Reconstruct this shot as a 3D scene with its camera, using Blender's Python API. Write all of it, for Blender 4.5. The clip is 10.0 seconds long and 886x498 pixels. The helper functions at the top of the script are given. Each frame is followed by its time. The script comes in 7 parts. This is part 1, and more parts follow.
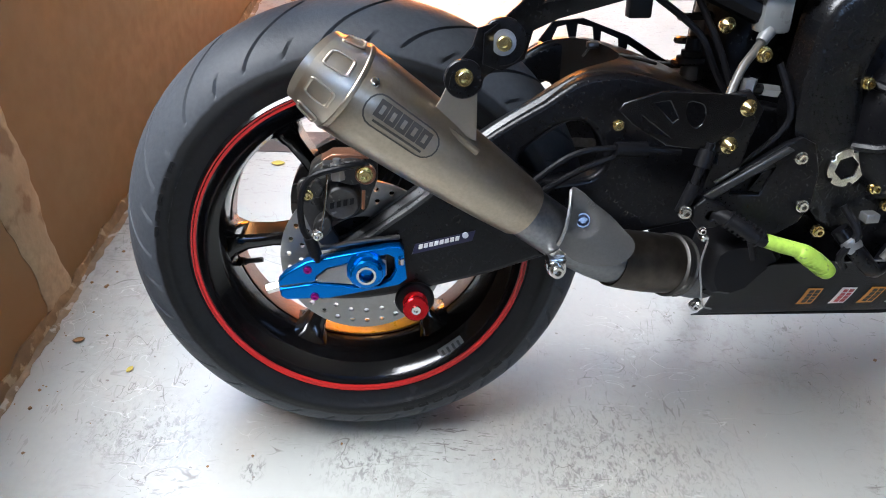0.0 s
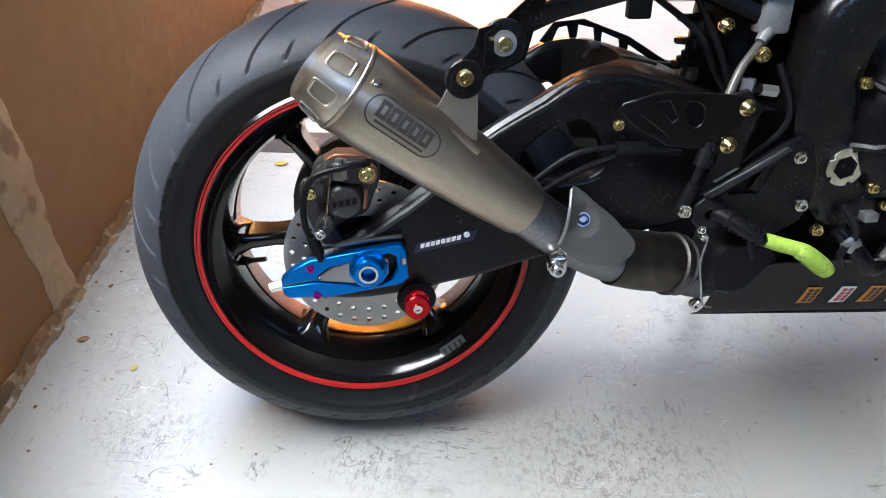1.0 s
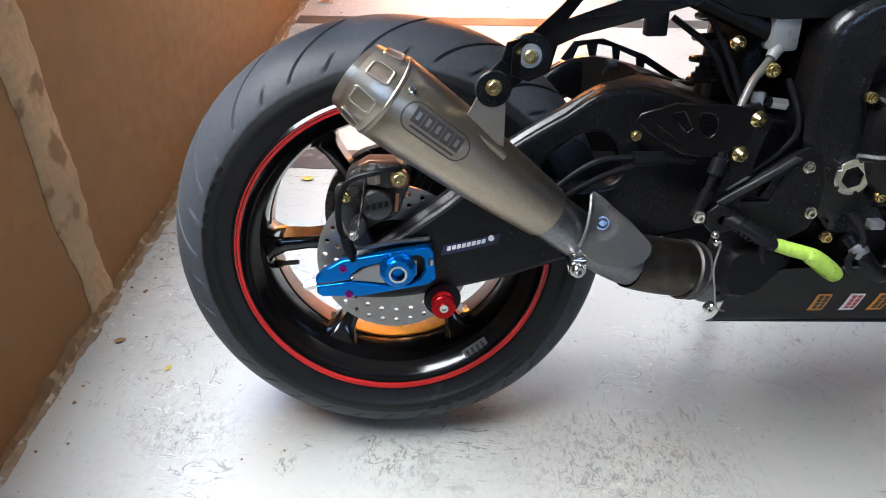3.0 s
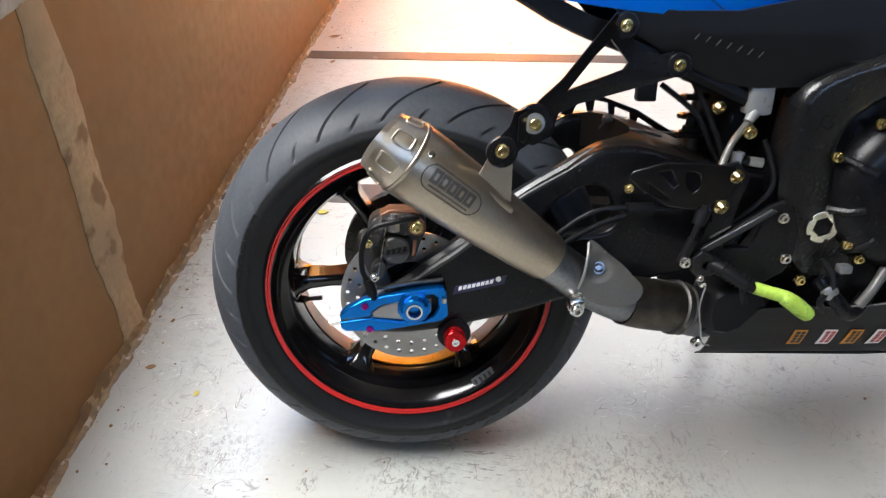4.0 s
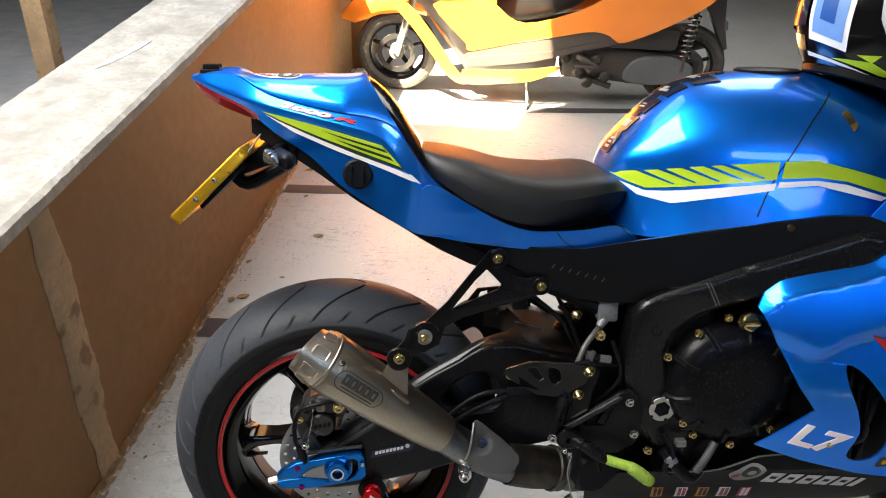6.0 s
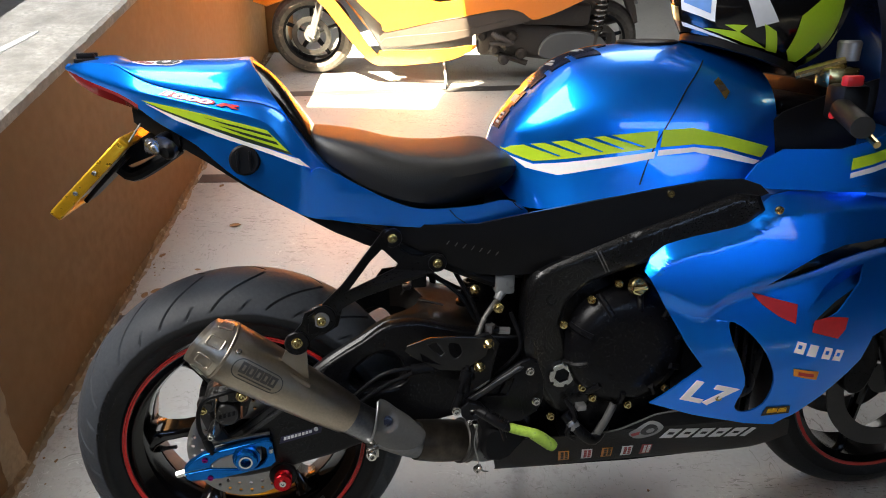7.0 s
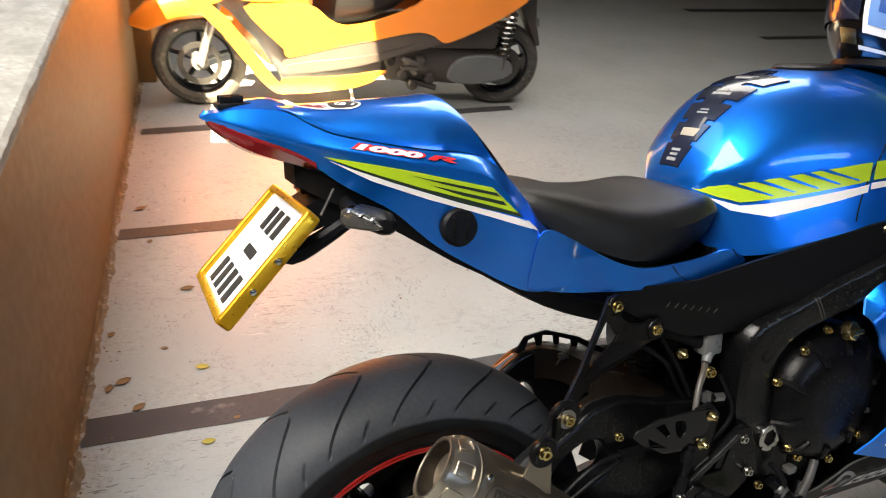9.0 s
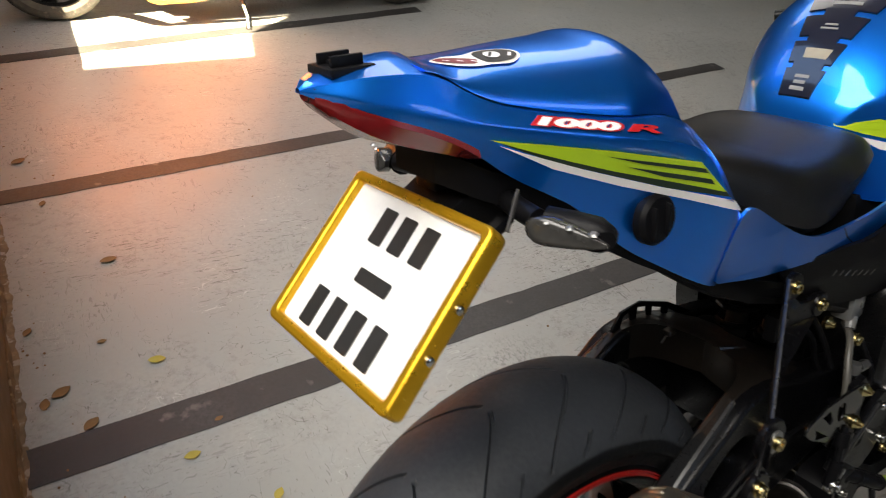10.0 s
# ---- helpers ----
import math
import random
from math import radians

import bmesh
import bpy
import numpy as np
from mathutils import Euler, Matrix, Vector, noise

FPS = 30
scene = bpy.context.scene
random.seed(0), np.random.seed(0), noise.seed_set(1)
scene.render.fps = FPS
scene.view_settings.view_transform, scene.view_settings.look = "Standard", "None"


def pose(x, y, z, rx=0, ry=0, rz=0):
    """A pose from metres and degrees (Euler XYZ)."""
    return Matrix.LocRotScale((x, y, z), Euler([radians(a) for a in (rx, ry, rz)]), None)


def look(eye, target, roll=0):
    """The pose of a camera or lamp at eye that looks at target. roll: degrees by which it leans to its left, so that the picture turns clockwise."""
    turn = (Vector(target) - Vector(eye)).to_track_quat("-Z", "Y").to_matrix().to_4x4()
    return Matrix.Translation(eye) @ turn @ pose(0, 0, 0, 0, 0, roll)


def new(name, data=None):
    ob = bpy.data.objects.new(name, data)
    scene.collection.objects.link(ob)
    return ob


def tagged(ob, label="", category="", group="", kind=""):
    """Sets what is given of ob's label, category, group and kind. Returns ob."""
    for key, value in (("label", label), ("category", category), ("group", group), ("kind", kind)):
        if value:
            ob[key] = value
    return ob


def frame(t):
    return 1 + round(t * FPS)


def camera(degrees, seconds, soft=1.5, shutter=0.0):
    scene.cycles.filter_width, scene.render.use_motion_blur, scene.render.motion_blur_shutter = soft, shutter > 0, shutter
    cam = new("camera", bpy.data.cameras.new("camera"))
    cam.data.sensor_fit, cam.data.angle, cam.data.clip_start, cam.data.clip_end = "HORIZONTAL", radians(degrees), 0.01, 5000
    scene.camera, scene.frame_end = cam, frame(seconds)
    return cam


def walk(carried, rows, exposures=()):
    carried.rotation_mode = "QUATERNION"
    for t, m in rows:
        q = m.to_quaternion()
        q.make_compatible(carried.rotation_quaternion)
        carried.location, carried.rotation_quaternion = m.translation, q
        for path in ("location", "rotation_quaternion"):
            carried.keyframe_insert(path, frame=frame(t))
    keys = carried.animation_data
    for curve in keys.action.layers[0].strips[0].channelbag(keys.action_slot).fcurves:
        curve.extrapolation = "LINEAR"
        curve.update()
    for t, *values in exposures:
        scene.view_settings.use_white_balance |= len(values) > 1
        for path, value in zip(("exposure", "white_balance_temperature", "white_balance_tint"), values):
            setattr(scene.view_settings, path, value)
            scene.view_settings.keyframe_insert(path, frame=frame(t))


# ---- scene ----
cam = camera(62.9, 10.0, soft=1.0, shutter=0.35)
PATH = [
    (0, (0.123, 0.081, 0.954), (0.055, 1.628, -0.311), 1.6),
    (0.5, (0.125, 0.081, 0.953), (0.057, 1.626, -0.315), 1.5),
    (1, (0.125, 0.074, 0.957), (0.049, 1.623, -0.307), 1.4),
    (1.5, (0.118, 0.063, 0.961), (0.027, 1.619, -0.293), 1.3),
    (2, (0.114, 0.056, 0.961), (0.016, 1.622, -0.279), 1.5),
    (2.5, (0.113, 0.052, 0.96), (0.012, 1.62, -0.277), 1.4),
    (3.8, (0.107, -0.058, 1.016), (-0.036, 1.576, -0.135), 1.15),
    (4, (0.098, -0.055, 1.055), (-0.022, 1.564, -0.112), 1.4),
    (4.5, (0.128, -0.081, 1.106), (0.097, 1.556, -0.043), 1.8),
    (5, (0.206, -0.105, 1.2), (0.215, 1.573, 0.111), 1.6),
    (5.2, (0.221, -0.121, 1.247), (0.157, 1.601, 0.231), 1.2),
    (6.3, (0.236, -0.188, 1.383), (0.123, 1.545, 0.392), 2.2),
    (6.5, (0.237, -0.196, 1.372), (0.169, 1.539, 0.379), 2.4),
    (7, (0.316, -0.179, 1.375), (0.369, 1.535, 0.346), 1.9),
    (7.5, (0.248, -0.164, 1.364), (0.312, 1.547, 0.331), 3.6),
    (8, (-0.032, -0.133, 1.344), (0.25, 1.612, 0.408), 3.8),
    (8.5, (-0.176, -0.021, 1.308), (0.208, 1.715, 0.393), 4.3),
    (9, (-0.263, 0.144, 1.291), (0.292, 1.814, 0.34), 5.3),
    (9.5, (-0.413, 0.356, 1.242), (0.381, 1.849, 0.174), 8.9),
    (10, (-0.455, 0.533, 1.22), (0.407, 1.926, 0.072), 7.3),
]
# the phone's own exposure on the way
EXPOSURES = [(0.0, 5.82, 5930, 10), (2.7, 5.8, 5980, 10), (4.2, 5.85, 6440, 10), (5.0, 6.25, 6590, 10), (6.0, 5.05, 6590, 10), (6.5, 4.75, 6640, 10), (7.5, 4.75, 6540, 10), (9.0, 4.95, 6990, 10), (10.0, 4.15, 6940, 10)]
walk(cam, [(t, look(eye, target, roll)) for t, eye, target, roll in PATH], exposures=EXPOSURES)

# ---- world, sun, exposure ----
world = bpy.data.worlds.new("world")
scene.world = world
world.use_nodes = True
wn = world.node_tree.nodes
sky = wn.new("ShaderNodeTexSky")
sky.sky_type, sky.sun_disc = "NISHITA", False
SUN_FROM = Vector((-0.325, -0.40, 0.82)).normalized()
sky.sun_elevation = math.asin(SUN_FROM.z)
sky.sun_rotation = math.atan2(SUN_FROM.x, SUN_FROM.y)
wn["Background"].inputs["Strength"].default_value = 0.05
world.node_tree.links.new(sky.outputs[0], wn["Background"].inputs[0])

sun = new("sun", bpy.data.lights.new("sun", "SUN"))
sun.data.energy, sun.data.angle, sun.data.color = 5.0, radians(0.6), (1.0, 0.87, 0.62)
sun.matrix_world = look(SUN_FROM * 20, (0, 0, 0))
# watts of the area lamps added in place of sky light
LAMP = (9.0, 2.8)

# ---- mesh helpers ----
def catmull(pts, n=6, closed=False):
    """A smooth polyline through the points."""
    p = [Vector(q) for q in pts]
    out = []
    count = len(p) if closed else len(p) - 1
    for i in range(count):
        if closed:
            a, b, c, d = p[i - 1], p[i], p[(i + 1) % len(p)], p[(i + 2) % len(p)]
        else:
            a, b, c, d = p[max(i - 1, 0)], p[i], p[i + 1], p[min(i + 2, len(p) - 1)]
        for k in range(n):
            t = k / n
            out.append(0.5 * (2 * b + (c - a) * t + (2 * a - 5 * b + 4 * c - d) * t * t + (3 * b - a - 3 * c + d) * t ** 3))
    if not closed:
        out.append(p[-1])
    return out


def curve1(knots, x):
    """Smooth value at x from knots (x, value)."""
    if x <= knots[0][0]:
        return knots[0][1]
    if x >= knots[-1][0]:
        return knots[-1][1]
    for i in range(len(knots) - 1):
        x0, x1 = knots[i][0], knots[i + 1][0]
        if x <= x1:
            a = knots[max(i - 1, 0)]
            d = knots[min(i + 2, len(knots) - 1)]
            b, c = knots[i], knots[i + 1]
            h = x1 - x0
            m0 = (c[1] - a[1]) / max(c[0] - a[0], 1e-6) * h
            m1 = (d[1] - b[1]) / max(d[0] - b[0], 1e-6) * h
            t = (x - x0) / h
            return (2 * t ** 3 - 3 * t * t + 1) * b[1] + (t ** 3 - 2 * t * t + t) * m0 + (3 * t * t - 2 * t ** 3) * c[1] + (t ** 3 - t * t) * m1


def finish(me, material, smooth=35):
    if material:
        me.materials.append(material)
    if smooth:
        for poly in me.polygons:
            poly.use_smooth = True
        me.set_sharp_from_angle(angle=radians(smooth))
    return me


def part(name, bm, material, parent=None, label="", smooth=35, recalc=True):
    """Links a bmesh (or a mesh) as one object, under a thing or a part."""
    if isinstance(bm, bpy.types.Mesh):
        me = bm
    else:
        if recalc:
            bmesh.ops.recalc_face_normals(bm, faces=bm.faces)
        me = bpy.data.meshes.new(name)
        bm.to_mesh(me)
        bm.free()
    finish(me, material, smooth)
    ob = new(name, me)
    if parent:
        ob.parent = parent
    if label:
        ob["label"] = label
    return ob


def solid(verts, faces):
    bm = bmesh.new()
    vs = [bm.verts.new(v) for v in verts]
    for f in faces:
        bm.faces.new([vs[i] for i in f])
    return bm


def box(x0, x1, y0, y1, z0, z1, bevel=0.0, seg=2):
    bm = solid([(x, y, z) for x in (x0, x1) for y in (y0, y1) for z in (z0, z1)],
               [(0, 1, 3, 2), (4, 6, 7, 5), (0, 4, 5, 1), (2, 3, 7, 6), (0, 2, 6, 4), (1, 5, 7, 3)])
    if bevel:
        bmesh.ops.bevel(bm, geom=bm.edges[:], offset=bevel, segments=seg, profile=0.5, affect="EDGES")
    return bm


def rings(loops, closed=True, caps=True):
    """Skins a row of rings with the same count of points."""
    bm = bmesh.new()
    rows = [[bm.verts.new(v) for v in ring] for ring in loops]
    n = len(rows[0])
    for a, b in zip(rows, rows[1:]):
        for i in range(n if closed else n - 1):
            j = (i + 1) % n
            bm.faces.new((a[i], a[j], b[j], b[i]))
    if caps and closed:
        bm.faces.new(rows[0][::-1])
        bm.faces.new(rows[-1])
    return bm


def frame_at(d):
    d = Vector(d).normalized()
    u = d.orthogonal().normalized()
    return u, d.cross(u), d


def tube(pts, r, seg=12, caps=True, n=0):
    """A round bar along the points; r one radius or one for each point."""
    radii = list(r) if isinstance(r, (list, tuple)) else [r] * len(pts)
    if n:
        k = len(pts)
        pts = catmull(pts, n)
        radii = [curve1([(i, v) for i, v in enumerate(radii)], j / n) for j in range(len(pts))]
    p = [Vector(q) for q in pts]
    loops, u = [], None
    for i, q in enumerate(p):
        d = (p[min(i + 1, len(p) - 1)] - p[max(i - 1, 0)]).normalized()
        u = d.orthogonal().normalized() if u is None else (u - d * u.dot(d)).normalized()
        v = d.cross(u)
        loops.append([q + radii[i] * (math.cos(a) * u + math.sin(a) * v) for a in [2 * math.pi * k / seg for k in range(seg)]])
    return rings(loops, caps=caps)


def lathe(profile, origin=(0, 0, 0), axis=(0, 1, 0), seg=32, caps=True):
    """A turned body: profile rows (h along the axis, radius)."""
    u, v, d = frame_at(axis)
    o = Vector(origin)
    return rings([[o + d * h + r * (math.cos(a) * u + math.sin(a) * v) for a in [2 * math.pi * k / seg for k in range(seg)]]
                  for h, r in profile], caps=caps)


def join(*bms):
    """Several bmeshes into the first."""
    out = bms[0]
    for other in bms[1:]:
        me = bpy.data.meshes.new("t")
        bmesh.ops.recalc_face_normals(other, faces=other.faces)
        other.to_mesh(me)
        other.free()
        out.from_mesh(me)
        bpy.data.meshes.remove(me)
    return out


def flat(outer, holes=(), thick=0.0, bevel=0.0, res=2):
    """A flat cut sheet in the x-y plane, centred on z = 0, as a mesh."""
    cu = bpy.data.curves.new("t", "CURVE")
    cu.dimensions, cu.fill_mode = "2D", "BOTH"
    cu.extrude, cu.bevel_depth, cu.bevel_resolution, cu.offset = max(thick / 2 - bevel, 0), bevel, res, -bevel
    for loop in (outer, *holes):
        sp = cu.splines.new("POLY")
        sp.points.add(len(loop) - 1)
        for q, (x, y) in zip(sp.points, loop):
            q.co = (x, y, 0, 1)
        sp.use_cyclic_u = True
    ob = bpy.data.objects.new("t", cu)
    me = bpy.data.meshes.new_from_object(ob)
    bpy.data.objects.remove(ob)
    bpy.data.curves.remove(cu)
    return me


UPRIGHT = Matrix(((1, 0, 0, 0), (0, 0, -1, 0), (0, 1, 0, 0), (0, 0, 0, 1)))


def plate(outer, y0, y1, holes=(), bevel=0.0015, yfun=None):
    """A sheet cut in the x-z plane between y0 and y1; yfun(x, z) is added to y."""
    me = flat(outer, holes, abs(y1 - y0), bevel)
    me.transform(Matrix.Translation((0, (y0 + y1) / 2, 0)) @ UPRIGHT)
    if yfun:
        for v in me.vertices:
            v.co.y += yfun(v.co.x, v.co.z)
    return me


def skin(outer, yfun, thick=0.003, holes=(), step=0.03, side=-1):
    """A bent panel: an outline in x and z laid on the surface y = yfun(x, z), thickened inwards."""
    me = flat(outer, holes)
    bm = bmesh.new()
    bm.from_mesh(me)
    bpy.data.meshes.remove(me)
    bmesh.ops.remove_doubles(bm, verts=bm.verts, dist=1e-5)
    bmesh.ops.triangulate(bm, faces=bm.faces)
    for _ in range(5):
        long = [e for e in bm.edges if e.calc_length() > step]
        if not long:
            break
        bmesh.ops.subdivide_edges(bm, edges=long, cuts=1)
        bmesh.ops.triangulate(bm, faces=bm.faces)
    for v in bm.verts:
        x, z = v.co.x, v.co.y
        v.co = (x, yfun(x, z), z)
    if thick:
        bmesh.ops.recalc_face_normals(bm, faces=bm.faces)
        geom = bmesh.ops.extrude_face_region(bm, geom=bm.faces[:])
        for v in geom["geom"]:
            if isinstance(v, bmesh.types.BMVert):
                v.co.y -= side * thick
    return bm


def letters(text, height, m, spread=1.0, shear=0.0, depth=0.0006, bold=0.0):
    """Writing in the built-in font as a mesh, laid by the matrix m (x along the line, y up)."""
    cu = bpy.data.curves.new("t", "FONT")
    cu.body, cu.size, cu.align_x, cu.align_y, cu.extrude, cu.shear = text, height / 0.7, "CENTER", "CENTER", depth, shear
    cu.space_character = spread
    cu.offset = bold
    ob = bpy.data.objects.new("t", cu)
    me = bpy.data.meshes.new_from_object(ob)
    bpy.data.objects.remove(ob)
    bpy.data.curves.remove(cu)
    me.transform(m)
    return me


def move(bm, m):
    bmesh.ops.transform(bm, matrix=m, verts=bm.verts)
    return bm


def round_poly(pts, n=5):
    return [(q.x, q.y) for q in catmull([(x, y, 0) for x, y in pts], n, closed=True)]


def circle(cx, cy, r, n=24):
    return [(cx + r * math.cos(2 * math.pi * i / n), cy + r * math.sin(2 * math.pi * i / n)) for i in range(n)]


def rounded(cx, cy, w, h, r, turn=0.0, n=4):
    out = []
    for sx, sy, a0 in ((1, 1, 0), (-1, 1, 90), (-1, -1, 180), (1, -1, 270)):
        for k in range(n + 1):
            a = radians(a0 + 90 * k / n)
            out.append((sx * (w / 2 - r) + r * math.cos(a), sy * (h / 2 - r) + r * math.sin(a)))
    c, s = math.cos(radians(turn)), math.sin(radians(turn))
    return [(cx + c * x - s * y, cy + s * x + c * y) for x, y in out]


# ---- materials ----
def material(name, base, rough=0.5, metal=0.0, vary=0.12, grain=60.0, bump=0.0, coat=0.0, wear=0.0, wear_color=(0.5, 0.5, 0.5), big=6.0, spec=0.5, stretch=None, gloss_vary=0.1):
    """A surface with variation of colour and gloss at two scales, fine relief, and worn or dirty patches."""
    m = bpy.data.materials.new(name)
    m.use_nodes = True
    nt = m.node_tree
    b = nt.nodes["Principled BSDF"]
    co = nt.nodes.new("ShaderNodeTexCoord")
    mp = nt.nodes.new("ShaderNodeMapping")
    nt.links.new(co.outputs["Object"], mp.inputs[0])
    if stretch:
        mp.inputs["Scale"].default_value = stretch

    def noise_node(scale, detail=5.0):
        n = nt.nodes.new("ShaderNodeTexNoise")
        n.inputs["Scale"].default_value, n.inputs["Detail"].default_value = scale, detail
        nt.links.new(mp.outputs[0], n.inputs["Vector"])
        return n

    def mix(fac, a, c):
        x = nt.nodes.new("ShaderNodeMix")
        x.data_type = "RGBA"
        for sock, value in ((x.inputs["Factor"], fac), (x.inputs["A"], a), (x.inputs["B"], c)):
            if isinstance(value, bpy.types.NodeSocket):
                nt.links.new(value, sock)
            elif isinstance(value, (int, float)):
                sock.default_value = value
            else:
                sock.default_value = (*value, 1)
        return x.outputs["Result"]

    def ramp(sock, lo, hi):
        r = nt.nodes.new("ShaderNodeMapRange")
        r.inputs["From Min"].default_value, r.inputs["From Max"].default_value = lo, hi
        nt.links.new(sock, r.inputs["Value"])
        return r.outputs[0]

    n1, n2 = noise_node(big), noise_node(grain)
    dark = tuple(c * (1 - vary * 1.6) for c in base)
    light = tuple(min(1, c * (1 + vary)) for c in base)
    col = mix(ramp(n1.outputs[0], 0.3, 0.7), dark, light)
    col = mix(ramp(n2.outputs[0], 0.35, 0.75), col, tuple(c * (1 - vary) for c in base))
    if wear:
        n3 = noise_node(big * 2.7, 9.0)
        col = mix(ramp(n3.outputs[0], 0.70 - wear * 0.35, 0.75 - wear * 0.30), col, wear_color)
    nt.links.new(col, b.inputs["Base Color"])
    rr = nt.nodes.new("ShaderNodeMapRange")
    rr.inputs["To Min"].default_value, rr.inputs["To Max"].default_value = max(rough - gloss_vary, 0.02), min(rough + gloss_vary, 1)
    nt.links.new(n2.outputs[0], rr.inputs["Value"])
    nt.links.new(rr.outputs[0], b.inputs["Roughness"])
    b.inputs["Metallic"].default_value = metal
    b.inputs["Coat Weight"].default_value = coat
    b.inputs["Coat Roughness"].default_value = 0.04
    b.inputs["Specular IOR Level"].default_value = spec
    if bump:
        bp = nt.nodes.new("ShaderNodeBump")
        bp.inputs["Strength"].default_value, bp.inputs["Distance"].default_value = min(1.0, bump), 0.002
        nt.links.new(n2.outputs[0], bp.inputs["Height"])
        nt.links.new(bp.outputs[0], b.inputs["Normal"])
    return m


BLUE = material("blue_paint", (0.0, 0.232, 1.0), 0.34, 0.92, 0.02, 45, coat=0.9, gloss_vary=0.015)
BLACK = material("satin_black", (0.004, 0.004, 0.005), 0.30, 0.0, 0.2, 300, 0.05, spec=0.24)
PLASTIC = material("black_plastic", (0.005, 0.005, 0.006), 0.42, 0.0, 0.2, 500, 0.2, spec=0.15)
GLOSS = material("gloss_black", (0.004, 0.004, 0.0045), 0.15, 0.0, 0.2, 200, coat=0.2, spec=0.4, gloss_vary=0.04)
CAST = material("black_cast_metal", (0.004, 0.004, 0.005), 0.30, 0.0, 0.25, 220, 0.12, spec=0.17)
RUBBER = material("tyre_rubber", (0.0045, 0.0048, 0.0055), 0.5, 0.0, 0.3, 140, 0.2, spec=0.32, wear=0.10, wear_color=(0.014, 0.014, 0.015), big=9)
SEAT = material("seat_vinyl", (0.006, 0.0057, 0.0054), 0.44, 0.0, 0.15, 700, 0.35, spec=0.42)
CAPSTEEL = material("polished_cap_steel", (0.52, 0.47, 0.39), 0.38, 1.0, 0.05, 240)
STEEL = material("brushed_steel", (0.33, 0.285, 0.225), 0.40, 1.0, 0.1, 240, 0.06, stretch=(1, 1, 1))
CHROME = material("bright_steel", (0.62, 0.61, 0.58), 0.2, 1.0, 0.1, 200)
ALU = material("cast_aluminium", (0.34, 0.34, 0.34), 0.42, 0.9, 0.15, 300, 0.1)
GOLD = material("gold_anodised", (0.68, 0.55, 0.26), 0.24, 1.0, 0.1, 200)
AZURE = material("blue_anodised", (0.004, 0.14, 0.50), 0.20, 0.85, 0.08, 300)
RED = material("red_anodised", (0.50, 0.01, 0.015), 0.22, 0.8, 0.08, 300)
REDTAPE = material("red_tape", (0.40, 0.010, 0.009), 0.35, 0.0, 0.08, 200)
WHITE = material("white_vinyl", (0.80, 0.80, 0.80), 0.4, 0.0, 0.04, 200)
LIME = material("lime_vinyl", (0.42, 0.62, 0.02), 0.35, 0.0, 0.05, 200, coat=0.3)
LIMERUB = material("lime_rubber", (0.30, 0.46, 0.055), 0.55, 0.0, 0.2, 200, 0.2, wear=0.25, wear_color=(0.16, 0.22, 0.06), big=40)
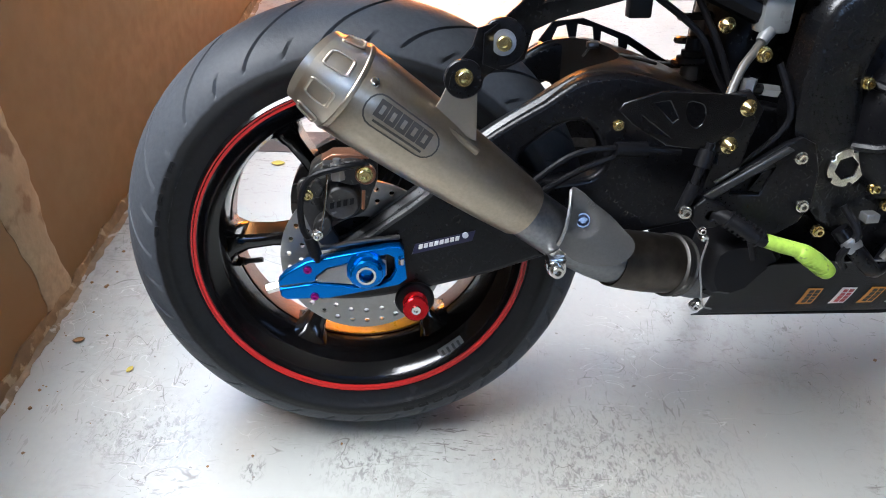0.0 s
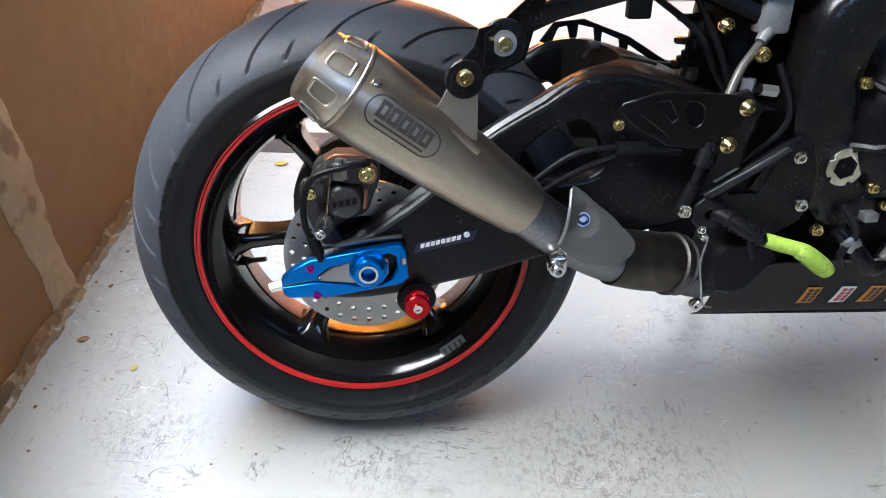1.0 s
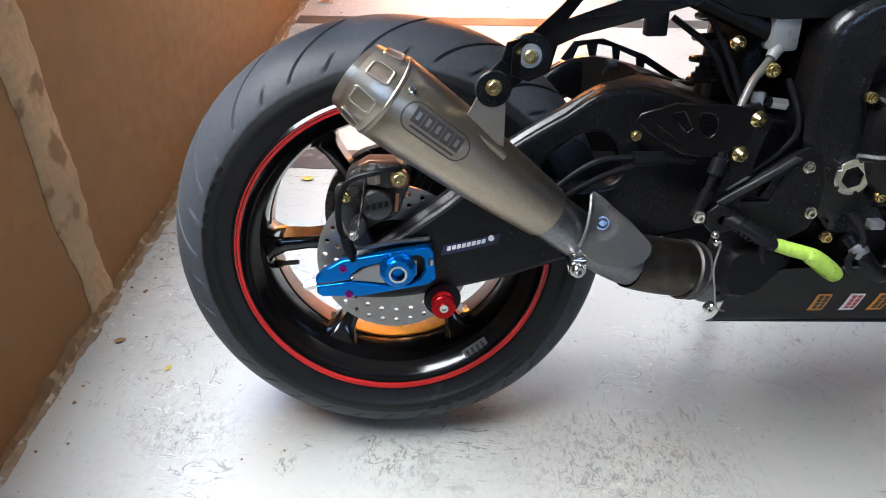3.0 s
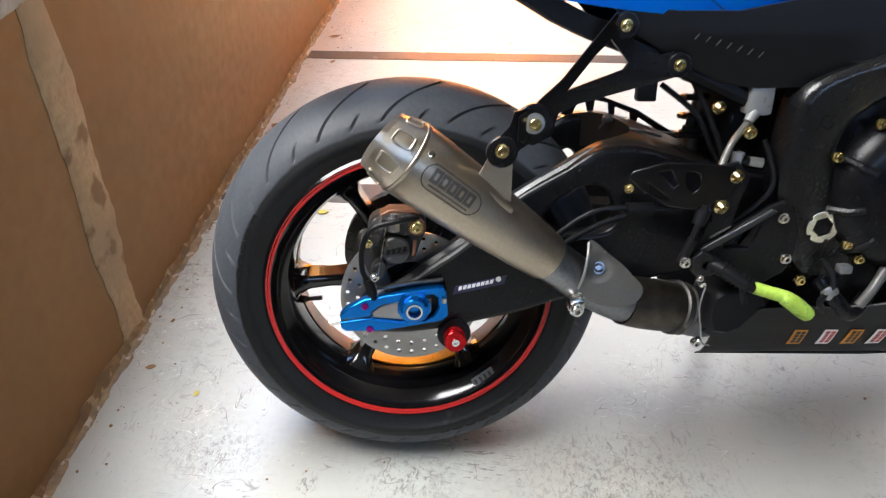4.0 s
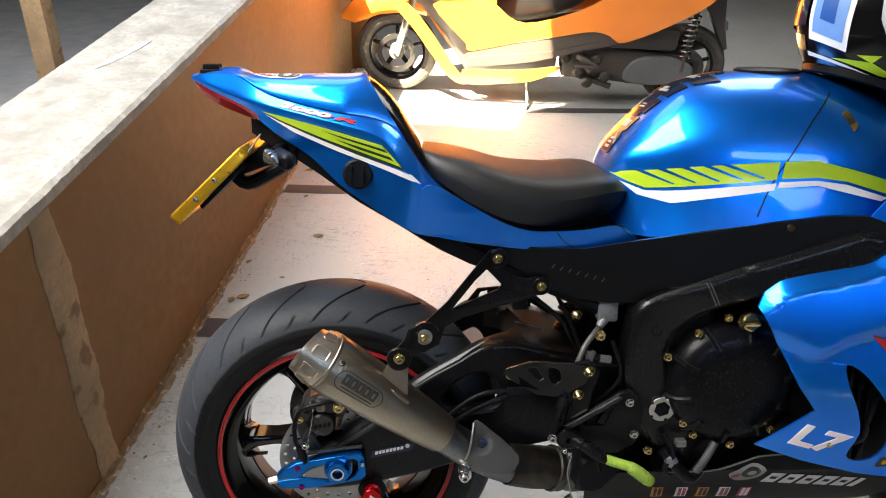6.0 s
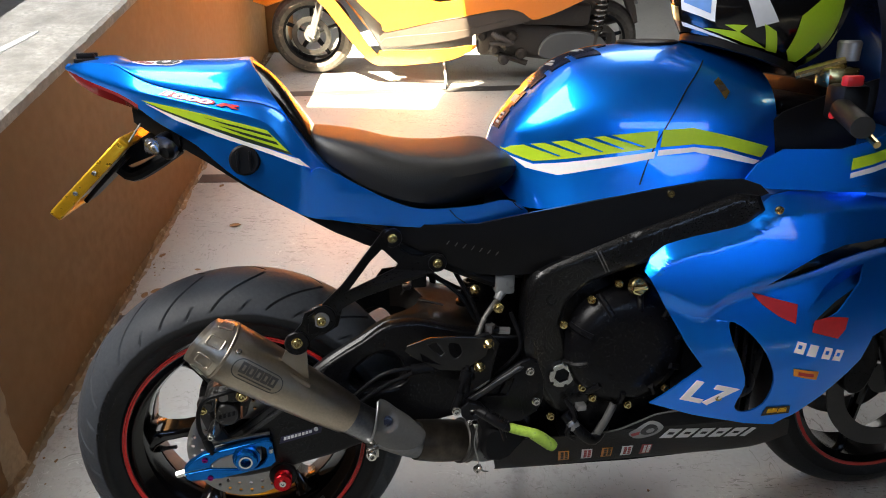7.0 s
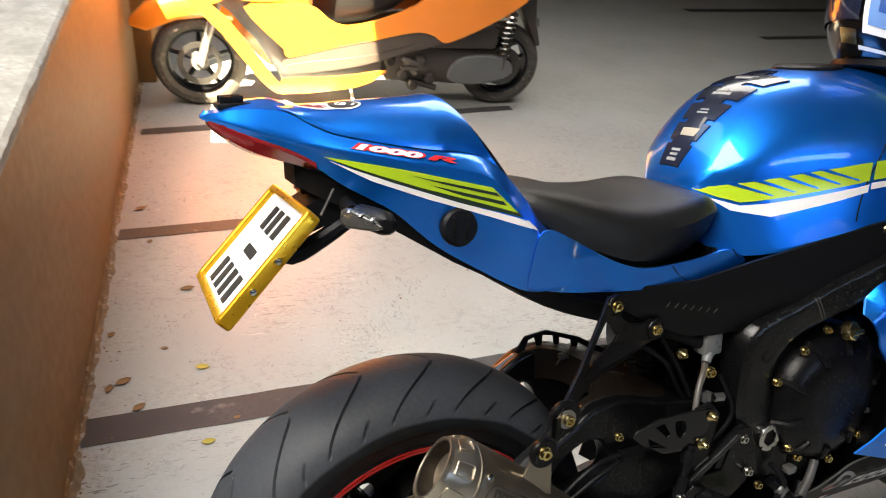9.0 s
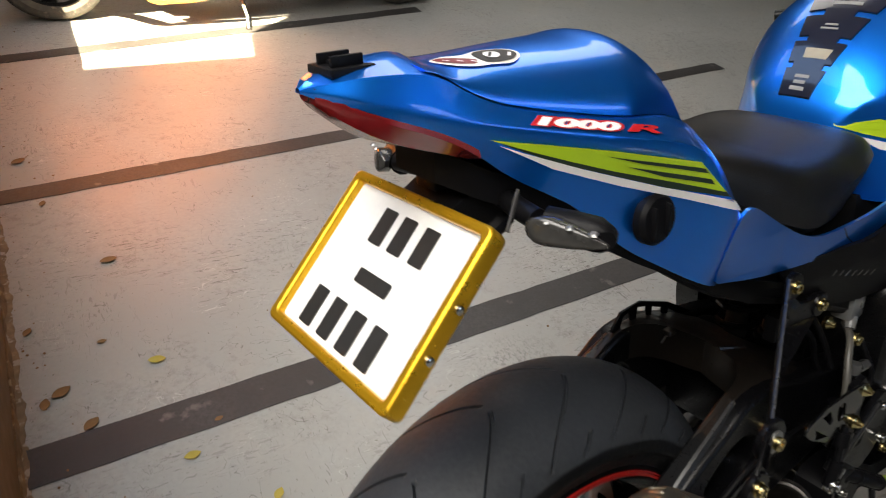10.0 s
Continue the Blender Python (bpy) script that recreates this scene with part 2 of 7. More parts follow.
def floor_material():
    m = material("painted_concrete_floor", (0.352, 0.357, 0.335), 0.34, 0.0, 0.10, 90, 0.12, big=1.6, spec=0.5)
    nt = m.node_tree
    b = nt.nodes["Principled BSDF"]
    base = b.inputs["Base Color"].links[0].from_socket
    co = nt.nodes.new("ShaderNodeTexCoord")

    def noise_node(scale, detail, rough=0.6, stretch=(1, 1, 1), distort=0.0):
        mp = nt.nodes.new("ShaderNodeMapping")
        mp.inputs["Scale"].default_value = stretch
        n = nt.nodes.new("ShaderNodeTexNoise")
        n.inputs["Scale"].default_value, n.inputs["Detail"].default_value, n.inputs["Roughness"].default_value = scale, detail, rough
        n.inputs["Distortion"].default_value = distort
        nt.links.new(co.outputs["Object"], mp.inputs[0])
        nt.links.new(mp.outputs[0], n.inputs["Vector"])
        return n.outputs[0]

    def ramp(sock, lo, hi):
        r = nt.nodes.new("ShaderNodeMapRange")
        r.inputs["From Min"].default_value, r.inputs["From Max"].default_value = lo, hi
        nt.links.new(sock, r.inputs["Value"])
        return r.outputs[0]

    def times(a, c):
        x = nt.nodes.new("ShaderNodeMath")
        x.operation = "MULTIPLY"
        for sock, value in zip(x.inputs, (a, c)):
            if isinstance(value, (int, float)):
                sock.default_value = value
            else:
                nt.links.new(value, sock)
        return x.outputs[0]

    def mix(fac, a, color):
        x = nt.nodes.new("ShaderNodeMix")
        x.data_type = "RGBA"
        nt.links.new(fac, x.inputs["Factor"])
        nt.links.new(a, x.inputs["A"])
        x.inputs["B"].default_value = (*color, 1)
        return x.outputs["Result"]

    # rubbed tyre marks in patches, fine scratches, chips and dust
    col = mix(times(times(ramp(noise_node(2.2, 3), 0.47, 0.60), ramp(noise_node(38, 9, 0.75), 0.50, 0.66)), 0.55), base, (0.16, 0.15, 0.13))
    col = mix(times(ramp(noise_node(3.1, 8, 0.7), 0.55, 0.8), 0.5), col, (0.40, 0.37, 0.31))
    col = mix(times(times(ramp(noise_node(1.7, 2), 0.48, 0.6), ramp(noise_node(26, 4, 0.5, (1, 5, 1), 1.2), 0.615, 0.64)), 0.85), col, (0.13, 0.12, 0.11))
    col = mix(times(times(ramp(noise_node(1.3, 2), 0.5, 0.62), ramp(noise_node(22, 4, 0.5, (4, 1, 1), 1.5), 0.625, 0.645)), 0.8), col, (0.15, 0.14, 0.13))
    col = mix(times(ramp(noise_node(70, 3), 0.70, 0.72), 0.8), col, (0.14, 0.12, 0.10))
    def hairline(scale, width, stretch=(1, 1, 1), distort=0.6):
        d = nt.nodes.new("ShaderNodeMath")
        d.operation = "SUBTRACT"
        d.inputs[1].default_value = 0.5
        nt.links.new(noise_node(scale, 2, 0.45, stretch, distort), d.inputs[0])
        a = nt.nodes.new("ShaderNodeMath")
        a.operation = "ABSOLUTE"
        nt.links.new(d.outputs[0], a.inputs[0])
        return ramp(a.outputs[0], width, width * 0.35)

    for scale, width, stretch, patch, lo, hi, amount in ((5.0, 0.0045, (1, 2.4, 1), 2.3, 0.50, 0.60, 0.75), (9.0, 0.006, (2.2, 1, 1), 2.9, 0.50, 0.58, 0.7), (17.0, 0.010, (1, 1.6, 1), 3.7, 0.54, 0.60, 0.75), (30.0, 0.014, (1.5, 1, 1), 4.3, 0.54, 0.62, 0.7)):
        mask = times(ramp(noise_node(patch, 3, 0.6, (1, 1, 1)), lo, hi), ramp(noise_node(scale * 1.9, 3), 0.47, 0.56))
        col = mix(times(times(hairline(scale, width, stretch), mask), amount), col, (0.12, 0.115, 0.10))
    col = mix(times(times(hairline(12.0, 0.006, (1, 1.8, 1), 1.0), ramp(noise_node(3.3, 3), 0.52, 0.6)), 0.6), col, (0.55, 0.55, 0.53))
    # rubbed spots where wheels have stood and scraped
    for x, y, rx, ry, amount in ((-0.01, 0.735, 0.10, 0.07, 0.9), (-0.186, 0.706, 0.022, 0.035, 1.0), (-0.37, 0.76, 0.12, 0.08, 0.7), (0.36, 0.76, 0.26, 0.13, 0.75), (0.55, 0.62, 0.16, 0.10, 0.5), (0.42, 1.55, 0.16, 0.10, 0.7), (0.10, 1.95, 0.14, 0.12, 0.5)):
        mp = nt.nodes.new("ShaderNodeMapping")
        mp.inputs["Location"].default_value = (-x / rx, -y / ry, 0)
        mp.inputs["Scale"].default_value = (1 / rx, 1 / ry, 0)
        nt.links.new(co.outputs["Object"], mp.inputs[0])
        ln = nt.nodes.new("ShaderNodeVectorMath")
        ln.operation = "LENGTH"
        nt.links.new(mp.outputs[0], ln.inputs[0])
        col = mix(times(times(ramp(ln.outputs["Value"], 1.0, 0.25), ramp(noise_node(95, 6, 0.7, (1.4, 0.8, 1), 0.6), 0.50, 0.60)), 0.8 * amount), col, (0.10, 0.10, 0.095))
    nt.links.new(col, b.inputs["Base Color"])
    return m


FLOOR = floor_material()
BAND = material("dark_floor_paint", (0.045, 0.043, 0.042), 0.5, 0.0, 0.25, 120, 0.15, wear=0.16, wear_color=(0.12, 0.11, 0.10), big=5)
WALL = material("brown_wall_paint", (0.175, 0.087, 0.029), 0.6, 0.0, 0.10, 30, 0.12, wear=0.12, wear_color=(0.13, 0.062, 0.018), big=1.5, spec=0.22)
PLASTER = material("bare_plaster", (0.30, 0.20, 0.11), 0.85, 0.0, 0.25, 70, 0.6, wear=0.34, wear_color=(0.15, 0.085, 0.038), big=5)
CRUST = material("crumbling_mortar", (0.20, 0.12, 0.055), 0.9, 0.0, 0.35, 60, 0.8, wear=0.35, wear_color=(0.30, 0.22, 0.13), big=14)
CEMENT = material("rough_cement", (0.30, 0.285, 0.25), 0.9, 0.0, 0.28, 75, 1.0, wear=0.25, wear_color=(0.22, 0.21, 0.19), big=14)
CEMENTSKIN = material("smooth_cement", (0.40, 0.40, 0.38), 0.8, 0.0, 0.15, 60, 0.3)
DARKWALL = material("dark_closing_wall", (0.06, 0.052, 0.045), 0.85, 0.0, 0.3, 20, 0.4)
CEIL = material("grey_ceiling", (0.22, 0.215, 0.205), 0.8, 0.0, 0.1, 20, 0.2)

# ---- the place ----
FZ = -0.013  # the floor's height
ROOF = 2.9
def wall_x(y):
    return -0.612 - 0.026 * y


def wall_top(y):
    return 0.735 + 0.075 * (y - 1.0)


ground = tagged(part("ground", box(-60, 60, -60, 60, -0.30, -0.14), CEMENTSKIN), "bare concrete yard round the parking deck", "ground", kind="structure")
floor = tagged(part("floor", box(-0.70, 9.0, -3.0, 9.0, -0.13, FZ), FLOOR), "grey-painted concrete parking floor with scuffs and tyre marks", "floor", kind="structure")
for k, (y0, y1, x1, slope) in enumerate(((1.590, 1.690, 2.6, 0.072), (2.650, 2.732, 2.6, 0.098), (3.742, 3.826, 1.40, 0.158), (5.40, 5.53, 5.90, 0.13), (6.6, 6.78, 7.2, 0.15))):
    bm = bmesh.new()
    n = 60
    lo, hi = [], []
    for i in range(n + 1):
        xa = -0.66 if y0 < 5 else x1 - 1.1 if y0 < 6 else x1 - 2.4
        x = xa + (x1 - xa) * i / n
        j0, j1 = (0.004 * (noise.noise((x * 9, k * 7.1 + s, 0)) + 0.6 * noise.noise((x * 40, k * 3.1 + s, 2))) for s in (0, 5))
        lo.append(bm.verts.new((x, y0 + slope * (x + 0.62) + j0, FZ + 0.0012)))
        hi.append(bm.verts.new((x, y1 + slope * (x + 0.62) + j1, FZ + 0.0012)))
    for i in range(n):
        bm.faces.new((lo[i], lo[i + 1], hi[i + 1], hi[i]))
    geo = bmesh.ops.extrude_face_region(bm, geom=bm.faces[:])
    for v in geo["geom"]:
        if isinstance(v, bmesh.types.BMVert):
            v.co.z += 0.0008
    tagged(part("floor_line", bm, BAND), "worn dark painted line across the floor", "floor line", "floor lines", "structure")

# low parapet wall beside the motorcycle, with a rough cement top
def wall_ring(y, x0, x1, z0, z1, b=0.0):
    return [(x0, y, z0), (x1, y, z0), (x1, y, z1 - b), (x1 - b, y, z1), (x0, y, z1)]


ys = [-3.0 + 0.15 * i for i in range(53)]
wall = part("wall_west", rings([wall_ring(y, wall_x(y) - 0.31, wall_x(y), -0.1, wall_top(y) - 0.03) for y in ys]), WALL)
tagged(wall, "brown-painted parapet wall with scuffed paint", "wall", kind="structure")
bm = bmesh.new()
loops = []
for y in [-3.0 + 0.02 * i for i in range(391)]:
    e = 0.006 * noise.noise((y * 12, 3, 0)) + 0.004 * noise.noise((y * 37, 9, 0))
    top = wall_top(y)
    x = wall_x(y)
    loops.append([(x - 0.325, y, top - 0.03), (x + 0.004 + e, y, top - 0.034 + 1.2 * e), (x + 0.006 + e, y, top - 0.008), (x - 0.004, y, top + e * 0.4)]
                 + [(x - 0.05 * q, y, top + 0.003 * noise.noise((y * 30, q * 2.2, 1))) for q in range(1, 7)])
tagged(part("wall_coping", rings(loops), CEMENT), "rough unpainted cement top of the parapet wall", "wall top", kind="structure")
rough = []
for i in range(25):
    t = i / 24
    y = 1.70 + 0.24 * t
    x = wall_x(y) - 0.195 + 0.055 * t + 0.006 * noise.noise((y * 30, 4, 2))
    w = 0.004 + 0.011 * math.sin(math.pi * t) ** 0.7 * (1 + 0.5 * noise.noise((y * 60, 8, 1)))
    z = wall_top(y)
    rough.append([(x - w, y, z - 0.004), (x + w, y, z - 0.004), (x + w * 0.8, y, z + 0.0036), (x - w * 0.8, y, z + 0.0036)])
tagged(part("paint_smear", rings(rough), material("white_paint_smear", (0.62, 0.62, 0.60), 0.7, 0.0, 0.2, 80, 0.3)), "white paint smear on the rough wall top", "paint smear", kind="structure")
# the patched strip running down the wall, and patched wall foot
strip = []
for i in range(41):
    z = FZ + (wall_top(1.03) - 0.035 - FZ) * i / 40
    a = 0.985 + 0.018 * noise.noise((z * 6, 1, 4)) + 0.008 * noise.noise((z * 25, 1, 4))
    c = 1.085 + 0.020 * noise.noise((z * 5, 7, 4)) + 0.008 * noise.noise((z * 28, 3, 4)) - 0.01 * i / 40
    t = 0.004
    strip.append([(wall_x(a) - 0.01, a, z), (wall_x(a) + 0.001, a, z), (wall_x(a) + t, a + 0.01, z), (wall_x(c) + t, c - 0.01, z), (wall_x(c) + 0.001, c, z), (wall_x(c) - 0.01, c, z)])
tagged(part("wall_patch", rings(strip), PLASTER), "rough pale plaster strip down the brown wall", "wall patch", kind="structure")
foot = []
for i in range(300):
    y = 0.0 + 4.6 * i / 299
    h = 0.022 + 0.018 * noise.noise((y * 5, 2, 8)) + 0.012 * noise.noise((y * 23, 4, 8))
    o = 0.010 + 0.008 * noise.noise((y * 8, 5, 3)) + 0.007 * noise.noise((y * 31, 6, 3))
    x = wall_x(y)
    foot.append([(x - 0.01, y, FZ - 0.01), (x + o, y, FZ - 0.01), (x + o * 0.7, y, FZ + 0.006), (x + 0.004, y, FZ + h), (x - 0.01, y, FZ + h)])
tagged(part("wall_foot", rings(foot), CRUST), "crumbling mortar along the foot of the wall", "wall foot", kind="structure")

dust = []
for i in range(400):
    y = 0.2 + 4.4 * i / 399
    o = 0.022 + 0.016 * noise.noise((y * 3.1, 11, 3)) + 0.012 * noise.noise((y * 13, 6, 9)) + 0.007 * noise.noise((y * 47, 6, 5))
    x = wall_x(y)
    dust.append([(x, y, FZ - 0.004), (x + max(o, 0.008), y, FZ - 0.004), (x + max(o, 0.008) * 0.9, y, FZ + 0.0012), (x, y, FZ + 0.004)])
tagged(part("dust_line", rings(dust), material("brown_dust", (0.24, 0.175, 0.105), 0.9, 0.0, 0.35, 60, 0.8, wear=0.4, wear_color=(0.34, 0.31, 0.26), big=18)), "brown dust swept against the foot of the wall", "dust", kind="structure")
tagged(part("post", box(-1.95, -1.85, 3.08, 3.17, -0.14, ROOF, 0.004), PLASTER), "pale vertical post beyond the parapet", "post", kind="structure")
# unseen walls and roof added to shape the light, openings, column
shift = SUN_FROM * ((ROOF - FZ) / SUN_FROM.z)
# hole made up in the added roof to fit the sun patch
HOLE = [(x + shift.x, y + shift.y) for x, y in ((-0.455, 3.455), (0.33, 3.55), (0.40, 3.88), (0.64, 4.08), (0.80, 4.40), (0.85, 5.6), (-0.455, 5.6))]
# made-up openings, each covered over and filled by an added area lamp
FILL_OPENINGS = ((-2.55, -0.60, -0.65, 2.10, LAMP[0]), (0.80, 2.80, 2.60, 5.40, LAMP[1]))
me = flat([(-6.0, -3.2), (9.2, -3.2), (9.2, 9.2), (-6.0, 9.2)], [HOLE] + [[(x0, y0), (x1, y0), (x1, y1), (x0, y1)] for x0, x1, y0, y1, _ in FILL_OPENINGS], 0.08)
me.transform(Matrix.Translation((0, 0, ROOF + 0.04)))
tagged(part("ceiling", me, CEIL, smooth=0), "unseen grey roof added with openings that shape the light", "ceiling", kind="structure")
for x0, x1, y0, y1, watts in FILL_OPENINGS:
    tagged(part("opening_cover", box(x0 - 0.05, x1 + 0.05, y0 - 0.05, y1 + 0.05, ROOF + 0.082, ROOF + 0.11), CEIL), "unseen cover added to keep the sun out of a lamp opening", "roof light", kind="structure")
    sky_fill = new("sky_fill", bpy.data.lights.new("sky_fill", "AREA"))
    sky_fill.data.shape, sky_fill.data.size, sky_fill.data.size_y = "RECTANGLE", x1 - x0, y1 - y0
    sky_fill.data.energy, sky_fill.data.color = watts, (1.0, 0.985, 0.965)
    sky_fill.location = ((x0 + x1) / 2, (y0 + y1) / 2, ROOF + 0.03)
# walls added to close the deck, dark so they send little light back
tagged(part("added_wall_north", box(-6.0, 9.2, 9.0, 9.2, -0.2, ROOF), DARKWALL), "unseen plain dark wall added to close the deck", "wall", kind="structure")
# slot in the added wall, put there for sheen on the tank
OPEN = (0.5, 3.6, 2.10, 2.64)
me = flat([(-6.0, -0.2), (9.2, -0.2), (9.2, ROOF), (-6.0, ROOF)], [[(OPEN[0], OPEN[2]), (OPEN[1], OPEN[2]), (OPEN[1], OPEN[3]), (OPEN[0], OPEN[3])]], 0.2)
me.transform(Matrix.Translation((0, -3.1, 0)) @ UPRIGHT)
tagged(part("added_wall_south", me, DARKWALL, smooth=0), "unseen plain dark wall added with a slot for tank reflections", "wall", kind="structure")
tagged(part("added_wall_east", box(9.0, 9.2, -3.0, 9.0, -0.2, ROOF), DARKWALL), "unseen plain dark wall added to close the deck", "wall", kind="structure")
tagged(part("added_wall_far_west", box(-6.2, -6.0, -3.2, 9.2, -0.2, ROOF), DARKWALL), "dark backdrop wall added beyond the parapet", "wall", kind="structure")
tagged(part("column", box(wall_x(4.6) - 0.31, wall_x(4.6) + 0.10, 4.62, 5.05, FZ, ROOF, 0.01), WALL), "brown-painted square concrete column", "column", kind="structure")

# ---- the motorcycle ----
LEAN_BIKE, YAW_BIKE = 12.94, 8.62
BIKE = pose(-0.030, 0.914, 0.3055, 0, 0, YAW_BIKE) @ pose(0, 0, 0, -LEAN_BIKE, 0, 0)
bike = tagged(new("motorcycle"), "blue and lime sport motorcycle leaning on its side stand", "motorcycle")
bike.matrix_world = BIKE @ Matrix.Translation((0, 0, -0.324))


def bp(name, bm, mat, label="", parent=None, smooth=35):
    """A part of the motorcycle, in metres from the rear axle."""
    ob = part(name, bm, mat, parent or bike, label, smooth)
    if parent is None:
        ob.location = (0, 0, 0.324)
    return ob


def mirrored(bm):
    c = bm.copy()
    bmesh.ops.scale(c, vec=(1, -1, 1), verts=c.verts)
    bmesh.ops.reverse_faces(c, faces=c.faces)
    return c


# tank: half width over x and z
TANK_TOP = [(0.495, 0.552), (0.515, 0.592), (0.555, 0.643), (0.615, 0.694), (0.66, 0.713), (0.73, 0.726), (0.84, 0.729), (0.90, 0.722), (0.97, 0.70)]
TANK_LOW = [(0.485, 0.49), (0.52, 0.452), (0.60, 0.460), (0.725, 0.487), (0.89, 0.498), (0.97, 0.52)]
TANK_W = [(0.49, 0.045), (0.52, 0.085), (0.56, 0.118), (0.62, 0.148), (0.70, 0.175), (0.80, 0.192), (0.90, 0.192), (0.97, 0.175)]


def tank_y(x, z):
    zm = 0.575
    w, zt, zb = curve1(TANK_W, x), curve1(TANK_TOP, x), curve1(TANK_LOW, x)
    zm = min(zm, zt - 0.015)
    if z >= zm:
        s = min((z - zm) / (zt - zm), 1.0)
        return w * (1 - s ** 2.3) ** (1 / 2.3)
    s = (zm - z) / max(zm - zb, 0.01)
    return w * (1 + (0.20 - 0.13 * min(max((x - 0.60) / 0.16, 0), 1)) * s ** 1.5)


def tank_loops():
    out = []
    for i in range(45):
        x = 0.495 + (0.97 - 0.495) * i / 44
        zt, zb, w = curve1(TANK_TOP, x), curve1(TANK_LOW, x), curve1(TANK_W, x)
        zm = min(0.575, zt - 0.015)
        right = [(x, -tank_y(x, z), z) for z in [zb + (zm - zb) * k / 5 for k in range(5)]]
        arc = []
        for k in range(25):
            a = math.pi * k / 24
            c, s = math.cos(a), math.sin(a)
            arc.append((x, -w * math.copysign(abs(c) ** (2 / 2.3), c), zm + (zt - zm) * s ** (2 / 2.3)))
        left = [(q[0], -q[1], q[2]) for q in right[::-1]]
        out.append(right + arc + left)
    return out


tank = bp("fuel_tank", rings(tank_loops()), BLUE, "glossy blue fuel tank")

# tail: base with a shelf, and the cowl over the rear seat
TAIL_TOP = [(-0.236, 0.706), (-0.20, 0.712), (-0.15, 0.708), (-0.12, 0.690), (-0.09, 0.677), (0.0, 0.657), (0.075, 0.645), (0.11, 0.630), (0.13, 0.606), (0.165, 0.556), (0.20, 0.522)]
TAIL_LOW = [(-0.236, 0.698), (-0.20, 0.681), (-0.15, 0.660), (-0.125, 0.645), (-0.091, 0.618), (-0.05, 0.593), (-0.029, 0.579), (0.02, 0.533), (0.06, 0.505), (0.14, 0.458), (0.20, 0.44)]
TAIL_W = [(-0.236, 0.012), (-0.22, 0.030), (-0.19, 0.047), (-0.15, 0.062), (-0.10, 0.082), (-0.05, 0.101), (0.0, 0.117), (0.06, 0.132), (0.13, 0.150), (0.15, 0.150), (0.165, 0.144), (0.20, 0.130)]


TAIL_CREASE = [(-0.236, 0.702), (-0.219, 0.699), (-0.19, 0.689), (-0.146, 0.674), (-0.079, 0.660), (0.005, 0.642), (0.083, 0.622), (0.105, 0.603), (0.132, 0.562), (0.165, 0.530), (0.20, 0.495)]


def tail_y(x, z):
    """Half width of the tail: an undercut flank up to a crease, then a shelf leaning in."""
    w, zt, zb, zc = curve1(TAIL_W, x), curve1(TAIL_TOP, x), curve1(TAIL_LOW, x), curve1(TAIL_CREASE, x)
    z = min(max(z, zb), zt)
    low = 0.90 - 0.06 * min(max((x + 0.10) / 0.10, 0), 1)
    top = 0.84 - 0.12 * min(max((x - 0.03) / 0.08, 0), 1) * max(1 - max(x - 0.115, 0) / 0.04, 0)
    a = w * (low + (0.965 - low) * (z - zb) / max(zc - zb, 0.004))
    b = w * (0.965 + (top - 0.965) * (z - zc) / max(zt - zc, 0.004))
    soft = 0.0022 * min(max((x + 0.236) / 0.06, 0.1), 1)
    h = max(soft - abs(a - b), 0) / soft
    return min(a, b) - h * h * soft * 0.25


def tail_loops():
    out = []
    for i in range(41):
        x = -0.236 + 0.436 * i / 40
        zt, zb = curve1(TAIL_TOP, x), curve1(TAIL_LOW, x)
        w = curve1(TAIL_W, x)
        zc = curve1(TAIL_CREASE, x)
        up, down = zt - zc, zc - zb
        rows = [zb + down * k for k in (0, 0.25, 0.5, 0.72, 0.88, 0.96)] + [zc] + [zc + up * k for k in (0.10, 0.3, 0.6, 1.0)]
        right = [(x, -0.45 * w, zb + 0.012)] + [(x, -tail_y(x, z), z) for z in rows]
        crown = 0.012 * min(max((x + 0.25) / 0.09, 0.1), 1)
        right += [(x, -tail_y(x, zt) * q, zt + crown * (1 - q)) for q in (0.93, 0.7, 0.35)]
        out.append(right + [(x, 0, zt + crown)] + [(q[0], -q[1], q[2]) for q in right[::-1]])
    out.insert(0, [(-0.2415, q[1] * 0.35, 0.702 + (q[2] - 0.702) * 0.3) for q in out[0]])
    return out


tail = bp("tail_fairing", rings(tail_loops()), BLUE, "blue tail fairing tapering to a point")

COWL_TOP = [(-0.155, 0.712), (-0.13, 0.711), (-0.10, 0.711), (-0.03, 0.713), (0.03, 0.714), (0.058, 0.711), (0.085, 0.694), (0.11, 0.668), (0.135, 0.630), (0.160, 0.592)]


PAD_TOP = COWL_TOP
COWL_TOP = COWL_TOP[:5] + [(0.058, 0.716), (0.075, 0.712), (0.10, 0.700), (0.14, 0.675)]


def cowl_loops(profile, x_end, narrow):
    out = []
    for i in range(37):
        x = -0.155 + (x_end + 0.155) * i / 36
        base = curve1(TAIL_TOP, x) + 0.0020
        top = max(curve1(profile, x), base + 0.004)
        w = tail_y(x, base) * (0.955 - 0.10 * min(max((x - 0.03) / 0.08, 0), 1) - narrow * max(x - 0.07, 0))
        p = 2.2
        out.append([(x, -w * math.copysign(abs(math.cos(a)) ** (2 / p), math.cos(a)), base + (top - base) * math.sin(a) ** (2 / 2.0)) for a in [math.pi * k / 24 for k in range(25)]])
    return out


bm = rings(cowl_loops(COWL_TOP, 0.138, 0.0))
cut = bmesh.ops.bisect_plane(bm, geom=bm.verts[:] + bm.edges[:] + bm.faces[:], plane_co=(0.063, 0, 0.714), plane_no=(0.080, 0, 0.051), clear_outer=True)
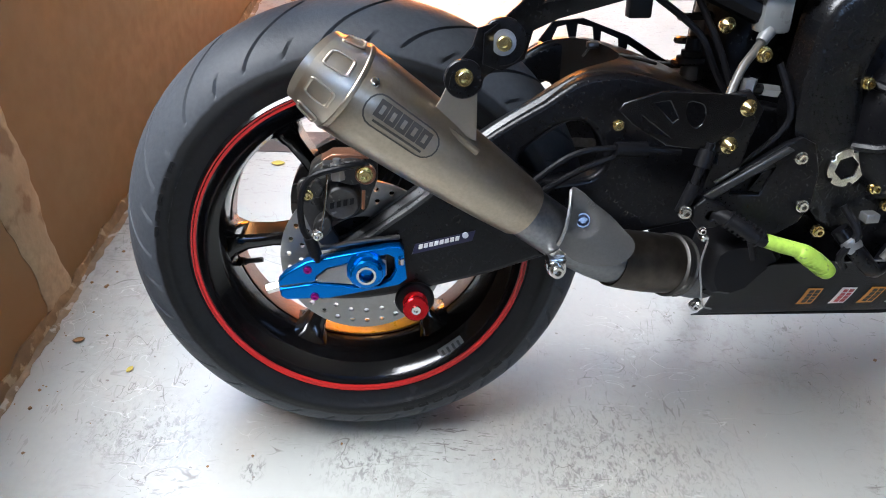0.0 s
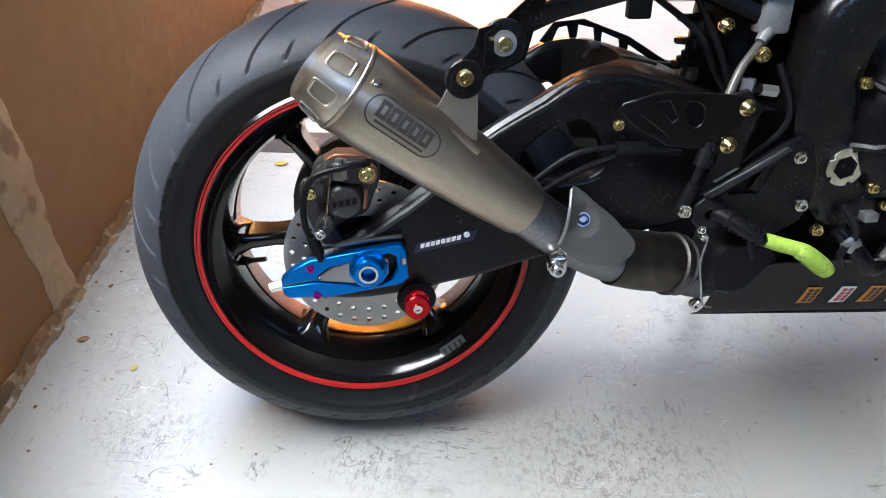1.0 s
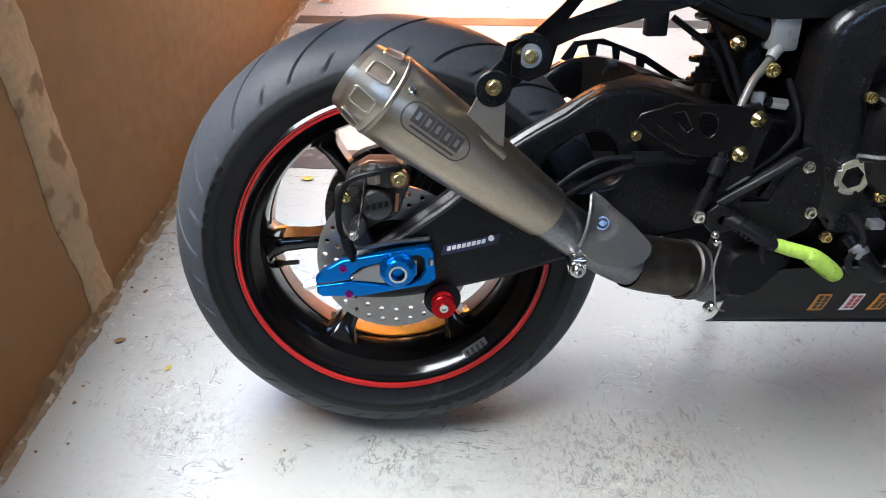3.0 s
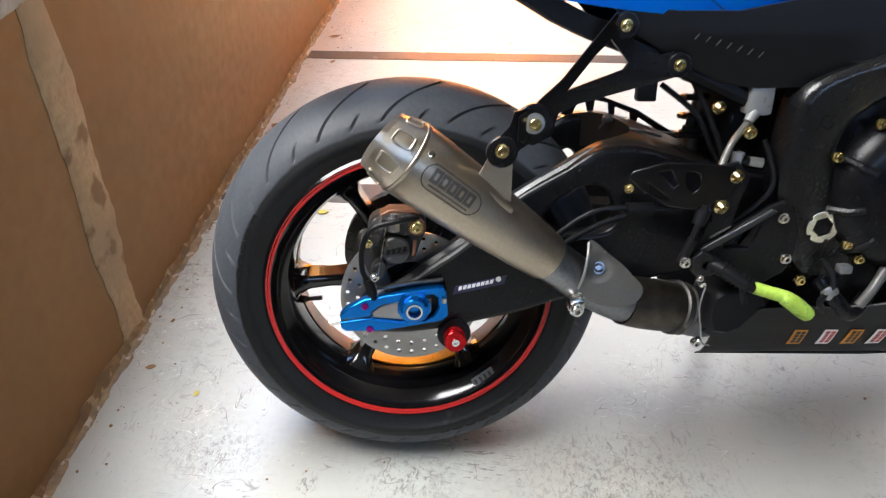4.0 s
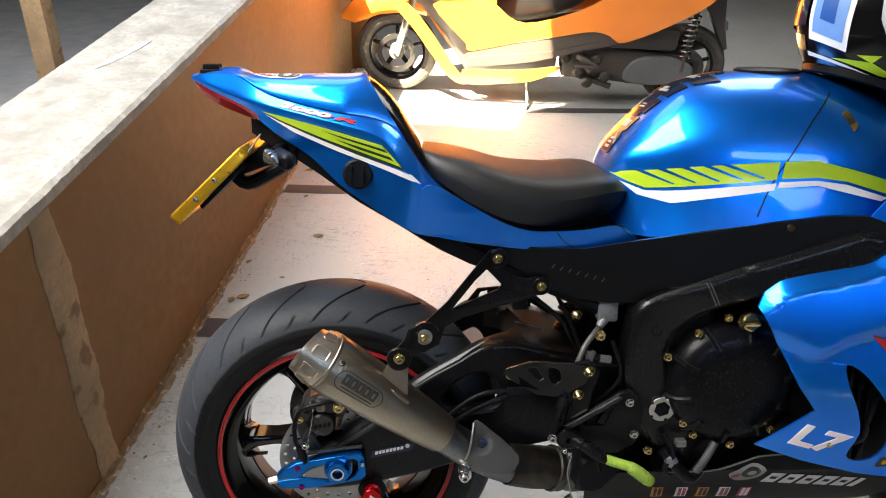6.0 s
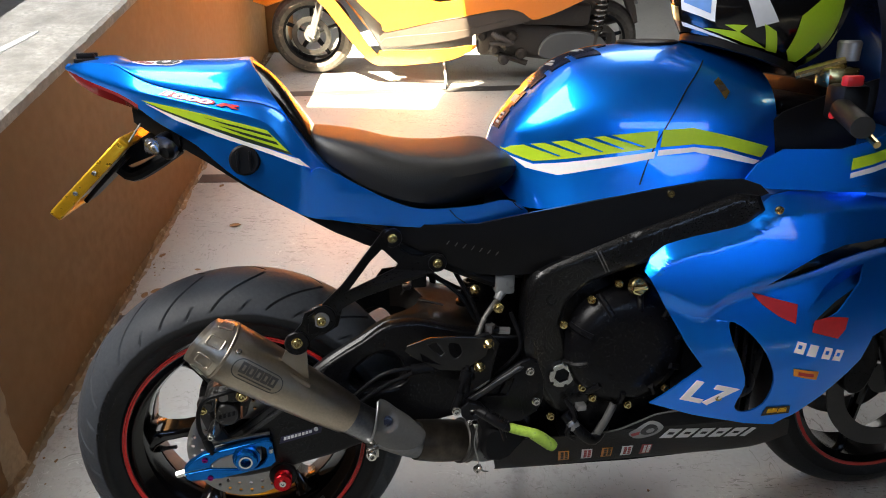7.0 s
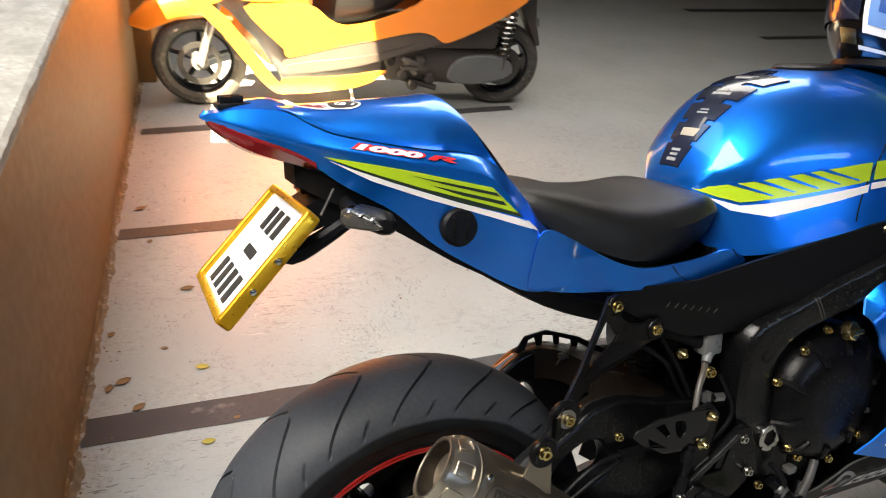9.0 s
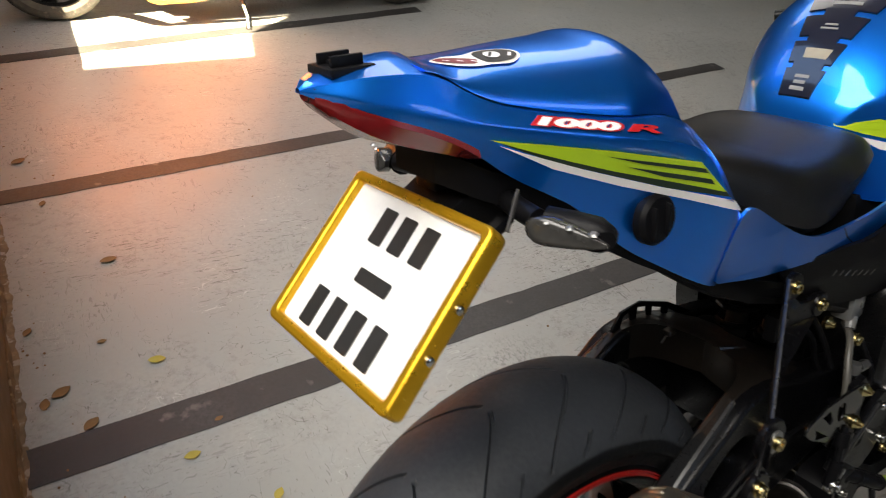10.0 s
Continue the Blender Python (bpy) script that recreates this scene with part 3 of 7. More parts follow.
bmesh.ops.holes_fill(bm, edges=[e for e in cut["geom_cut"] if isinstance(e, bmesh.types.BMEdge)], sides=0)
cowl = bp("seat_cowl", bm, BLUE, "humped blue cowl over the rear seat")

SEAT_TOP = [(0.150, 0.590), (0.20, 0.583), (0.25, 0.573), (0.32, 0.554), (0.40, 0.548), (0.47, 0.552), (0.505, 0.545), (0.53, 0.525)]
SEAT_LOW = [(0.150, 0.560), (0.20, 0.525), (0.25, 0.492), (0.34, 0.462), (0.44, 0.467), (0.505, 0.492), (0.53, 0.508)]
SEAT_W = [(0.150, 0.06), (0.18, 0.095), (0.25, 0.125), (0.33, 0.140), (0.42, 0.136), (0.49, 0.118), (0.53, 0.085)]


def seat_loops():
    out = []
    for i in range(33):
        x = 0.150 + 0.38 * i / 32
        zt, zb, w = curve1(SEAT_TOP, x), curve1(SEAT_LOW, x), curve1(SEAT_W, x)
        h = zt - zb
        cut = 0.11 * min(max((x - 0.30) / 0.14, 0), 1)
        half = [(0.93 - cut, 0.0), (1.0 - cut, 0.12), (1.0 - cut * 0.4, 0.42), (0.985, 0.62), (0.92, 0.80), (0.85, 0.90), (0.72, 0.955), (0.5, 0.985), (0.25, 1.0)]
        loop = [(x, -w * q, zb + h * k) for q, k in half] + [(x, 0, zt)] + [(x, w * q, zb + h * k) for q, k in half[::-1]]
        out.append(loop)
    return out


seat = bp("seat", rings(seat_loops()), SEAT, "black vinyl rider seat")


# blue cover under the seat
def under_y(x, z):
    a = -(0.141 + 0.06 * max(x - 0.26, 0)) + 0.12 * max(0.495 - z, 0)
    t = min(max((x - 0.150) / 0.11, 0), 1)
    t = t * t * (3 - 2 * t)
    return (1 - t) * (-tail_y(min(x, 0.150), z) - 0.0012) + t * a


UNDER = [(0.150, 0.500), (0.156, 0.535), (0.172, 0.543), (0.20, 0.530), (0.24, 0.506), (0.29, 0.479), (0.34, 0.463), (0.40, 0.463), (0.445, 0.467), (0.49, 0.474), (0.527, 0.452), (0.505, 0.443), (0.448, 0.428), (0.387, 0.425), (0.325, 0.430), (0.284, 0.434), (0.217, 0.443), (0.180, 0.450), (0.150, 0.460)]
for sgn in (1, -1):
    bm = skin(round_poly(UNDER, 3), under_y, 0.004, step=0.012)
    bp("side_cover", bm if sgn > 0 else mirrored(bm), BLUE)


FRAMEP = material("satin_frame_paint", (0.0035, 0.0036, 0.0042), 0.28, 0.0, 0.1, 400, spec=0.4, gloss_vary=0.03)


# black frame cover and main frame beam
def cover_y(x, z):
    return -0.128 - 0.168 * (x - 0.28) + 0.25 * max(0.40 - z, 0) * (x < 0.6)


COVER = [(0.270, 0.440), (0.36, 0.433), (0.435, 0.434), (0.535, 0.455), (0.738, 0.493), (0.83, 0.508), (0.885, 0.510), (0.915, 0.500), (0.931, 0.485), (0.80, 0.432), (0.658, 0.371), (0.60, 0.347), (0.545, 0.335), (0.48, 0.331), (0.43, 0.338), (0.367, 0.366), (0.31, 0.400)]
for sgn in (1, -1):
    bm = skin(COVER, cover_y, 0.006)
    bp("frame_cover", bm if sgn > 0 else mirrored(bm), PLASTIC, "matt black plastic frame cover")
FRAME = [(0.905, 0.498), (0.80, 0.455), (0.70, 0.415), (0.635, 0.387), (0.585, 0.365), (0.552, 0.349), (0.531, 0.328), (0.525, 0.300), (0.520, 0.22), (0.524, 0.18), (0.535, 0.145), (0.555, 0.10), (0.575, 0.068), (0.60, 0.045), (0.64, 0.05),
         (0.655, 0.085), (0.645, 0.13), (0.615, 0.18), (0.598, 0.22), (0.593, 0.26), (0.606, 0.298), (0.65, 0.33), (0.72, 0.358), (0.80, 0.39), (0.93, 0.441)]


def corner_cut(pts, k=0.28):
    """Each corner of an outline cut once."""
    out = []
    for (ax, az), (bx, bz) in zip(pts, pts[1:] + pts[:1]):
        out += [(ax + (bx - ax) * k, az + (bz - az) * k), (bx + (ax - bx) * k, bz + (az - bz) * k)]
    return out


def spar_y(x, z):
    """How far the frame stands out: the spar above follows the cover, the leg below stays in."""
    up = min(max((z - 0.25) / 0.11, 0), 1)
    leg = 0.016 * min(max((x - 0.635) / 0.08, 0), 1) + 0.19 * max(x - 0.62, 0)
    return leg + up * max(min(0.168 * (x - 0.28) - 0.042, 0.045) - leg, 0)


def edge_gap(loop):
    """Distance from a point to a closed outline."""
    ends = [(Vector(a), Vector(b)) for a, b in zip(loop, loop[1:] + loop[:1])]

    def gap(x, z):
        p = Vector((x, z))
        best = 1.0
        for a, b in ends:
            d = b - a
            k = min(max((p - a).dot(d) / max(d.dot(d), 1e-9), 0), 1)
            best = min(best, (p - a - d * k).length)
        return best
    return gap


FRAME_LOOP = corner_cut(FRAME)
frame_gap = edge_gap(FRAME_LOOP)


def frame_y(x, z):
    u = 1 - min(frame_gap(x, z) / 0.009, 1)
    return -0.178 - spar_y(x, z) + 0.007 * u


for sgn in (1, -1):
    bm = skin(FRAME_LOOP, frame_y, 0.045, step=0.009)
    bp("main_frame", bm if sgn > 0 else mirrored(bm), FRAMEP, "black aluminium twin-spar frame", smooth=50)

# engine mass, filled behind the covers
bp("engine_block", box(0.54, 1.02, -0.14, 0.14, -0.06, 0.30, 0.03), CAST, "black engine block")
bp("airbox", box(0.50, 0.94, -0.11, 0.11, 0.30, 0.47, 0.03), PLASTIC)
bp("shock_space", box(0.47, 0.56, -0.06, 0.06, 0.06, 0.40, 0.02), CAST)

# rear wheel
R_OUT = 0.324
def tyre_profile(w, r_out, r_bead, rim_w):
    pts = []
    for k in range(25):
        a = math.pi * k / 24
        y = -w / 2 * math.cos(a)
        pts.append((y, r_out - (w / 2) * 0.86 * (1 - math.sin(a) ** 0.85)))
    side = [(-rim_w / 2, r_bead), (-w / 2 * 0.93, r_bead + 0.028)]
    return side + pts[1:-1] + [(-q[0], q[1]) for q in side[::-1]]


def wheel_tyre(w, r_out, r_bead, rim_w, seg=160, repeats=0):
    """A tyre; with repeats, slanting tread grooves whose edges run along the mesh."""
    prof = tyre_profile(w, r_out, r_bead, rim_w)
    if not repeats:
        return lathe(prof, seg=seg, caps=False)
    fine = [(q.x, q.y) for q in catmull([(y, r, 0) for y, r in prof], 8)]
    pitch, half = 2 * math.pi / repeats, 0.0115
    columns = []
    for i in range(repeats):
        for off, lo, hi in ((0.0, 0.06, 0.93), (0.45, 0.80, 0.95)):
            c = (i + off) * pitch
            columns += [(c - half, 0, lo, hi), (c - half * 0.6, 1, lo, hi), (c + half * 0.6, 1, lo, hi), (c + half, 0, lo, hi)]
            columns += [(c + pitch * f, 0, lo, hi) for f in (0.10, 0.20, 0.30, 0.40)]
    loops = []
    for y, r in fine:
        s = y / (w / 2)
        a = abs(s)
        shift = 0.36 * min(a / 0.93, 1.05) ** 1.45 + pitch * 0.12 * s
        loop = []
        for angle, deep, lo, hi in columns:
            d = 0.0055 * deep * min(max(min(a - lo, hi - a) / 0.05, 0), 1) if r > r_bead + 0.03 else 0.0
            loop.append(((r - d) * math.cos(angle + shift), y, (r - d) * math.sin(angle + shift)))
        loops.append(loop)
    return rings(loops, caps=False)


rear_wheel = bp("rear_wheel", lathe([(-0.055, 0.030), (-0.055, 0.045), (-0.03, 0.052), (0.03, 0.052), (0.06, 0.045), (0.06, 0.030)], seg=40), GLOSS, "gloss black six-spoke rear wheel")
tyre = bp("tyre", wheel_tyre(0.190, R_OUT, 0.218, 0.160, 0, 18), RUBBER, "wide black sport tyre with diagonal grooves", rear_wheel)
def dusty_rubber():
    """Black rubber with grey dust worn into the tread, out to the shoulder."""
    m = material("dusty_tread_rubber", (0.0045, 0.0048, 0.0055), 0.52, 0.0, 0.3, 140, 0.25, spec=0.26, wear=0.08, wear_color=(0.014, 0.014, 0.015), big=9)
    nt = m.node_tree
    b = nt.nodes["Principled BSDF"]
    base = b.inputs["Base Color"].links[0].from_socket
    co = nt.nodes.new("ShaderNodeTexCoord")
    flatten = nt.nodes.new("ShaderNodeVectorMath")
    flatten.operation = "MULTIPLY"
    flatten.inputs[1].default_value = (1, 0, 1)
    nt.links.new(co.outputs["Object"], flatten.inputs[0])
    length = nt.nodes.new("ShaderNodeVectorMath")
    length.operation = "LENGTH"
    nt.links.new(flatten.outputs[0], length.inputs[0])
    grains = []
    for scale, detail in ((30, 6), (160, 4)):
        n = nt.nodes.new("ShaderNodeTexNoise")
        n.inputs["Scale"].default_value, n.inputs["Detail"].default_value = scale, detail
        nt.links.new(co.outputs["Object"], n.inputs["Vector"])
        grains.append(n.outputs[0])
    add = nt.nodes.new("ShaderNodeMath")
    add.operation = "MULTIPLY_ADD"
    add.inputs[1].default_value = 0.008
    nt.links.new(grains[0], add.inputs[0])
    nt.links.new(length.outputs["Value"], add.inputs[2])
    edge = nt.nodes.new("ShaderNodeMapRange")
    edge.inputs["From Min"].default_value, edge.inputs["From Max"].default_value = 0.2725, 0.2765
    nt.links.new(add.outputs[0], edge.inputs["Value"])
    dust = nt.nodes.new("ShaderNodeMix")
    dust.data_type = "RGBA"
    dust.inputs["A"].default_value, dust.inputs["B"].default_value = (0.024, 0.028, 0.035, 1), (0.046, 0.050, 0.056, 1)
    nt.links.new(grains[1], dust.inputs["Factor"])
    x = nt.nodes.new("ShaderNodeMix")
    x.data_type = "RGBA"
    nt.links.new(edge.outputs[0], x.inputs["Factor"])
    nt.links.new(base, x.inputs["A"])
    nt.links.new(dust.outputs["Result"], x.inputs["B"])
    nt.links.new(x.outputs["Result"], b.inputs["Base Color"])
    return m


tyre.data.materials[0] = dusty_rubber()
rim = bp("rim", lathe([(-0.084, 0.232), (-0.087, 0.228), (-0.084, 0.219), (-0.070, 0.212), (-0.060, 0.196), (-0.045, 0.190), (0.045, 0.190), (0.060, 0.196), (0.070, 0.212), (0.084, 0.219), (0.087, 0.228), (0.084, 0.232), (0.06, 0.214), (0.045, 0.205), (-0.045, 0.205), (-0.06, 0.214), (-0.084, 0.232)], seg=128, caps=False), GLOSS, "", rear_wheel)
for r0, r1 in ((0.2198, 0.2234), (0.2246, 0.2266)):
    bp("rim_stripe", lathe([(-0.0835, r0), (-0.0885, r0), (-0.0890, r1), (-0.0845, r1)], seg=128, caps=False), REDTAPE, "red rim stripe", rear_wheel)

# muffler
MA, MB = Vector((-0.035, -0.212, 0.281)), Vector((0.196, -0.189, 0.1005))
md = (MB - MA).normalized()
ml = (MB - MA).length
M_OUT = (Vector((0, -1, 0)) - md * md.dot(Vector((0, -1, 0)))).normalized()


def slant(bm):
    """Cuts the tip of the muffler on a slant, the outer side longer."""
    for v in bm.verts if isinstance(bm, bmesh.types.BMesh) else bm.vertices:
        d = v.co - MA
        h = d.dot(md)
        v.co -= md * (0.40 * min(max((0.036 - h) / 0.036, 0), 1.1) * (d - md * h).dot(M_OUT))
    return bm


muffler = bp("muffler", lathe([(0.034, 0.0490), (0.039, 0.0512), (0.07, 0.0508), (0.15, 0.0470), (0.24, 0.0400), (ml - 0.006, 0.0350), (ml, 0.0325)], MA, md, 64), STEEL, "brushed steel conical muffler")
bp("end_cap", slant(lathe([(0.039, 0.0500), (0.034, 0.0508), (0.020, 0.0470), (0.004, 0.0425), (0.0, 0.0405), (0.0, 0.0375), (0.01, 0.036), (0.05, 0.033), (0.12, 0.031)], MA, md, 64, caps=False)), CAPSTEEL, "", muffler)
LINK = [MB - md * 0.01, MB + md * 0.03, (0.262, -0.178, 0.050), (0.310, -0.165, 0.022), (0.365, -0.150, 0.005), (0.415, -0.135, -0.012), (0.46, -0.11, -0.04), (0.50, -0.08, -0.055)]
bp("exhaust_pipe", tube(LINK, [0.031, 0.031, 0.031, 0.033, 0.036, 0.036, 0.035, 0.034], 24, n=5), material("grey_pipe_steel", (0.17, 0.175, 0.185), 0.36, 1.0, 0.2, 200, 0.05), "grey steel exhaust pipe")

# belly pan
PANEDGE = material("pale_edge_plastic", (0.10, 0.10, 0.10), 0.4, 0.0, 0.2, 200)
def belly_y(x, z):
    s = min(max((z + 0.145) / 0.17, 0), 1)
    return -(0.045 + 0.155 * s ** 0.7) - 0.02 * min(max(x - 0.5, 0), 0.5) * 2


BELLY = [(0.452, -0.045), (0.475, -0.06), (0.50, -0.15), (0.62, -0.152), (0.80, -0.155), (0.95, -0.15), (1.06, -0.12), (1.10, -0.06), (1.06, 0.01), (0.96, 0.025), (0.85, 0.06), (0.774, 0.053), (0.70, 0.026), (0.66, 0.02), (0.52, 0.015)]
for sgn in (1, -1):
    bm = skin(BELLY, belly_y, 0.003, step=0.025)
    bp("belly_pan", bm if sgn > 0 else mirrored(bm), PLASTIC, "matt black belly pan with sponsor stickers")

bp("belly_edge", tube([(x, belly_y(x, z) - 0.001, z) for x, z in ((0.60, 0.018), (0.66, 0.020), (0.70, 0.026), (0.74, 0.040), (0.774, 0.053), (0.82, 0.058), (0.85, 0.060))], 0.0016, 6, n=3), PANEDGE, "pale edge of the belly pan")
# fairing
CREASE = [(0.70, 0.340), (0.722, 0.333), (0.758, 0.319), (0.792, 0.303), (0.824, 0.296), (0.853, 0.318), (0.90, 0.338), (0.949, 0.354), (1.062, 0.383), (1.25, 0.41)]


def fair_y(x, z):
    """The fairing's outer face: bevelled top, a proud wing above the crease, a dished panel below it."""
    edge = curve1([(0.70, 0.33), (0.735, 0.352), (0.76, 0.375), (0.893, 0.418), (0.94, 0.450), (1.116, 0.452), (1.25, 0.44)], x)
    y = max(z - edge, 0) * 0.9 - (0.212 + 0.055 * math.sin(min(max((x - 0.70) / 0.45, 0), 1) * math.pi * 0.62)) - 0.03 * math.sin(min(max((z - 0.05) / 0.42, 0), 1) * math.pi) + 0.10 * max(x - 1.02, 0)
    d = curve1(CREASE, x) - z
    if d > 0:
        u = min(d / 0.034, 1.0)
        y += 0.014 * u * u * (3 - 2 * u) * max(1 - max(d - 0.034, 0) / 0.16, 0)
    return y


FAIR = [(0.719, 0.353), (0.735, 0.378), (0.76, 0.403), (0.83, 0.425), (0.893, 0.446), (0.94, 0.480), (0.975, 0.487), (1.116, 0.480), (1.22, 0.46), (1.25, 0.38), (1.22, 0.28), (1.193, 0.234), (1.152, 0.214), (1.137, 0.168), (1.117, 0.145), (1.068, 0.095), (1.025, 0.062), (0.985, 0.040), (0.93, 0.045), (0.83, 0.066), (0.748, 0.092), (0.79, 0.132), (0.832, 0.172), (0.80, 0.215), (0.763, 0.279), (0.735, 0.325)]
SLOT = [(0.925, 0.330), (0.965, 0.358), (1.01, 0.382), (1.06, 0.396), (1.134, 0.400), (1.20, 0.396), (1.20, 0.382), (1.12, 0.380), (1.06, 0.370), (1.0, 0.350)]
CUT = [(1.018, 0.249), (1.004, 0.280), (1.034, 0.322), (1.067, 0.346), (1.117, 0.354), (1.110, 0.322), (1.066, 0.272)]
VENT = round_poly([(0.868, 0.262), (0.90, 0.245), (0.940, 0.198), (0.962, 0.142), (0.955, 0.090), (0.925, 0.072), (0.902, 0.085), (0.910, 0.135), (0.895, 0.185), (0.876, 0.225)], 3)
for sgn in (1, -1):
    bm = skin(FAIR, fair_y, 0.004, (SLOT, CUT, VENT), step=0.013)
    bp("side_fairing", bm if sgn > 0 else mirrored(bm), BLUE, "blue side fairing with lettering and a red flash")
UPPER = [(0.895, 0.508), (0.912, 0.535), (0.95, 0.560), (1.046, 0.560), (1.25, 0.62), (1.32, 0.50), (1.22, 0.47), (1.116, 0.482), (0.975, 0.49), (0.90, 0.492)]
for sgn in (1, -1):
    bm = skin(UPPER, lambda x, z: -0.20 - 0.06 * math.sin(min(max((x - 0.83) / 0.3, 0), 1) * math.pi / 2) + 0.2 * max(x - 1.1, 0), 0.004)
    bp("upper_fairing", bm if sgn > 0 else mirrored(bm), BLUE)

# front wheel
front_wheel = bp("front_wheel", lathe([(-0.05, 0.02), (-0.05, 0.04), (0.05, 0.04), (0.05, 0.02)], (1.41, 0, -0.015), seg=32), GLOSS, "gloss black front wheel")
bp("tyre", move(wheel_tyre(0.120, 0.297, 0.218, 0.10, 128), Matrix.Translation((1.41, 0, -0.015))), RUBBER, "", front_wheel)
bp("rim", lathe([(-0.056, 0.230), (-0.058, 0.224), (-0.05, 0.205), (0.05, 0.205), (0.058, 0.224), (0.056, 0.230)], (1.41, 0, -0.015), seg=96, caps=False), GLOSS, "", front_wheel)
bp("rim_stripe", lathe([(-0.0565, 0.2195), (-0.0600, 0.2195), (-0.0600, 0.2270), (-0.0565, 0.2270)], (1.41, 0, -0.015), seg=96, caps=False), REDTAPE, "", front_wheel)

# ---- the motorcycle's smaller parts ----
MATT = material("dull_dark_steel", (0.10, 0.095, 0.09), 0.45, 0.9, 0.25, 160, 0.1)
BURNT = material("heat_tinted_steel", (0.085, 0.072, 0.06), 0.42, 0.95, 0.35, 60, 0.1, big=14)
SHIELD = material("grey_heat_shield", (0.085, 0.083, 0.080), 0.40, 0.2, 0.12, 300, 0.1)
CLEAR = material("clear_lens", (0.042, 0.041, 0.039), 0.25, 0.0, 0.35, 90, 0.3, coat=0.4)
REDLENS = material("red_lens", (0.15, 0.007, 0.009), 0.22, 0.0, 0.2, 90, coat=0.25)
AMBER = material("gold_plate_frame", (0.72, 0.40, 0.02), 0.30, 0.75, 0.08, 120)
PLATEW = material("white_plate", (0.80, 0.80, 0.79), 0.35, 0.0, 0.03, 200)
INK = material("black_ink", (0.015, 0.015, 0.015), 0.5)
ORANGEV = material("orange_vinyl", (0.70, 0.27, 0.02), 0.4)
RIMBAND = material("orange_rim_band", (0.95, 0.42, 0.02), 0.3, 0.0, 0.25, 90, big=30)
DISC = material("ground_disc_steel", (0.30, 0.295, 0.285), 0.38, 0.9, 0.12, 160, 0.05)
REDV = material("red_vinyl", (0.45, 0.015, 0.02), 0.35, coat=0.4)
NAVY = material("navy_gel_pad", (0.012, 0.016, 0.035), 0.18, 0.0, 0.2, 150, coat=0.7)
HOSE = material("milky_hose", (0.09, 0.085, 0.075), 0.3, 0.0, 0.15, 80)
ETCH = material("etched_steel", (0.045, 0.040, 0.034), 0.6, 0.3, 0.1, 200)
# copper of brake parts; on the rim lip it paints an orange reflection
COPPER = material("copper_and_rim_reflection", (0.24, 0.11, 0.065), 0.32, 0.6, 0.15, 200)
ACROSS = (0, -1, 0)
CALIPER = material("worn_caliper_metal", (0.028, 0.027, 0.026), 0.42, 0.3, 0.35, 160, 0.3, wear=0.3, wear_color=(0.10, 0.095, 0.09), big=40)


def bolt(x, y, z, r=0.008, mat=None, parent=None, axis=ACROSS, h=0.006, cone=False):
    """A flanged socket bolt, or a conical one."""
    if cone:
        bm = lathe([(-0.004, r * 1.1), (0.0, r * 1.2), (0.0018, r * 1.2), (0.0024, r * 1.05), (h * 1.1, r * 0.52), (h * 1.2, r * 0.46), (h * 1.2, r * 0.30), (h * 0.7, r * 0.27)], (x, y, z), axis, 20)
        return bp("bolt", bm, mat or GOLD, "", parent)
    bm = lathe([(-0.004, r * 1.2), (0.0, r * 1.2), (0.0012, r * 1.15), (0.0012, r * 0.92), (h * 0.88, r * 0.92), (h, r * 0.80), (h, r * 0.48), (h * 0.4, r * 0.44)], (x, y, z), axis, 18)
    return bp("bolt", bm, mat or GOLD, "", parent, 28)


# lighter copy of the satin black: light caught on edges is painted in
ARM_LIT = material("satin_black_lit", (0.016, 0.0165, 0.018), 0.30, 0.0, 0.2, 300, 0.05, spec=0.5)
# black warmed to brown: orange light bounced onto the bridge is painted in
ARCH_WARM = material("black_with_orange_bounce", (0.016, 0.0125, 0.010), 0.32, 0.0, 0.3, 120, 0.1, spec=0.5, big=9)


# wheel: spokes, hub, inner lip with a painted reflection, valve
for k in range(6):
    a = radians(60 * k + 2)
    ca, sa = math.cos(a), math.sin(a)
    loops = []
    for r, w, y0, y1 in ((0.040, 0.017, -0.030, 0.030), (0.080, 0.0125, -0.026, 0.026), (0.130, 0.0100, -0.023, 0.023), (0.165, 0.0115, -0.026, 0.026), (0.183, 0.018, -0.034, 0.034), (0.194, 0.034, -0.042, 0.042)):
        loop = []
        for y, t in ((y0, 0.55), (y0 + 0.004, 1), (y1 - 0.004, 1), (y1, 0.55), (y1, -0.55), (y1 - 0.004, -1), (y0 + 0.004, -1), (y0, -0.55)):
            loop.append((r * ca - t * w * sa, y, r * sa + t * w * ca))
        loops.append(loop)
    bp("spoke", rings(loops), GLOSS, "", rear_wheel, 50)
bp("inner_lip", lathe([(0.004, 0.1893), (0.046, 0.1893), (0.060, 0.1955), (0.070, 0.2115), (0.066, 0.2105), (0.057, 0.1945), (0.046, 0.1883), (0.004, 0.1883)], seg=96, caps=False), COPPER, "inner rim lip with an orange reflection in its colour", rear_wheel)
arc = []
for k in range(19):
    a = radians(-116 + 52 * k / 18)
    arc.append([(r * math.cos(a), y, r * math.sin(a)) for y, r in ((0.006, 0.1878), (0.044, 0.1878), (0.058, 0.1938), (0.058, 0.1925), (0.044, 0.1862), (0.006, 0.1862))])
bp("rim_band", rings(arc), RIMBAND, "orange band inside the rim", rear_wheel)
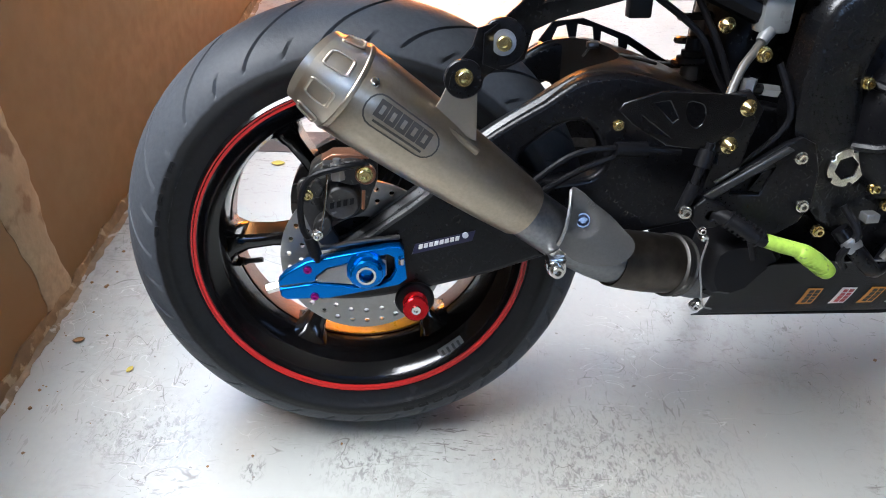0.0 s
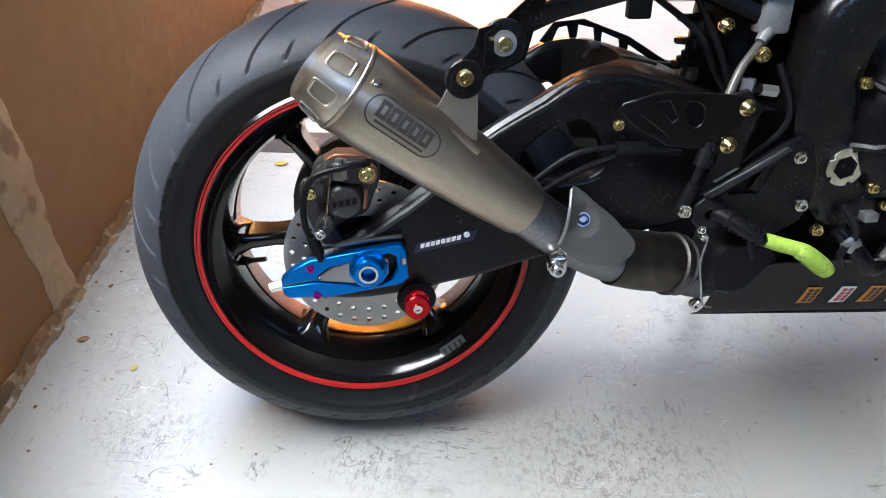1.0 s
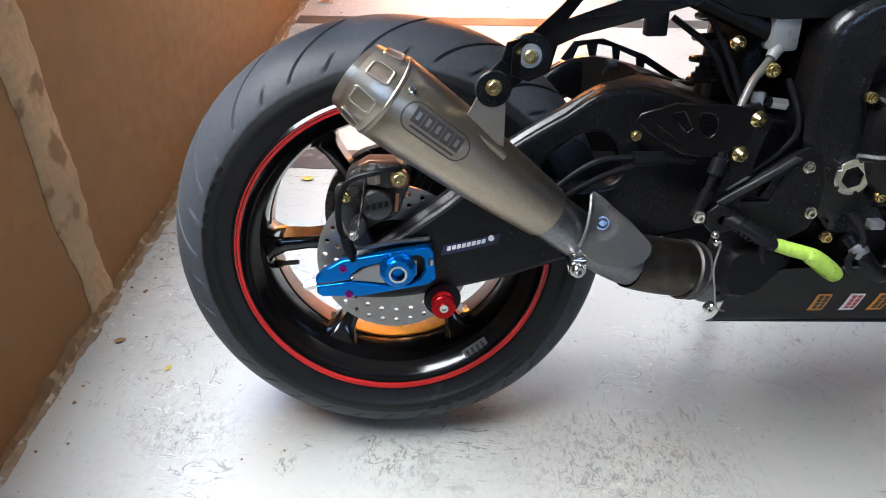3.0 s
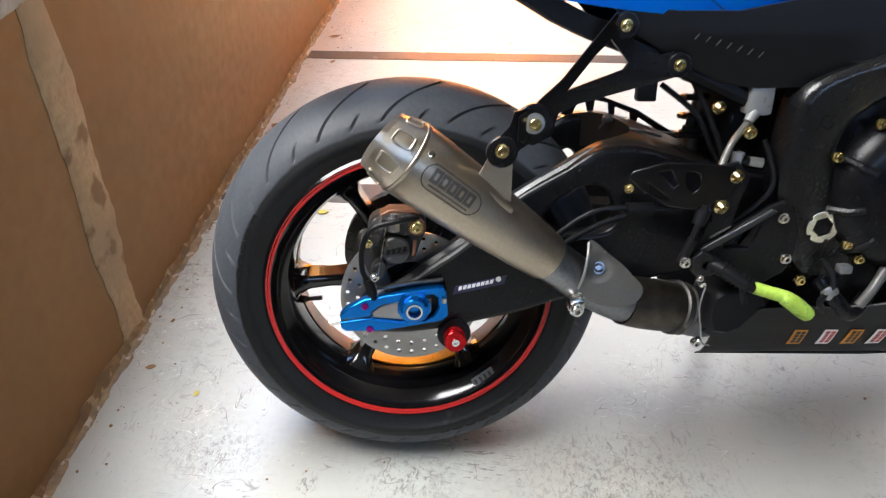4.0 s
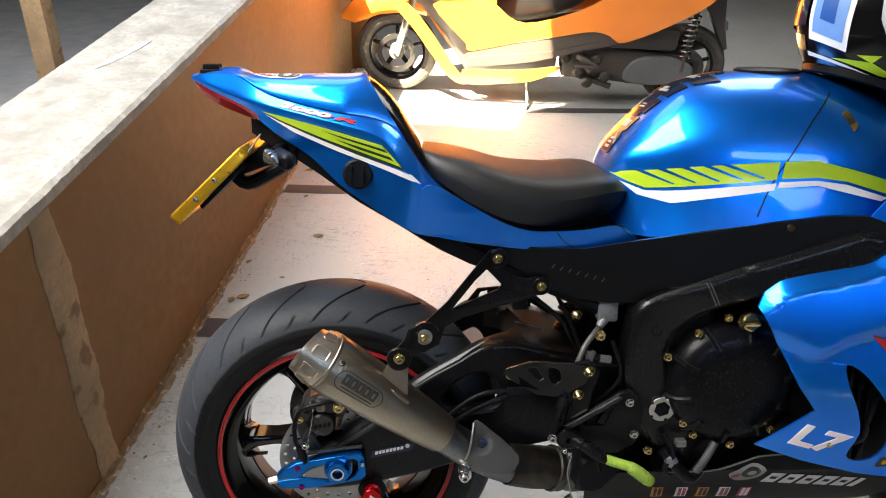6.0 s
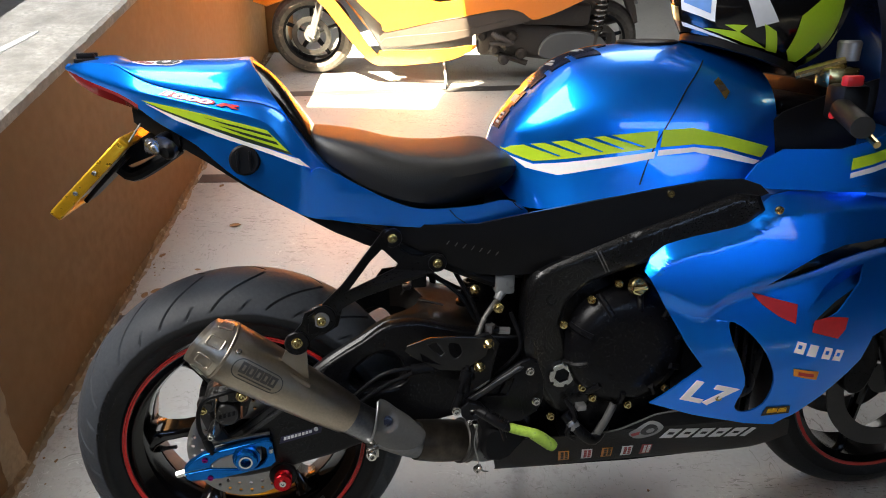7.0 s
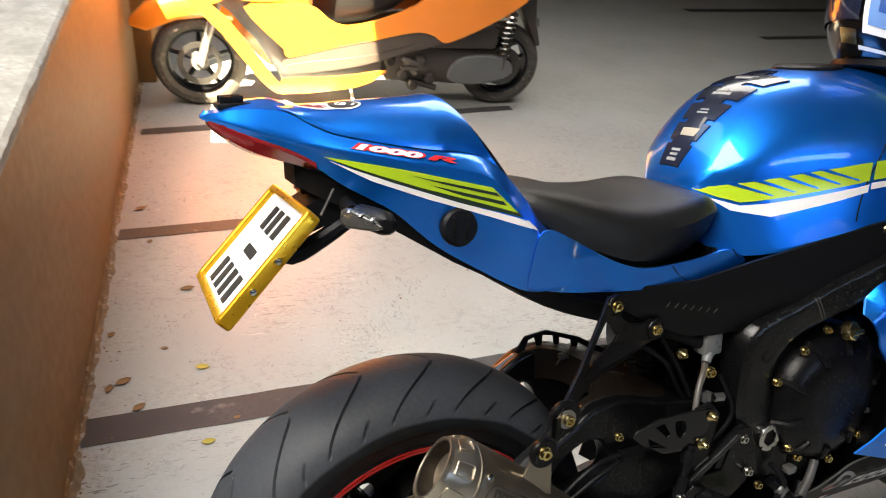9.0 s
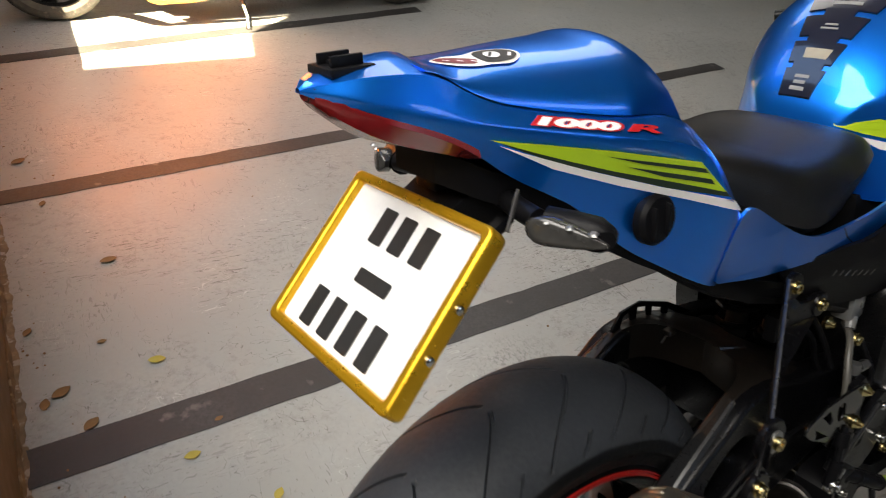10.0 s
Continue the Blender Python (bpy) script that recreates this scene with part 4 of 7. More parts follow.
bp("valve", join(tube([(-0.190, 0.01, -0.050), (-0.176, 0.0, -0.048)], 0.006, 12), tube([(-0.176, 0.0, -0.048), (-0.150, -0.004, -0.044)], 0.0038, 12)), MATT, "", rear_wheel)
bp("rim_label", plate(rounded(0.122, -0.170, 0.042, 0.013, 0.001, 36), -0.0005, 0.0005, bevel=0.0, yfun=lambda x, z: -0.0612 - 0.64 * (math.hypot(x, z) - 0.196)), material("grey_label", (0.14, 0.14, 0.135), 0.5), "pale printed rim label", rear_wheel)
for k in range(4):
    bp("label_bar", plate(rounded(0.1105 + 0.0075 * k, -0.1790 + 0.0055 * k, 0.004, 0.008, 0.0005, 36), -0.0005, 0.0005, bevel=0.0, yfun=lambda x, z: -0.0620 - 0.64 * (math.hypot(x, z) - 0.196)), INK, "", rear_wheel)

# disc with holes, cooling bolts
holes = [circle(0.099 * math.cos(a), 0.099 * math.sin(a), 0.0035, 10) for a in [2 * math.pi * (k + 0.5) / 30 for k in range(30)]]
holes += [circle(0.083 * math.cos(a), 0.083 * math.sin(a), 0.0035, 10) for a in [2 * math.pi * k / 24 for k in range(24)]]
disc = bp("brake_disc", plate(circle(0, 0, 0.110, 80), -0.097, -0.092, [circle(0, 0, 0.060, 48)] + holes, 0.0004), DISC, "drilled steel brake disc", rear_wheel)
bp("disc_carrier", plate(circle(0, 0, 0.064, 48), -0.096, -0.060, [circle(0, 0, 0.018, 24)], 0.002), CAST, "", disc)

# caliper on its bracket
cal = bp("caliper", plate(round_poly([(-0.062, 0.090), (-0.060, 0.132), (-0.030, 0.146), (0.014, 0.146), (0.024, 0.124), (0.014, 0.096), (0.004, 0.074), (-0.030, 0.062), (-0.050, 0.070)], 4), -0.118, -0.076, bevel=0.005), CALIPER, "grey two-piece brake caliper with gold bolts")
bp("caliper_body", plate(round_poly([(-0.056, 0.112), (-0.050, 0.140), (-0.020, 0.152), (0.004, 0.150), (0.010, 0.130), (-0.008, 0.122), (-0.034, 0.128), (-0.046, 0.108)], 4), -0.146, -0.116, bevel=0.004), CALIPER, "", cal)
bp("caliper_bridge", box(-0.042, -0.008, -0.146, -0.100, 0.143, 0.151, 0.003), CALIPER, "", cal)
bp("piston_cover", lathe([(-0.028, 0.0235), (0.004, 0.0235), (0.006, 0.0222), (0.010, 0.0218), (0.0125, 0.0198), (0.013, 0.0182), (0.0125, 0.0174)], (-0.021, -0.138, 0.101), ACROSS, 40), CALIPER, "", cal)
for k in range(4):
    bp("cover_bar", plate([(-0.036 + 0.008 * k, 0.095 + 0.0015 * k), (-0.031 + 0.008 * k, 0.096 + 0.0015 * k), (-0.030 + 0.008 * k, 0.104 + 0.0015 * k), (-0.035 + 0.008 * k, 0.103 + 0.0015 * k)], -0.1518, -0.150, bevel=0.0), PLASTIC, "", cal)
bp("cover_lug", plate(round_poly([(-0.060, 0.060), (-0.054, 0.074), (-0.040, 0.080), (-0.036, 0.066), (-0.046, 0.052)], 3), -0.142, -0.112, bevel=0.003), CALIPER, "", cal)
bp("bleed_nipple", join(tube([(-0.024, -0.148, 0.152), (-0.024, -0.150, 0.132)], 0.0085, 6), tube([(-0.024, -0.149, 0.158), (-0.024, -0.149, 0.150)], 0.005, 10)), ALU, "", cal)
bp("caliper_bracket", plate(round_poly([(-0.078, 0.110), (-0.060, 0.118), (-0.040, 0.060), (-0.028, 0.030), (-0.048, 0.026), (-0.066, 0.056)], 4), -0.118, -0.108, [circle(-0.057, 0.092, 0.004, 12), circle(-0.052, 0.068, 0.004, 12)], 0.002), MATT, "", cal)
bp("caliper_shim", plate([(-0.044, 0.150), (-0.030, 0.158), (0.006, 0.157), (0.014, 0.150)], -0.132, -0.104, bevel=0.002), COPPER, "", cal)
bp("caliper_pin", tube([(-0.050, -0.120, 0.128), (-0.050, -0.158, 0.126)], 0.006, 12), CALIPER, "", cal)
bp("banjo", lathe([(0, 0.0125), (0.008, 0.0125), (0.010, 0.011)], (0.009, -0.142, 0.137), ACROSS, 24), COPPER, "", cal)
bolt(0.008, -0.152, 0.138, 0.0085, GOLD, cal, h=0.008)
bolt(-0.062, -0.148, 0.113, 0.0060, GOLD, cal)
bolt(-0.054, -0.148, 0.059, 0.0060, CHROME, cal)
bp("lug_sleeve", tube([(-0.062, -0.118, 0.113), (-0.062, -0.147, 0.113)], 0.0105, 14), CALIPER, "", cal)
bp("pad_pin", tube([(0.006, -0.152, 0.118), (0.004, -0.152, 0.094)], 0.0022, 8), COPPER, "", cal)
bp("lock_wire", tube([(-0.036, -0.154, 0.142), (-0.041, -0.152, 0.105), (-0.049, -0.150, 0.064)], 0.0012, 6, n=4), CHROME, "", cal)
bp("brake_hose", tube([(0.012, -0.146, 0.150), (-0.020, -0.156, 0.149), (-0.055, -0.156, 0.138), (-0.070, -0.152, 0.108), (-0.071, -0.148, 0.070), (-0.062, -0.146, 0.050)], 0.0042, 10, n=6), PLASTIC)
bp("hose_end", join(tube([(-0.064, -0.146, 0.056), (-0.058, -0.144, 0.030)], 0.008, 12), tube([(-0.058, -0.144, 0.032), (-0.056, -0.143, 0.020)], 0.0045, 10)), PLASTIC)

# swing arm
ARM = [(-0.085, -0.012), (-0.062, 0.022), (-0.027, 0.030), (0.025, 0.066), (0.077, 0.103), (0.115, 0.138), (0.152, 0.168), (0.19, 0.192), (0.228, 0.213), (0.252, 0.230), (0.280, 0.243), (0.329, 0.246), (0.38, 0.232), (0.424, 0.218), (0.50, 0.205), (0.56, 0.19), (0.60, 0.16),
       (0.61, 0.11), (0.56, 0.072), (0.45, 0.050), (0.34, 0.030), (0.26, 0.010), (0.209, -0.004), (0.164, -0.018), (0.10, -0.032), (0.056, -0.041), (0.0, -0.048), (-0.05, -0.046), (-0.080, -0.036)]
GAP = [(0.200, 0.146), (0.231, 0.175), (0.260, 0.188), (0.284, 0.184), (0.301, 0.162), (0.308, 0.134), (0.296, 0.118), (0.270, 0.112), (0.235, 0.112), (0.208, 0.124)]
for sgn in (1, -1):
    me = plate(round_poly(ARM, 2), -0.128 * sgn, -0.088 * sgn, [round_poly(GAP, 3)], 0.007)
    bp("swing_arm", me, BLACK, "black aluminium swing arm")
    loops = []
    for x, z in [(q.x, q.y) for q in catmull([(-0.060, 0.022, 0), (-0.020, 0.034, 0), (0.025, 0.066, 0), (0.077, 0.103, 0), (0.152, 0.168, 0), (0.228, 0.213, 0), (0.268, 0.236, 0)], 4)]:
        y0 = 0.1295 - 0.010 * min(max((x - 0.12) / 0.15, 0), 1)
        loops.append([(x + 0.007, -y0 * sgn, z - 0.010), (x + 0.004, -(y0 + 0.0008) * sgn, z - 0.006), (x - 0.0025, -(y0 - 0.010) * sgn, z + 0.004), (x - 0.003, -(y0 - 0.014) * sgn, z + 0.005), (x, -0.094 * sgn, z + 0.002), (x + 0.006, -0.094 * sgn, z - 0.010)])
    bp("arm_edge", rings(loops), ARM_LIT, "chamfered top edge of the swing arm", smooth=25)
# cast bridge of the swing arm, open in a U round the tyre
for sgn in (1, -1):
    loops = []
    for k in range(28):
        x = 0.205 + 0.275 * k / 27
        z = curve1([(0.205, 0.199), (0.228, 0.213), (0.252, 0.229), (0.280, 0.242), (0.329, 0.247), (0.38, 0.236), (0.435, 0.216), (0.48, 0.196)], x)
        inner = 0.0 if x > 0.349 else 0.094 * (1 - max((x - 0.255) / 0.094, 0) ** 2.6) ** (1 / 2.2)
        outer = 0.119 - 0.10 * max(x - 0.36, 0)
        inner = min(inner, outer - 0.010)
        lip = 0.004 if x < 0.349 else 0.0
        mid = (inner + outer) / 2
        loops.append([(x, -q * sgn, h) for q, h in ((outer, z - 0.045), (outer, z - 0.014), (outer - 0.004, z - 0.006), (outer - 0.010, z), (mid, z + 0.003), (inner + 0.004, z + lip * 0.8), (inner, z + lip), (inner, z - 0.006), (inner, z - 0.055))])
    bp("arm_arch", rings(loops), ARCH_WARM, "arched bridge of the swing arm, orange bounce in its colour", smooth=40)
bp("arch_rib", tube([(0.345, -0.030, 0.249), (0.368, -0.040, 0.246), (0.392, -0.043, 0.239)], [0.0035, 0.003, 0.002], 8, n=3), ARCH_WARM)
bp("arch_clip", join(box(0.322, 0.338, 0.036, 0.050, 0.244, 0.253, 0.002), tube([(0.330, 0.043, 0.25), (0.318, 0.046, 0.232)], 0.002, 8)), MATT, "small steel hose clip")
bp("arm_bridge", box(0.40, 0.50, -0.10, 0.10, 0.06, 0.205, 0.02), CAST)
bp("pivot_tube", tube([(0.599, -0.16, 0.137), (0.599, 0.16, 0.137)], 0.03, 20), CAST)
bp("axle", tube([(0, -0.14, 0), (0, 0.14, 0)], 0.0125, 20), MATT)
bp("arm_decal", plate([(0.064, 0.018), (0.142, 0.034), (0.146, 0.048), (0.068, 0.032)], -0.1292, -0.1280, bevel=0.0), material("navy_decal", (0.012, 0.012, 0.05), 0.4), "navy swing-arm decal with pale bars")
for k in range(8):
    u = 0.072 + 0.0068 * k
    bp("decal_bar", plate([(u, 0.0235 + 0.205 * (u - 0.064)), (u + 0.0052, 0.0246 + 0.205 * (u - 0.064)), (u + 0.0060, 0.0306 + 0.205 * (u - 0.064)), (u + 0.0008, 0.0295 + 0.205 * (u - 0.064))], -0.1302, -0.1290, bevel=0.0), WHITE)
bp("decal_mark", plate(circle(0.133, 0.0425, 0.0042, 12), -0.1302, -0.1290, bevel=0.0), WHITE)

# blue chain adjuster, axle nut, bobbin
ADJ = [(-0.108, -0.004), (-0.098, 0.006), (-0.071, 0.021), (0.038, 0.039), (0.048, 0.038), (0.053, 0.032), (0.056, -0.010), (0.047, -0.018), (-0.045, -0.033), (-0.100, -0.032), (-0.107, -0.027), (-0.108, -0.016), (-0.062, -0.0105), (-0.016, -0.017), (0.020, -0.016), (0.034, -0.008), (0.041, 0.004), (0.040, 0.022), (0.032, 0.027), (-0.046, 0.0105), (-0.060, 0.0), (-0.062, -0.0075), (-0.108, -0.0125)]
adjuster = bp("chain_adjuster", plate(ADJ, -0.146, -0.130, (), 0.0022), AZURE, "blue anodised forked chain adjuster")
bp("axle_block", plate([(-0.060, -0.010), (-0.060, -0.001), (-0.042, 0.010), (-0.014, 0.0185), (0.018, 0.022), (0.030, 0.018), (0.030, -0.004), (0.016, -0.0145), (-0.016, -0.0155), (-0.030, -0.0135)], -0.144, -0.130, bevel=0.002), ALU, "", adjuster)
bp("axle_nut", lathe([(0, 0.024), (0.003, 0.0255), (0.006, 0.0255), (0.008, 0.0215), (0.017, 0.0205), (0.019, 0.018), (0.019, 0.0125), (0.010, 0.0115)], (0.004, -0.143, 0.007), ACROSS, 12), AZURE, "", adjuster, 20)
bp("nut_ring", lathe([(0, 0.0125), (0.002, 0.0125), (0.002, 0.0095), (-0.004, 0.0095)], (0.004, -0.1620, 0.007), ACROSS, 28, caps=False), CHROME, "", adjuster)
bp("adjuster_screw", join(tube([(-0.108, -0.138, -0.015), (-0.124, -0.138, -0.019)], 0.0072, 6), tube([(-0.118, -0.140, -0.0165), (-0.055, -0.141, -0.006)], 0.0032, 10)), CHROME, "", adjuster)
bp("clamp_screw", lathe([(0, 0.004), (0.008, 0.004)], (0.049, -0.148, 0.014), (0, 0, 1), 10), CHROME, "", adjuster)
PURPLE = material("purple_anodised", (0.30, 0.01, 0.22), 0.25, 0.9)
for q in ((-0.070, 0.010), (-0.064, -0.029)):
    bolt(q[0], -0.1465, q[1], 0.0045, PURPLE, adjuster, h=0.003)
bp("arm_trim", tube([(-0.055, -0.134, 0.034), (0.0, -0.134, 0.042), (0.048, -0.134, 0.046)], 0.0035, 8, n=3), MATT, "", adjuster)
bobbin = bp("stand_bobbin", lathe([(0, 0.026), (0.004, 0.0265), (0.007, 0.024), (0.008, 0.014)], (0.066, -0.126, -0.050), ACROSS, 32), PLASTIC, "red paddock stand bobbin")
bp("spool", lathe([(0.006, 0.016), (0.012, 0.0165), (0.014, 0.012), (0.022, 0.0125), (0.026, 0.0165), (0.031, 0.017), (0.033, 0.0155), (0.033, 0.007)], (0.066, -0.128, -0.050), (0, -1, 0.08), 32), RED, "", bobbin)
bp("spool_screw", lathe([(0, 0.0065), (0.003, 0.006), (0.003, 0.003), (0.001, 0.003)], (0.066, -0.1605, -0.0475), ACROSS, 16), CHROME, "", bobbin)

# sprocket and chain on the far side
pts = []
for k in range(43 * 4):
    a = 2 * math.pi * k / (43 * 4)
    pts.append(((0.104 + (0.005, 0.0015, -0.003, 0.0015)[k % 4]) * math.cos(a), (0.104 + (0.005, 0.0015, -0.003, 0.0015)[k % 4]) * math.sin(a)))
bp("sprocket", plate(pts, 0.096, 0.102, [circle(0.055 * math.cos(a), 0.055 * math.sin(a), 0.016, 14) for a in [math.pi / 3 * k for k in range(6)]], 0.0008), MATT, "", rear_wheel)
path = [(0.107 * math.cos(a), 0.107 * math.sin(a)) for a in [radians(95 + 170 * k / 20) for k in range(21)]]
path = [(0.60 - 0.0303 * k, 0.075 + 0.0019 * k) for k in range(20)] + path + [(0.60 - 0.0303 * k, -0.02 - 0.0045 * k) for k in range(19, -1, -1)]
bms = []
for k, (p, q) in enumerate(zip(path, path[1:])):
    c = ((p[0] + q[0]) / 2, (p[1] + q[1]) / 2)
    ang = math.degrees(math.atan2(q[1] - p[1], q[0] - p[0]))
    ln = math.hypot(q[0] - p[0], q[1] - p[1])
    me = plate(rounded(c[0], c[1], ln + 0.012, 0.015, 0.006, ang), 0.090 if k % 2 else 0.087, 0.108 if k % 2 else 0.111, bevel=0.001)
    b = bmesh.new()
    b.from_mesh(me)
    bpy.data.meshes.remove(me)
    bms.append(b)
bp("drive_chain", join(*bms), MATT, "black drive chain")

# slotted chain guard
bp("chain_guard", plate([(0.265, 0.245), (0.285, 0.272), (0.33, 0.276), (0.40, 0.250), (0.475, 0.205), (0.470, 0.186), (0.39, 0.212), (0.30, 0.232)], 0.098, 0.103,
                        [[(0.285, 0.247), (0.292, 0.264), (0.305, 0.267), (0.312, 0.243)], [(0.320, 0.242), (0.322, 0.268), (0.345, 0.263), (0.350, 0.236)], [(0.358, 0.234), (0.358, 0.257), (0.385, 0.246), (0.388, 0.226)], [(0.398, 0.222), (0.400, 0.238), (0.440, 0.213), (0.435, 0.206)]], 0.001), PLASTIC, "slotted black chain guard")

# exhaust hanger
def hang_y(x, z):
    return -0.140 - 0.58 * max(0.281 - x, 0)


HANG = [(0.272, 0.430), (0.292, 0.431), (0.303, 0.418), (0.297, 0.403), (0.302, 0.392), (0.320, 0.379), (0.342, 0.376), (0.358, 0.380), (0.378, 0.374), (0.382, 0.358), (0.366, 0.347), (0.225, 0.318), (0.194, 0.309), (0.185, 0.280), (0.158, 0.272), (0.136, 0.282), (0.137, 0.312), (0.158, 0.325), (0.196, 0.352)]
LOBES = ((0.158, -0.2135, 0.302, 0.0250), (0.116, -0.2285, 0.268, 0.0205), (0.287, -0.1450, 0.415, 0.0170), (0.366, -0.1430, 0.363, 0.0165))
hanger = bp("exhaust_hanger", plate(HANG, -0.003, 0.003, [[(0.206, 0.338), (0.246, 0.380), (0.268, 0.397), (0.296, 0.366), (0.290, 0.357)]], 0.001, hang_y), BLACK, "black forged exhaust hanger bracket")
for x, y, z, rad in LOBES:
    bp("lobe", lathe([(-0.005, rad * 0.95), (-0.003, rad), (0.0015, rad), (0.003, rad * 0.94), (0.003, rad * 0.5)], (x, y, z), ACROSS, 28), BLACK, "", hanger)
bolt(0.287, -0.148, 0.415, 0.0075, GOLD, hanger)
bolt(0.366, -0.146, 0.363, 0.0075, GOLD, hanger)
bp("washer", lathe([(0, 0.0135), (0.003, 0.013), (0.003, 0.008)], (0.158, -0.2175, 0.302), ACROSS, 28), ALU, "", hanger)
bolt(0.158, -0.2190, 0.302, 0.0086, GOLD, hanger, h=0.008)
bp("hanger_link", plate([(0.125, 0.300), (0.131, 0.318), (0.150, 0.322), (0.172, 0.306), (0.170, 0.285), (0.140, 0.268), (0.130, 0.254), (0.112, 0.250), (0.100, 0.260), (0.104, 0.280)], -0.224, -0.219, bevel=0.001, yfun=lambda x, z: -0.3 * (0.13 - x)), BLACK, "", hanger)
bolt(0.116, -0.231, 0.270, 0.0082, GOLD, hanger, h=0.008)
bp("muffler_tab", plate([(0.100, 0.262), (0.131, 0.262), (0.131, 0.200), (0.112, 0.208), (0.082, 0.230), (0.092, 0.246)], -0.226, -0.222, bevel=0.0005), STEEL, "", muffler)
bp("tab_weld", tube([(0.080, -0.228, 0.231), (0.106, -0.231, 0.210), (0.132, -0.232, 0.190)], 0.0045, 10, n=3), STEEL, "", muffler)
up = Vector((0, 0, 1))
mz = (up - md * up.dot(md)).normalized()
my = md.cross(mz) if md.cross(mz).y < 0 else -md.cross(mz)


def muff(s, phi):
    """A point on the muffler's skin: s along the axis, phi round it from the outer side upwards; and its normal."""
    r = curve1([(0.0, 0.0405), (0.034, 0.0508), (0.039, 0.0512), (0.07, 0.0508), (0.15, 0.0470), (0.24, 0.0400), (0.30, 0.0350)], s)
    n = my * math.cos(phi) + mz * math.sin(phi)
    return MA + md * s + n * r, n


def on_muffler(outline, lift=0.0006):
    """A flat outline (s, height round the skin) bent onto the muffler."""
    me = flat([(s, h) for s, h in outline[0]], outline[1:])
    bm = bmesh.new()
    bm.from_mesh(me)
    bpy.data.meshes.remove(me)
    bmesh.ops.remove_doubles(bm, verts=bm.verts, dist=1e-6)
    bmesh.ops.triangulate(bm, faces=bm.faces)
    for _ in range(3):
        bmesh.ops.subdivide_edges(bm, edges=[e for e in bm.edges if e.calc_length() > 0.008], cuts=1)
        bmesh.ops.triangulate(bm, faces=bm.faces)
    for v in bm.verts:
        p, n = muff(v.co.x, v.co.y / 0.048)
        v.co = p + n * lift
    return bm


badge = bp("badge", on_muffler([rounded(0.098, 0.006, 0.092, 0.034, 0.0165), rounded(0.098, 0.006, 0.0885, 0.0305, 0.0147)]), ETCH, "etched oval badge with plain bars", muffler)
for k in range(5):
    s0 = 0.068 + 0.0135 * k
    bp("badge_bar", on_muffler([[(s0 - 0.0034, 0.0), (s0 + 0.0094, 0.0), (s0 + 0.0094, 0.018), (s0 - 0.0034, 0.018)], [(s0 + 0.0008, 0.0045), (s0 + 0.0052, 0.0045), (s0 + 0.0052, 0.0135), (s0 + 0.0008, 0.0135)]]), ETCH, "", badge)
bp("badge_bar", on_muffler([[(0.068, -0.0055), (0.130, -0.0055), (0.130, -0.0030), (0.068, -0.0030)]]), ETCH, "", badge)
for k in range(8):
    phi = 0.5 + 2 * math.pi * k / 8
    p, n = muff(0.019, phi)
    t = md.cross(n)
    sl = (muff(0.030, phi)[0] - muff(0.008, phi)[0]).normalized()
    bm = rounded(0, 0, 0.021, 0.021, 0.004)
    m = Matrix((sl, t, sl.cross(t))).transposed().to_4x4()
    m.translation = p + n * 0.0006
    me = flat(bm, [rounded(0, 0, 0.0165, 0.0165, 0.003)], 0.0022, 0.0010)
    me.transform(m)
    bp("cap_emboss", slant(me), CAPSTEEL, "", muffler)
p, n = muff(0.050, 0.55)
bp("rivet", lathe([(0, 0.005), (0.002, 0.0048), (0.003, 0.003)], p, n, 16), CHROME, "", muffler)
bp("cap_seam", lathe([(0.0335, 0.0508), (0.0345, 0.0517), (0.0375, 0.0520), (0.0390, 0.0512)], MA, md, 64, caps=False), STEEL, "", muffler)
bp("end_ring", slant(lathe([(0.006, 0.0428), (-0.0015, 0.0415), (-0.002, 0.0395), (0.004, 0.0370)], MA, md, 64, caps=False)), CAPSTEEL, "", muffler)
bp("inner_tube", slant(lathe([(0.002, 0.0355), (0.02, 0.0325), (0.11, 0.029)], MA, md, 48, caps=False)), BURNT, "", muffler)

# link pipe clamp and heat shield
pd = Vector((0.262 - 0.22, 0.006, 0.050 - 0.083)).normalized()
clamp = bp("pipe_clamp", lathe([(0, 0.033), (0.014, 0.033)], (0.236, -0.182, 0.068), pd, 32), CHROME, "steel pipe clamp")
bp("clamp_lug", box(0.222, 0.244, -0.222, -0.198, 0.028, 0.050, 0.003), CHROME, "", clamp)
bolt(0.231, -0.224, 0.037, 0.0085, CHROME, clamp, h=0.009)
SHIELDO = [(0.247, 0.128), (0.262, 0.124), (0.280, 0.108), (0.300, 0.092), (0.318, 0.074), (0.331, 0.058), (0.322, 0.044), (0.300, 0.036), (0.262, 0.040), (0.240, 0.056), (0.233, 0.068), (0.241, 0.092)]


def shield_y(x, z):
    """Wrapped round the pipe, dished round its bolt."""
    c = 0.085 - 0.78 * (x - 0.236)
    u = (z - c) * 0.79
    y = -0.176 - math.sqrt(max(0.050 ** 2 - min(abs(u), 0.046) ** 2, 0.0)) * 0.85
    r = math.hypot(x - 0.262, z - 0.094)
    return y + 0.006 * max(1 - (r / 0.020) ** 2, 0)


shield = bp("heat_shield", skin(round_poly(SHIELDO, 3), shield_y, 0.003, step=0.008), SHIELD, "grey moulded heat shield")
edge = [(x - 0.0005, shield_y(x, z) - 0.001, z) for x, z in ((0.248, 0.129), (0.2445, 0.112), (0.2405, 0.092), (0.236, 0.076), (0.233, 0.067))]
